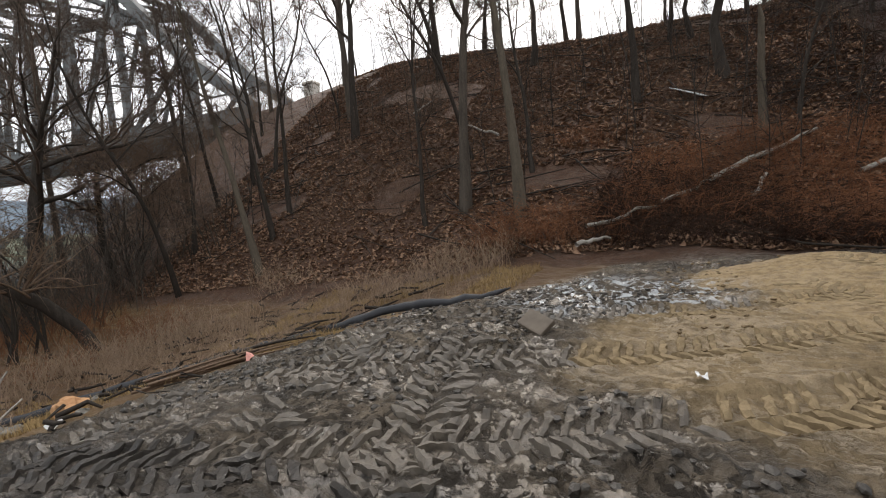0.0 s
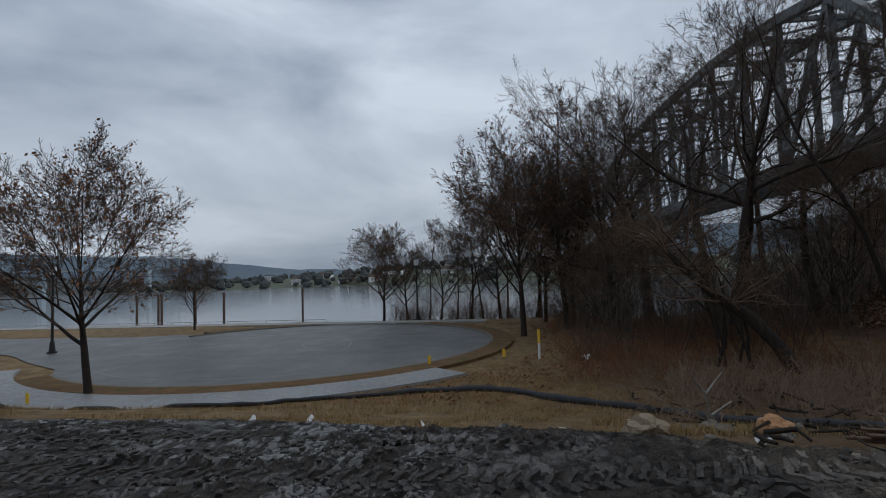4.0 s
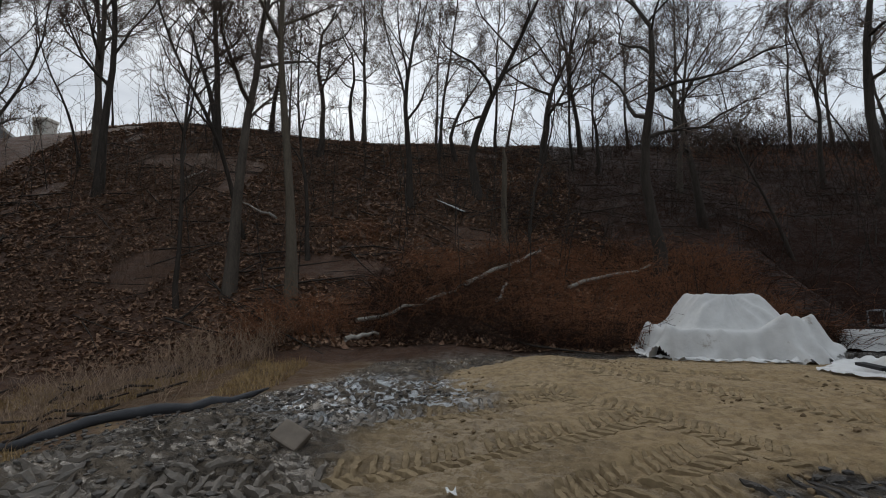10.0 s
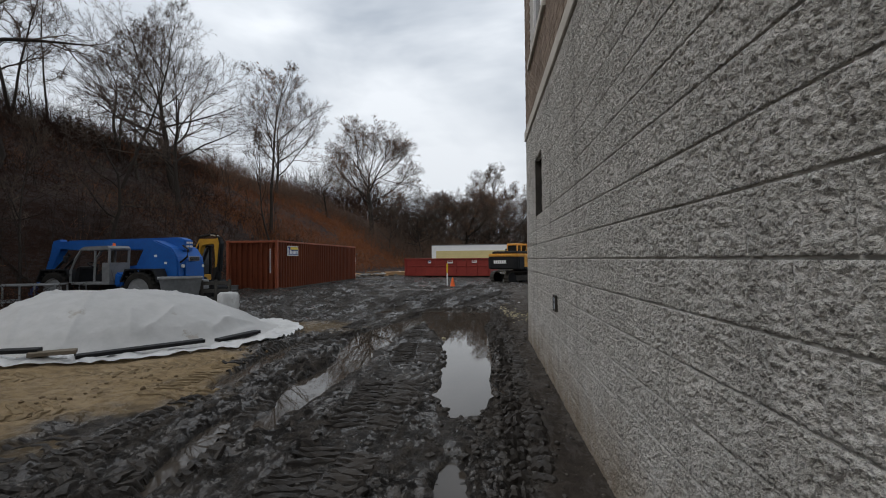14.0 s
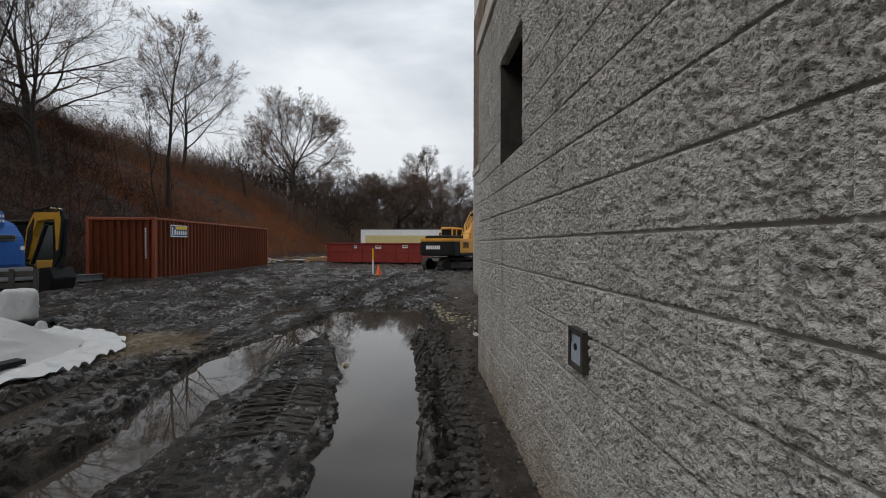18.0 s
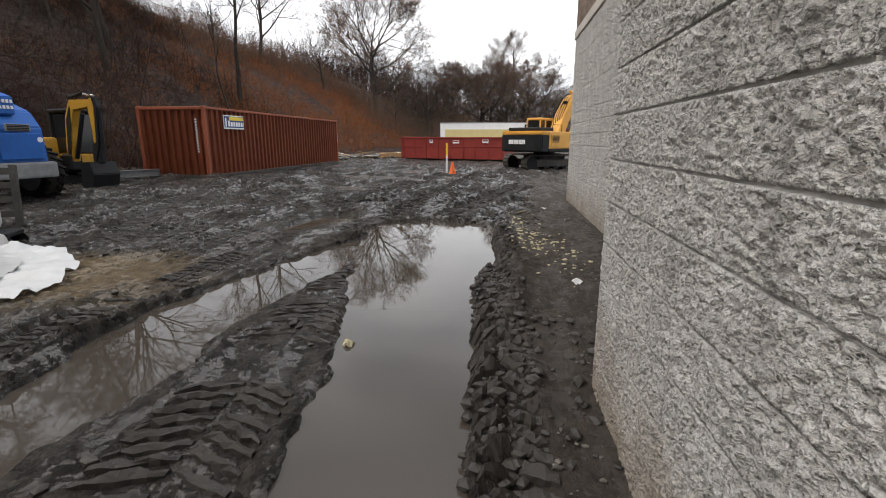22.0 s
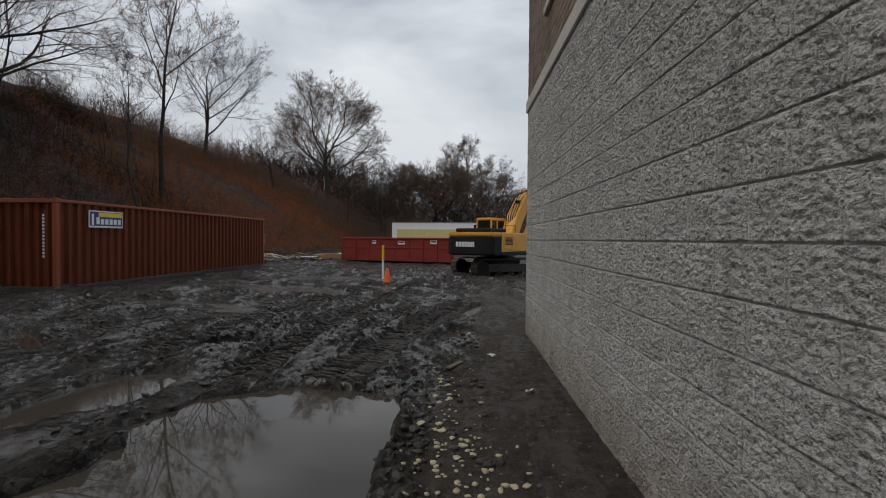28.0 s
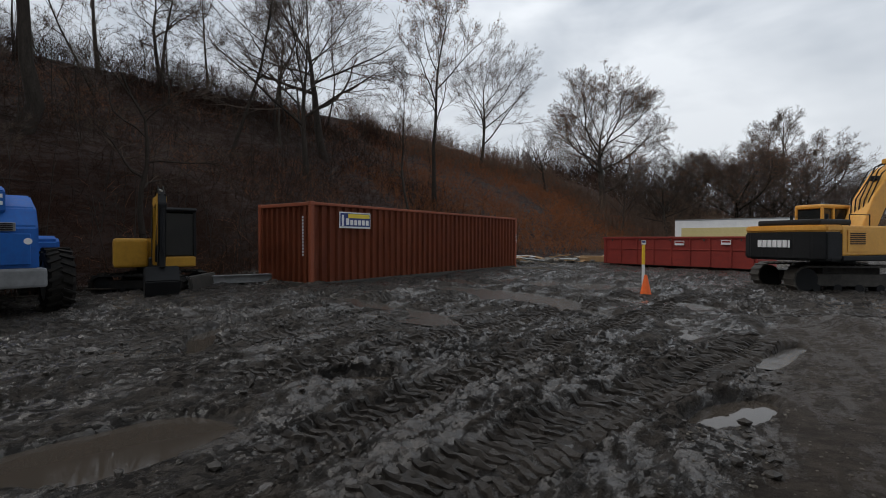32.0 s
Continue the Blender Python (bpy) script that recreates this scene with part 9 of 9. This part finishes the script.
tagged(far_trees, "distant bare woods on the far lake shore", "woods", kind="stuff")


# ---- bridges ----
def bar(bm, a, b, w, h):
    a, b = Vector(a), Vector(b)
    m = Matrix.Translation((a + b) / 2) @ (b - a).to_track_quat("X", "Z").to_matrix().to_4x4()
    box(bm, -(b - a).length / 2, (b - a).length / 2, -w / 2, w / 2, -h / 2, h / 2, m=m)


def arch_bridge():
    """A long steel through-truss with a bowed top chord, from the end of the bank out over the lake."""
    a, b = Vector((-35, -39, 0)), Vector((-24.8, -142.7, 0))
    along = (b - a).normalized()
    side = Vector((-along.y, along.x, 0))
    L, deck = (b - a).length, 11.6
    br = thing("arch_bridge", pose(a.x, a.y, 0), "grey steel bridge with a bowed truss rising behind the bare trees", "bridge")

    def at_(t, s, z):
        return along * (t * L) + side * s + Vector((0, 0, z))

    def top_z(t):
        return float(np.interp(min(t, 1 - t), [0, 0.065, 0.112, 0.153, 0.25, 0.36, 0.5], [12.0, 16.8, 22.0, 26.3, 28.2, 29.2, 29.4]))

    n = 14
    ts = [0.0, 0.075] + [0.153 + 0.694 * k / (n - 4) for k in range(n - 3)] + [0.925, 1.0]
    for s in (-4.2, 4.2):
        for t0, t1 in zip(ts, ts[1:]):
            bm = bmesh.new()
            bar(bm, at_(t0, s, top_z(t0)), at_(t1, s, top_z(t1)), 0.9, 1.0)
            part("top_chord", bm, BRIDGE_GREY, br)
        for k, t in enumerate(ts[1:-1]):
            bm = bmesh.new()
            bar(bm, at_(t, s, deck), at_(t, s, top_z(t)), 0.55, 0.6)
            part("upright", bm, BRIDGE_GREY, br)
            t2 = ts[k + 2] if t < 0.5 else ts[k]
            bm = bmesh.new()
            bar(bm, at_(t, s, top_z(t)), at_(t2, s, deck), 0.35, 0.4)
            bar(bm, at_(t, s, (deck + top_z(t)) / 2), at_(t2, s, (deck + top_z(t2)) / 2 + 1.0), 0.2, 0.25)
            part("diagonal", bm, BRIDGE_GREY, br)
        bm = bmesh.new()
        bar(bm, at_(0.0, s, deck), at_(1.0, s, deck), 0.6, 1.4)
        part("deck_girder", bm, BRIDGE_GREY, br)
        bm = bmesh.new()
        bar(bm, at_(0.0, s * 1.1, deck + 1.9), at_(1.0, s * 1.1, deck + 1.9), 0.14, 0.14)
        part("parapet_rail", bm, BRIDGE_GREY, br)
        for k in range(46):
            part("parapet_post", cy(at_(k / 45, s * 1.1, deck + 0.6), at_(k / 45, s * 1.1, deck + 1.95), 0.06, n=4), BRIDGE_GREY, br)
    for k, t in enumerate(ts[2:-2]):
        bm = bmesh.new()
        bar(bm, at_(t, -4.2, top_z(t)), at_(t, 4.2, top_z(t)), 0.4, 0.5)
        bar(bm, at_(t, -4.2, top_z(t) - 2.4), at_(t, 4.2, top_z(t) - 2.4), 0.25, 0.3)
        part("top_strut", bm, BRIDGE_GREY, br)
        bm = bmesh.new()
        bar(bm, at_(t, -4.2, top_z(t)), at_(ts[k + 3], 4.2, top_z(ts[k + 3])), 0.2, 0.25)
        part("wind_brace", bm, BRIDGE_GREY, br)
    bm = bmesh.new()
    bar(bm, at_(-0.02, 0, deck - 0.3), at_(1.0, 0, deck - 0.3), 8.6, 0.4)
    part("deck", bm, BRIDGE_GREY, br)
    for t in (0.0, 1.0):
        m = Matrix.Translation(at_(t, 0, 0)) @ Matrix.Rotation(math.atan2(along.y, along.x), 4, "Z")
        part("pier", bx(-1.6, 1.6, -5, 5, -9, deck - 0.72, bevel=0.15, m=m), CONCRETE, br, "masonry pier")
    return br


arch_bridge()
tw = thing("stone_tower", pose(-42.0, -42.0, 10.2), "tan square block standing behind the top of the bank", "tower")
part("shaft", bx(-0.62, 0.62, -0.62, 0.62, -3, 6.6, bevel=0.05), LIMESTONE, tw)
part("cornice", bx(-0.7, 0.7, -0.7, 0.7, 6.602, 6.9, bevel=0.04), LIMESTONE, tw)


def far_truss():
    """A long pale truss bridge far over the lake."""
    a, b = Vector((395, -500, 0)), Vector((560, -360, 0))
    br = thing("truss_bridge", pose(0, 0, 0), "distant pale blue steel truss bridge over the lake", "bridge")
    n = 14
    pts = [a.lerp(b, k / n) for k in range(n + 1)]
    for z, w in ((22, 1.6), (36, 1.3)):
        bm = bmesh.new()
        bar(bm, a + Vector((0, 0, z)), b + Vector((0, 0, z)), w, w)
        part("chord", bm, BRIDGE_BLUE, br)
    for k in range(n):
        bm = bmesh.new()
        lo, hi = pts[k] + Vector((0, 0, 22)), pts[k + 1] + Vector((0, 0, 36))
        if k % 2:
            lo, hi = pts[k] + Vector((0, 0, 36)), pts[k + 1] + Vector((0, 0, 22))
        bar(bm, lo, hi, 1.2, 1.2)
        bar(bm, pts[k] + Vector((0, 0, 22)), pts[k] + Vector((0, 0, 36)), 0.8, 0.8)
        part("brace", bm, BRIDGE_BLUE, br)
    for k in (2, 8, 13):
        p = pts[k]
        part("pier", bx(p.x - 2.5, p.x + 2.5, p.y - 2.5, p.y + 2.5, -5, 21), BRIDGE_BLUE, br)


far_truss()
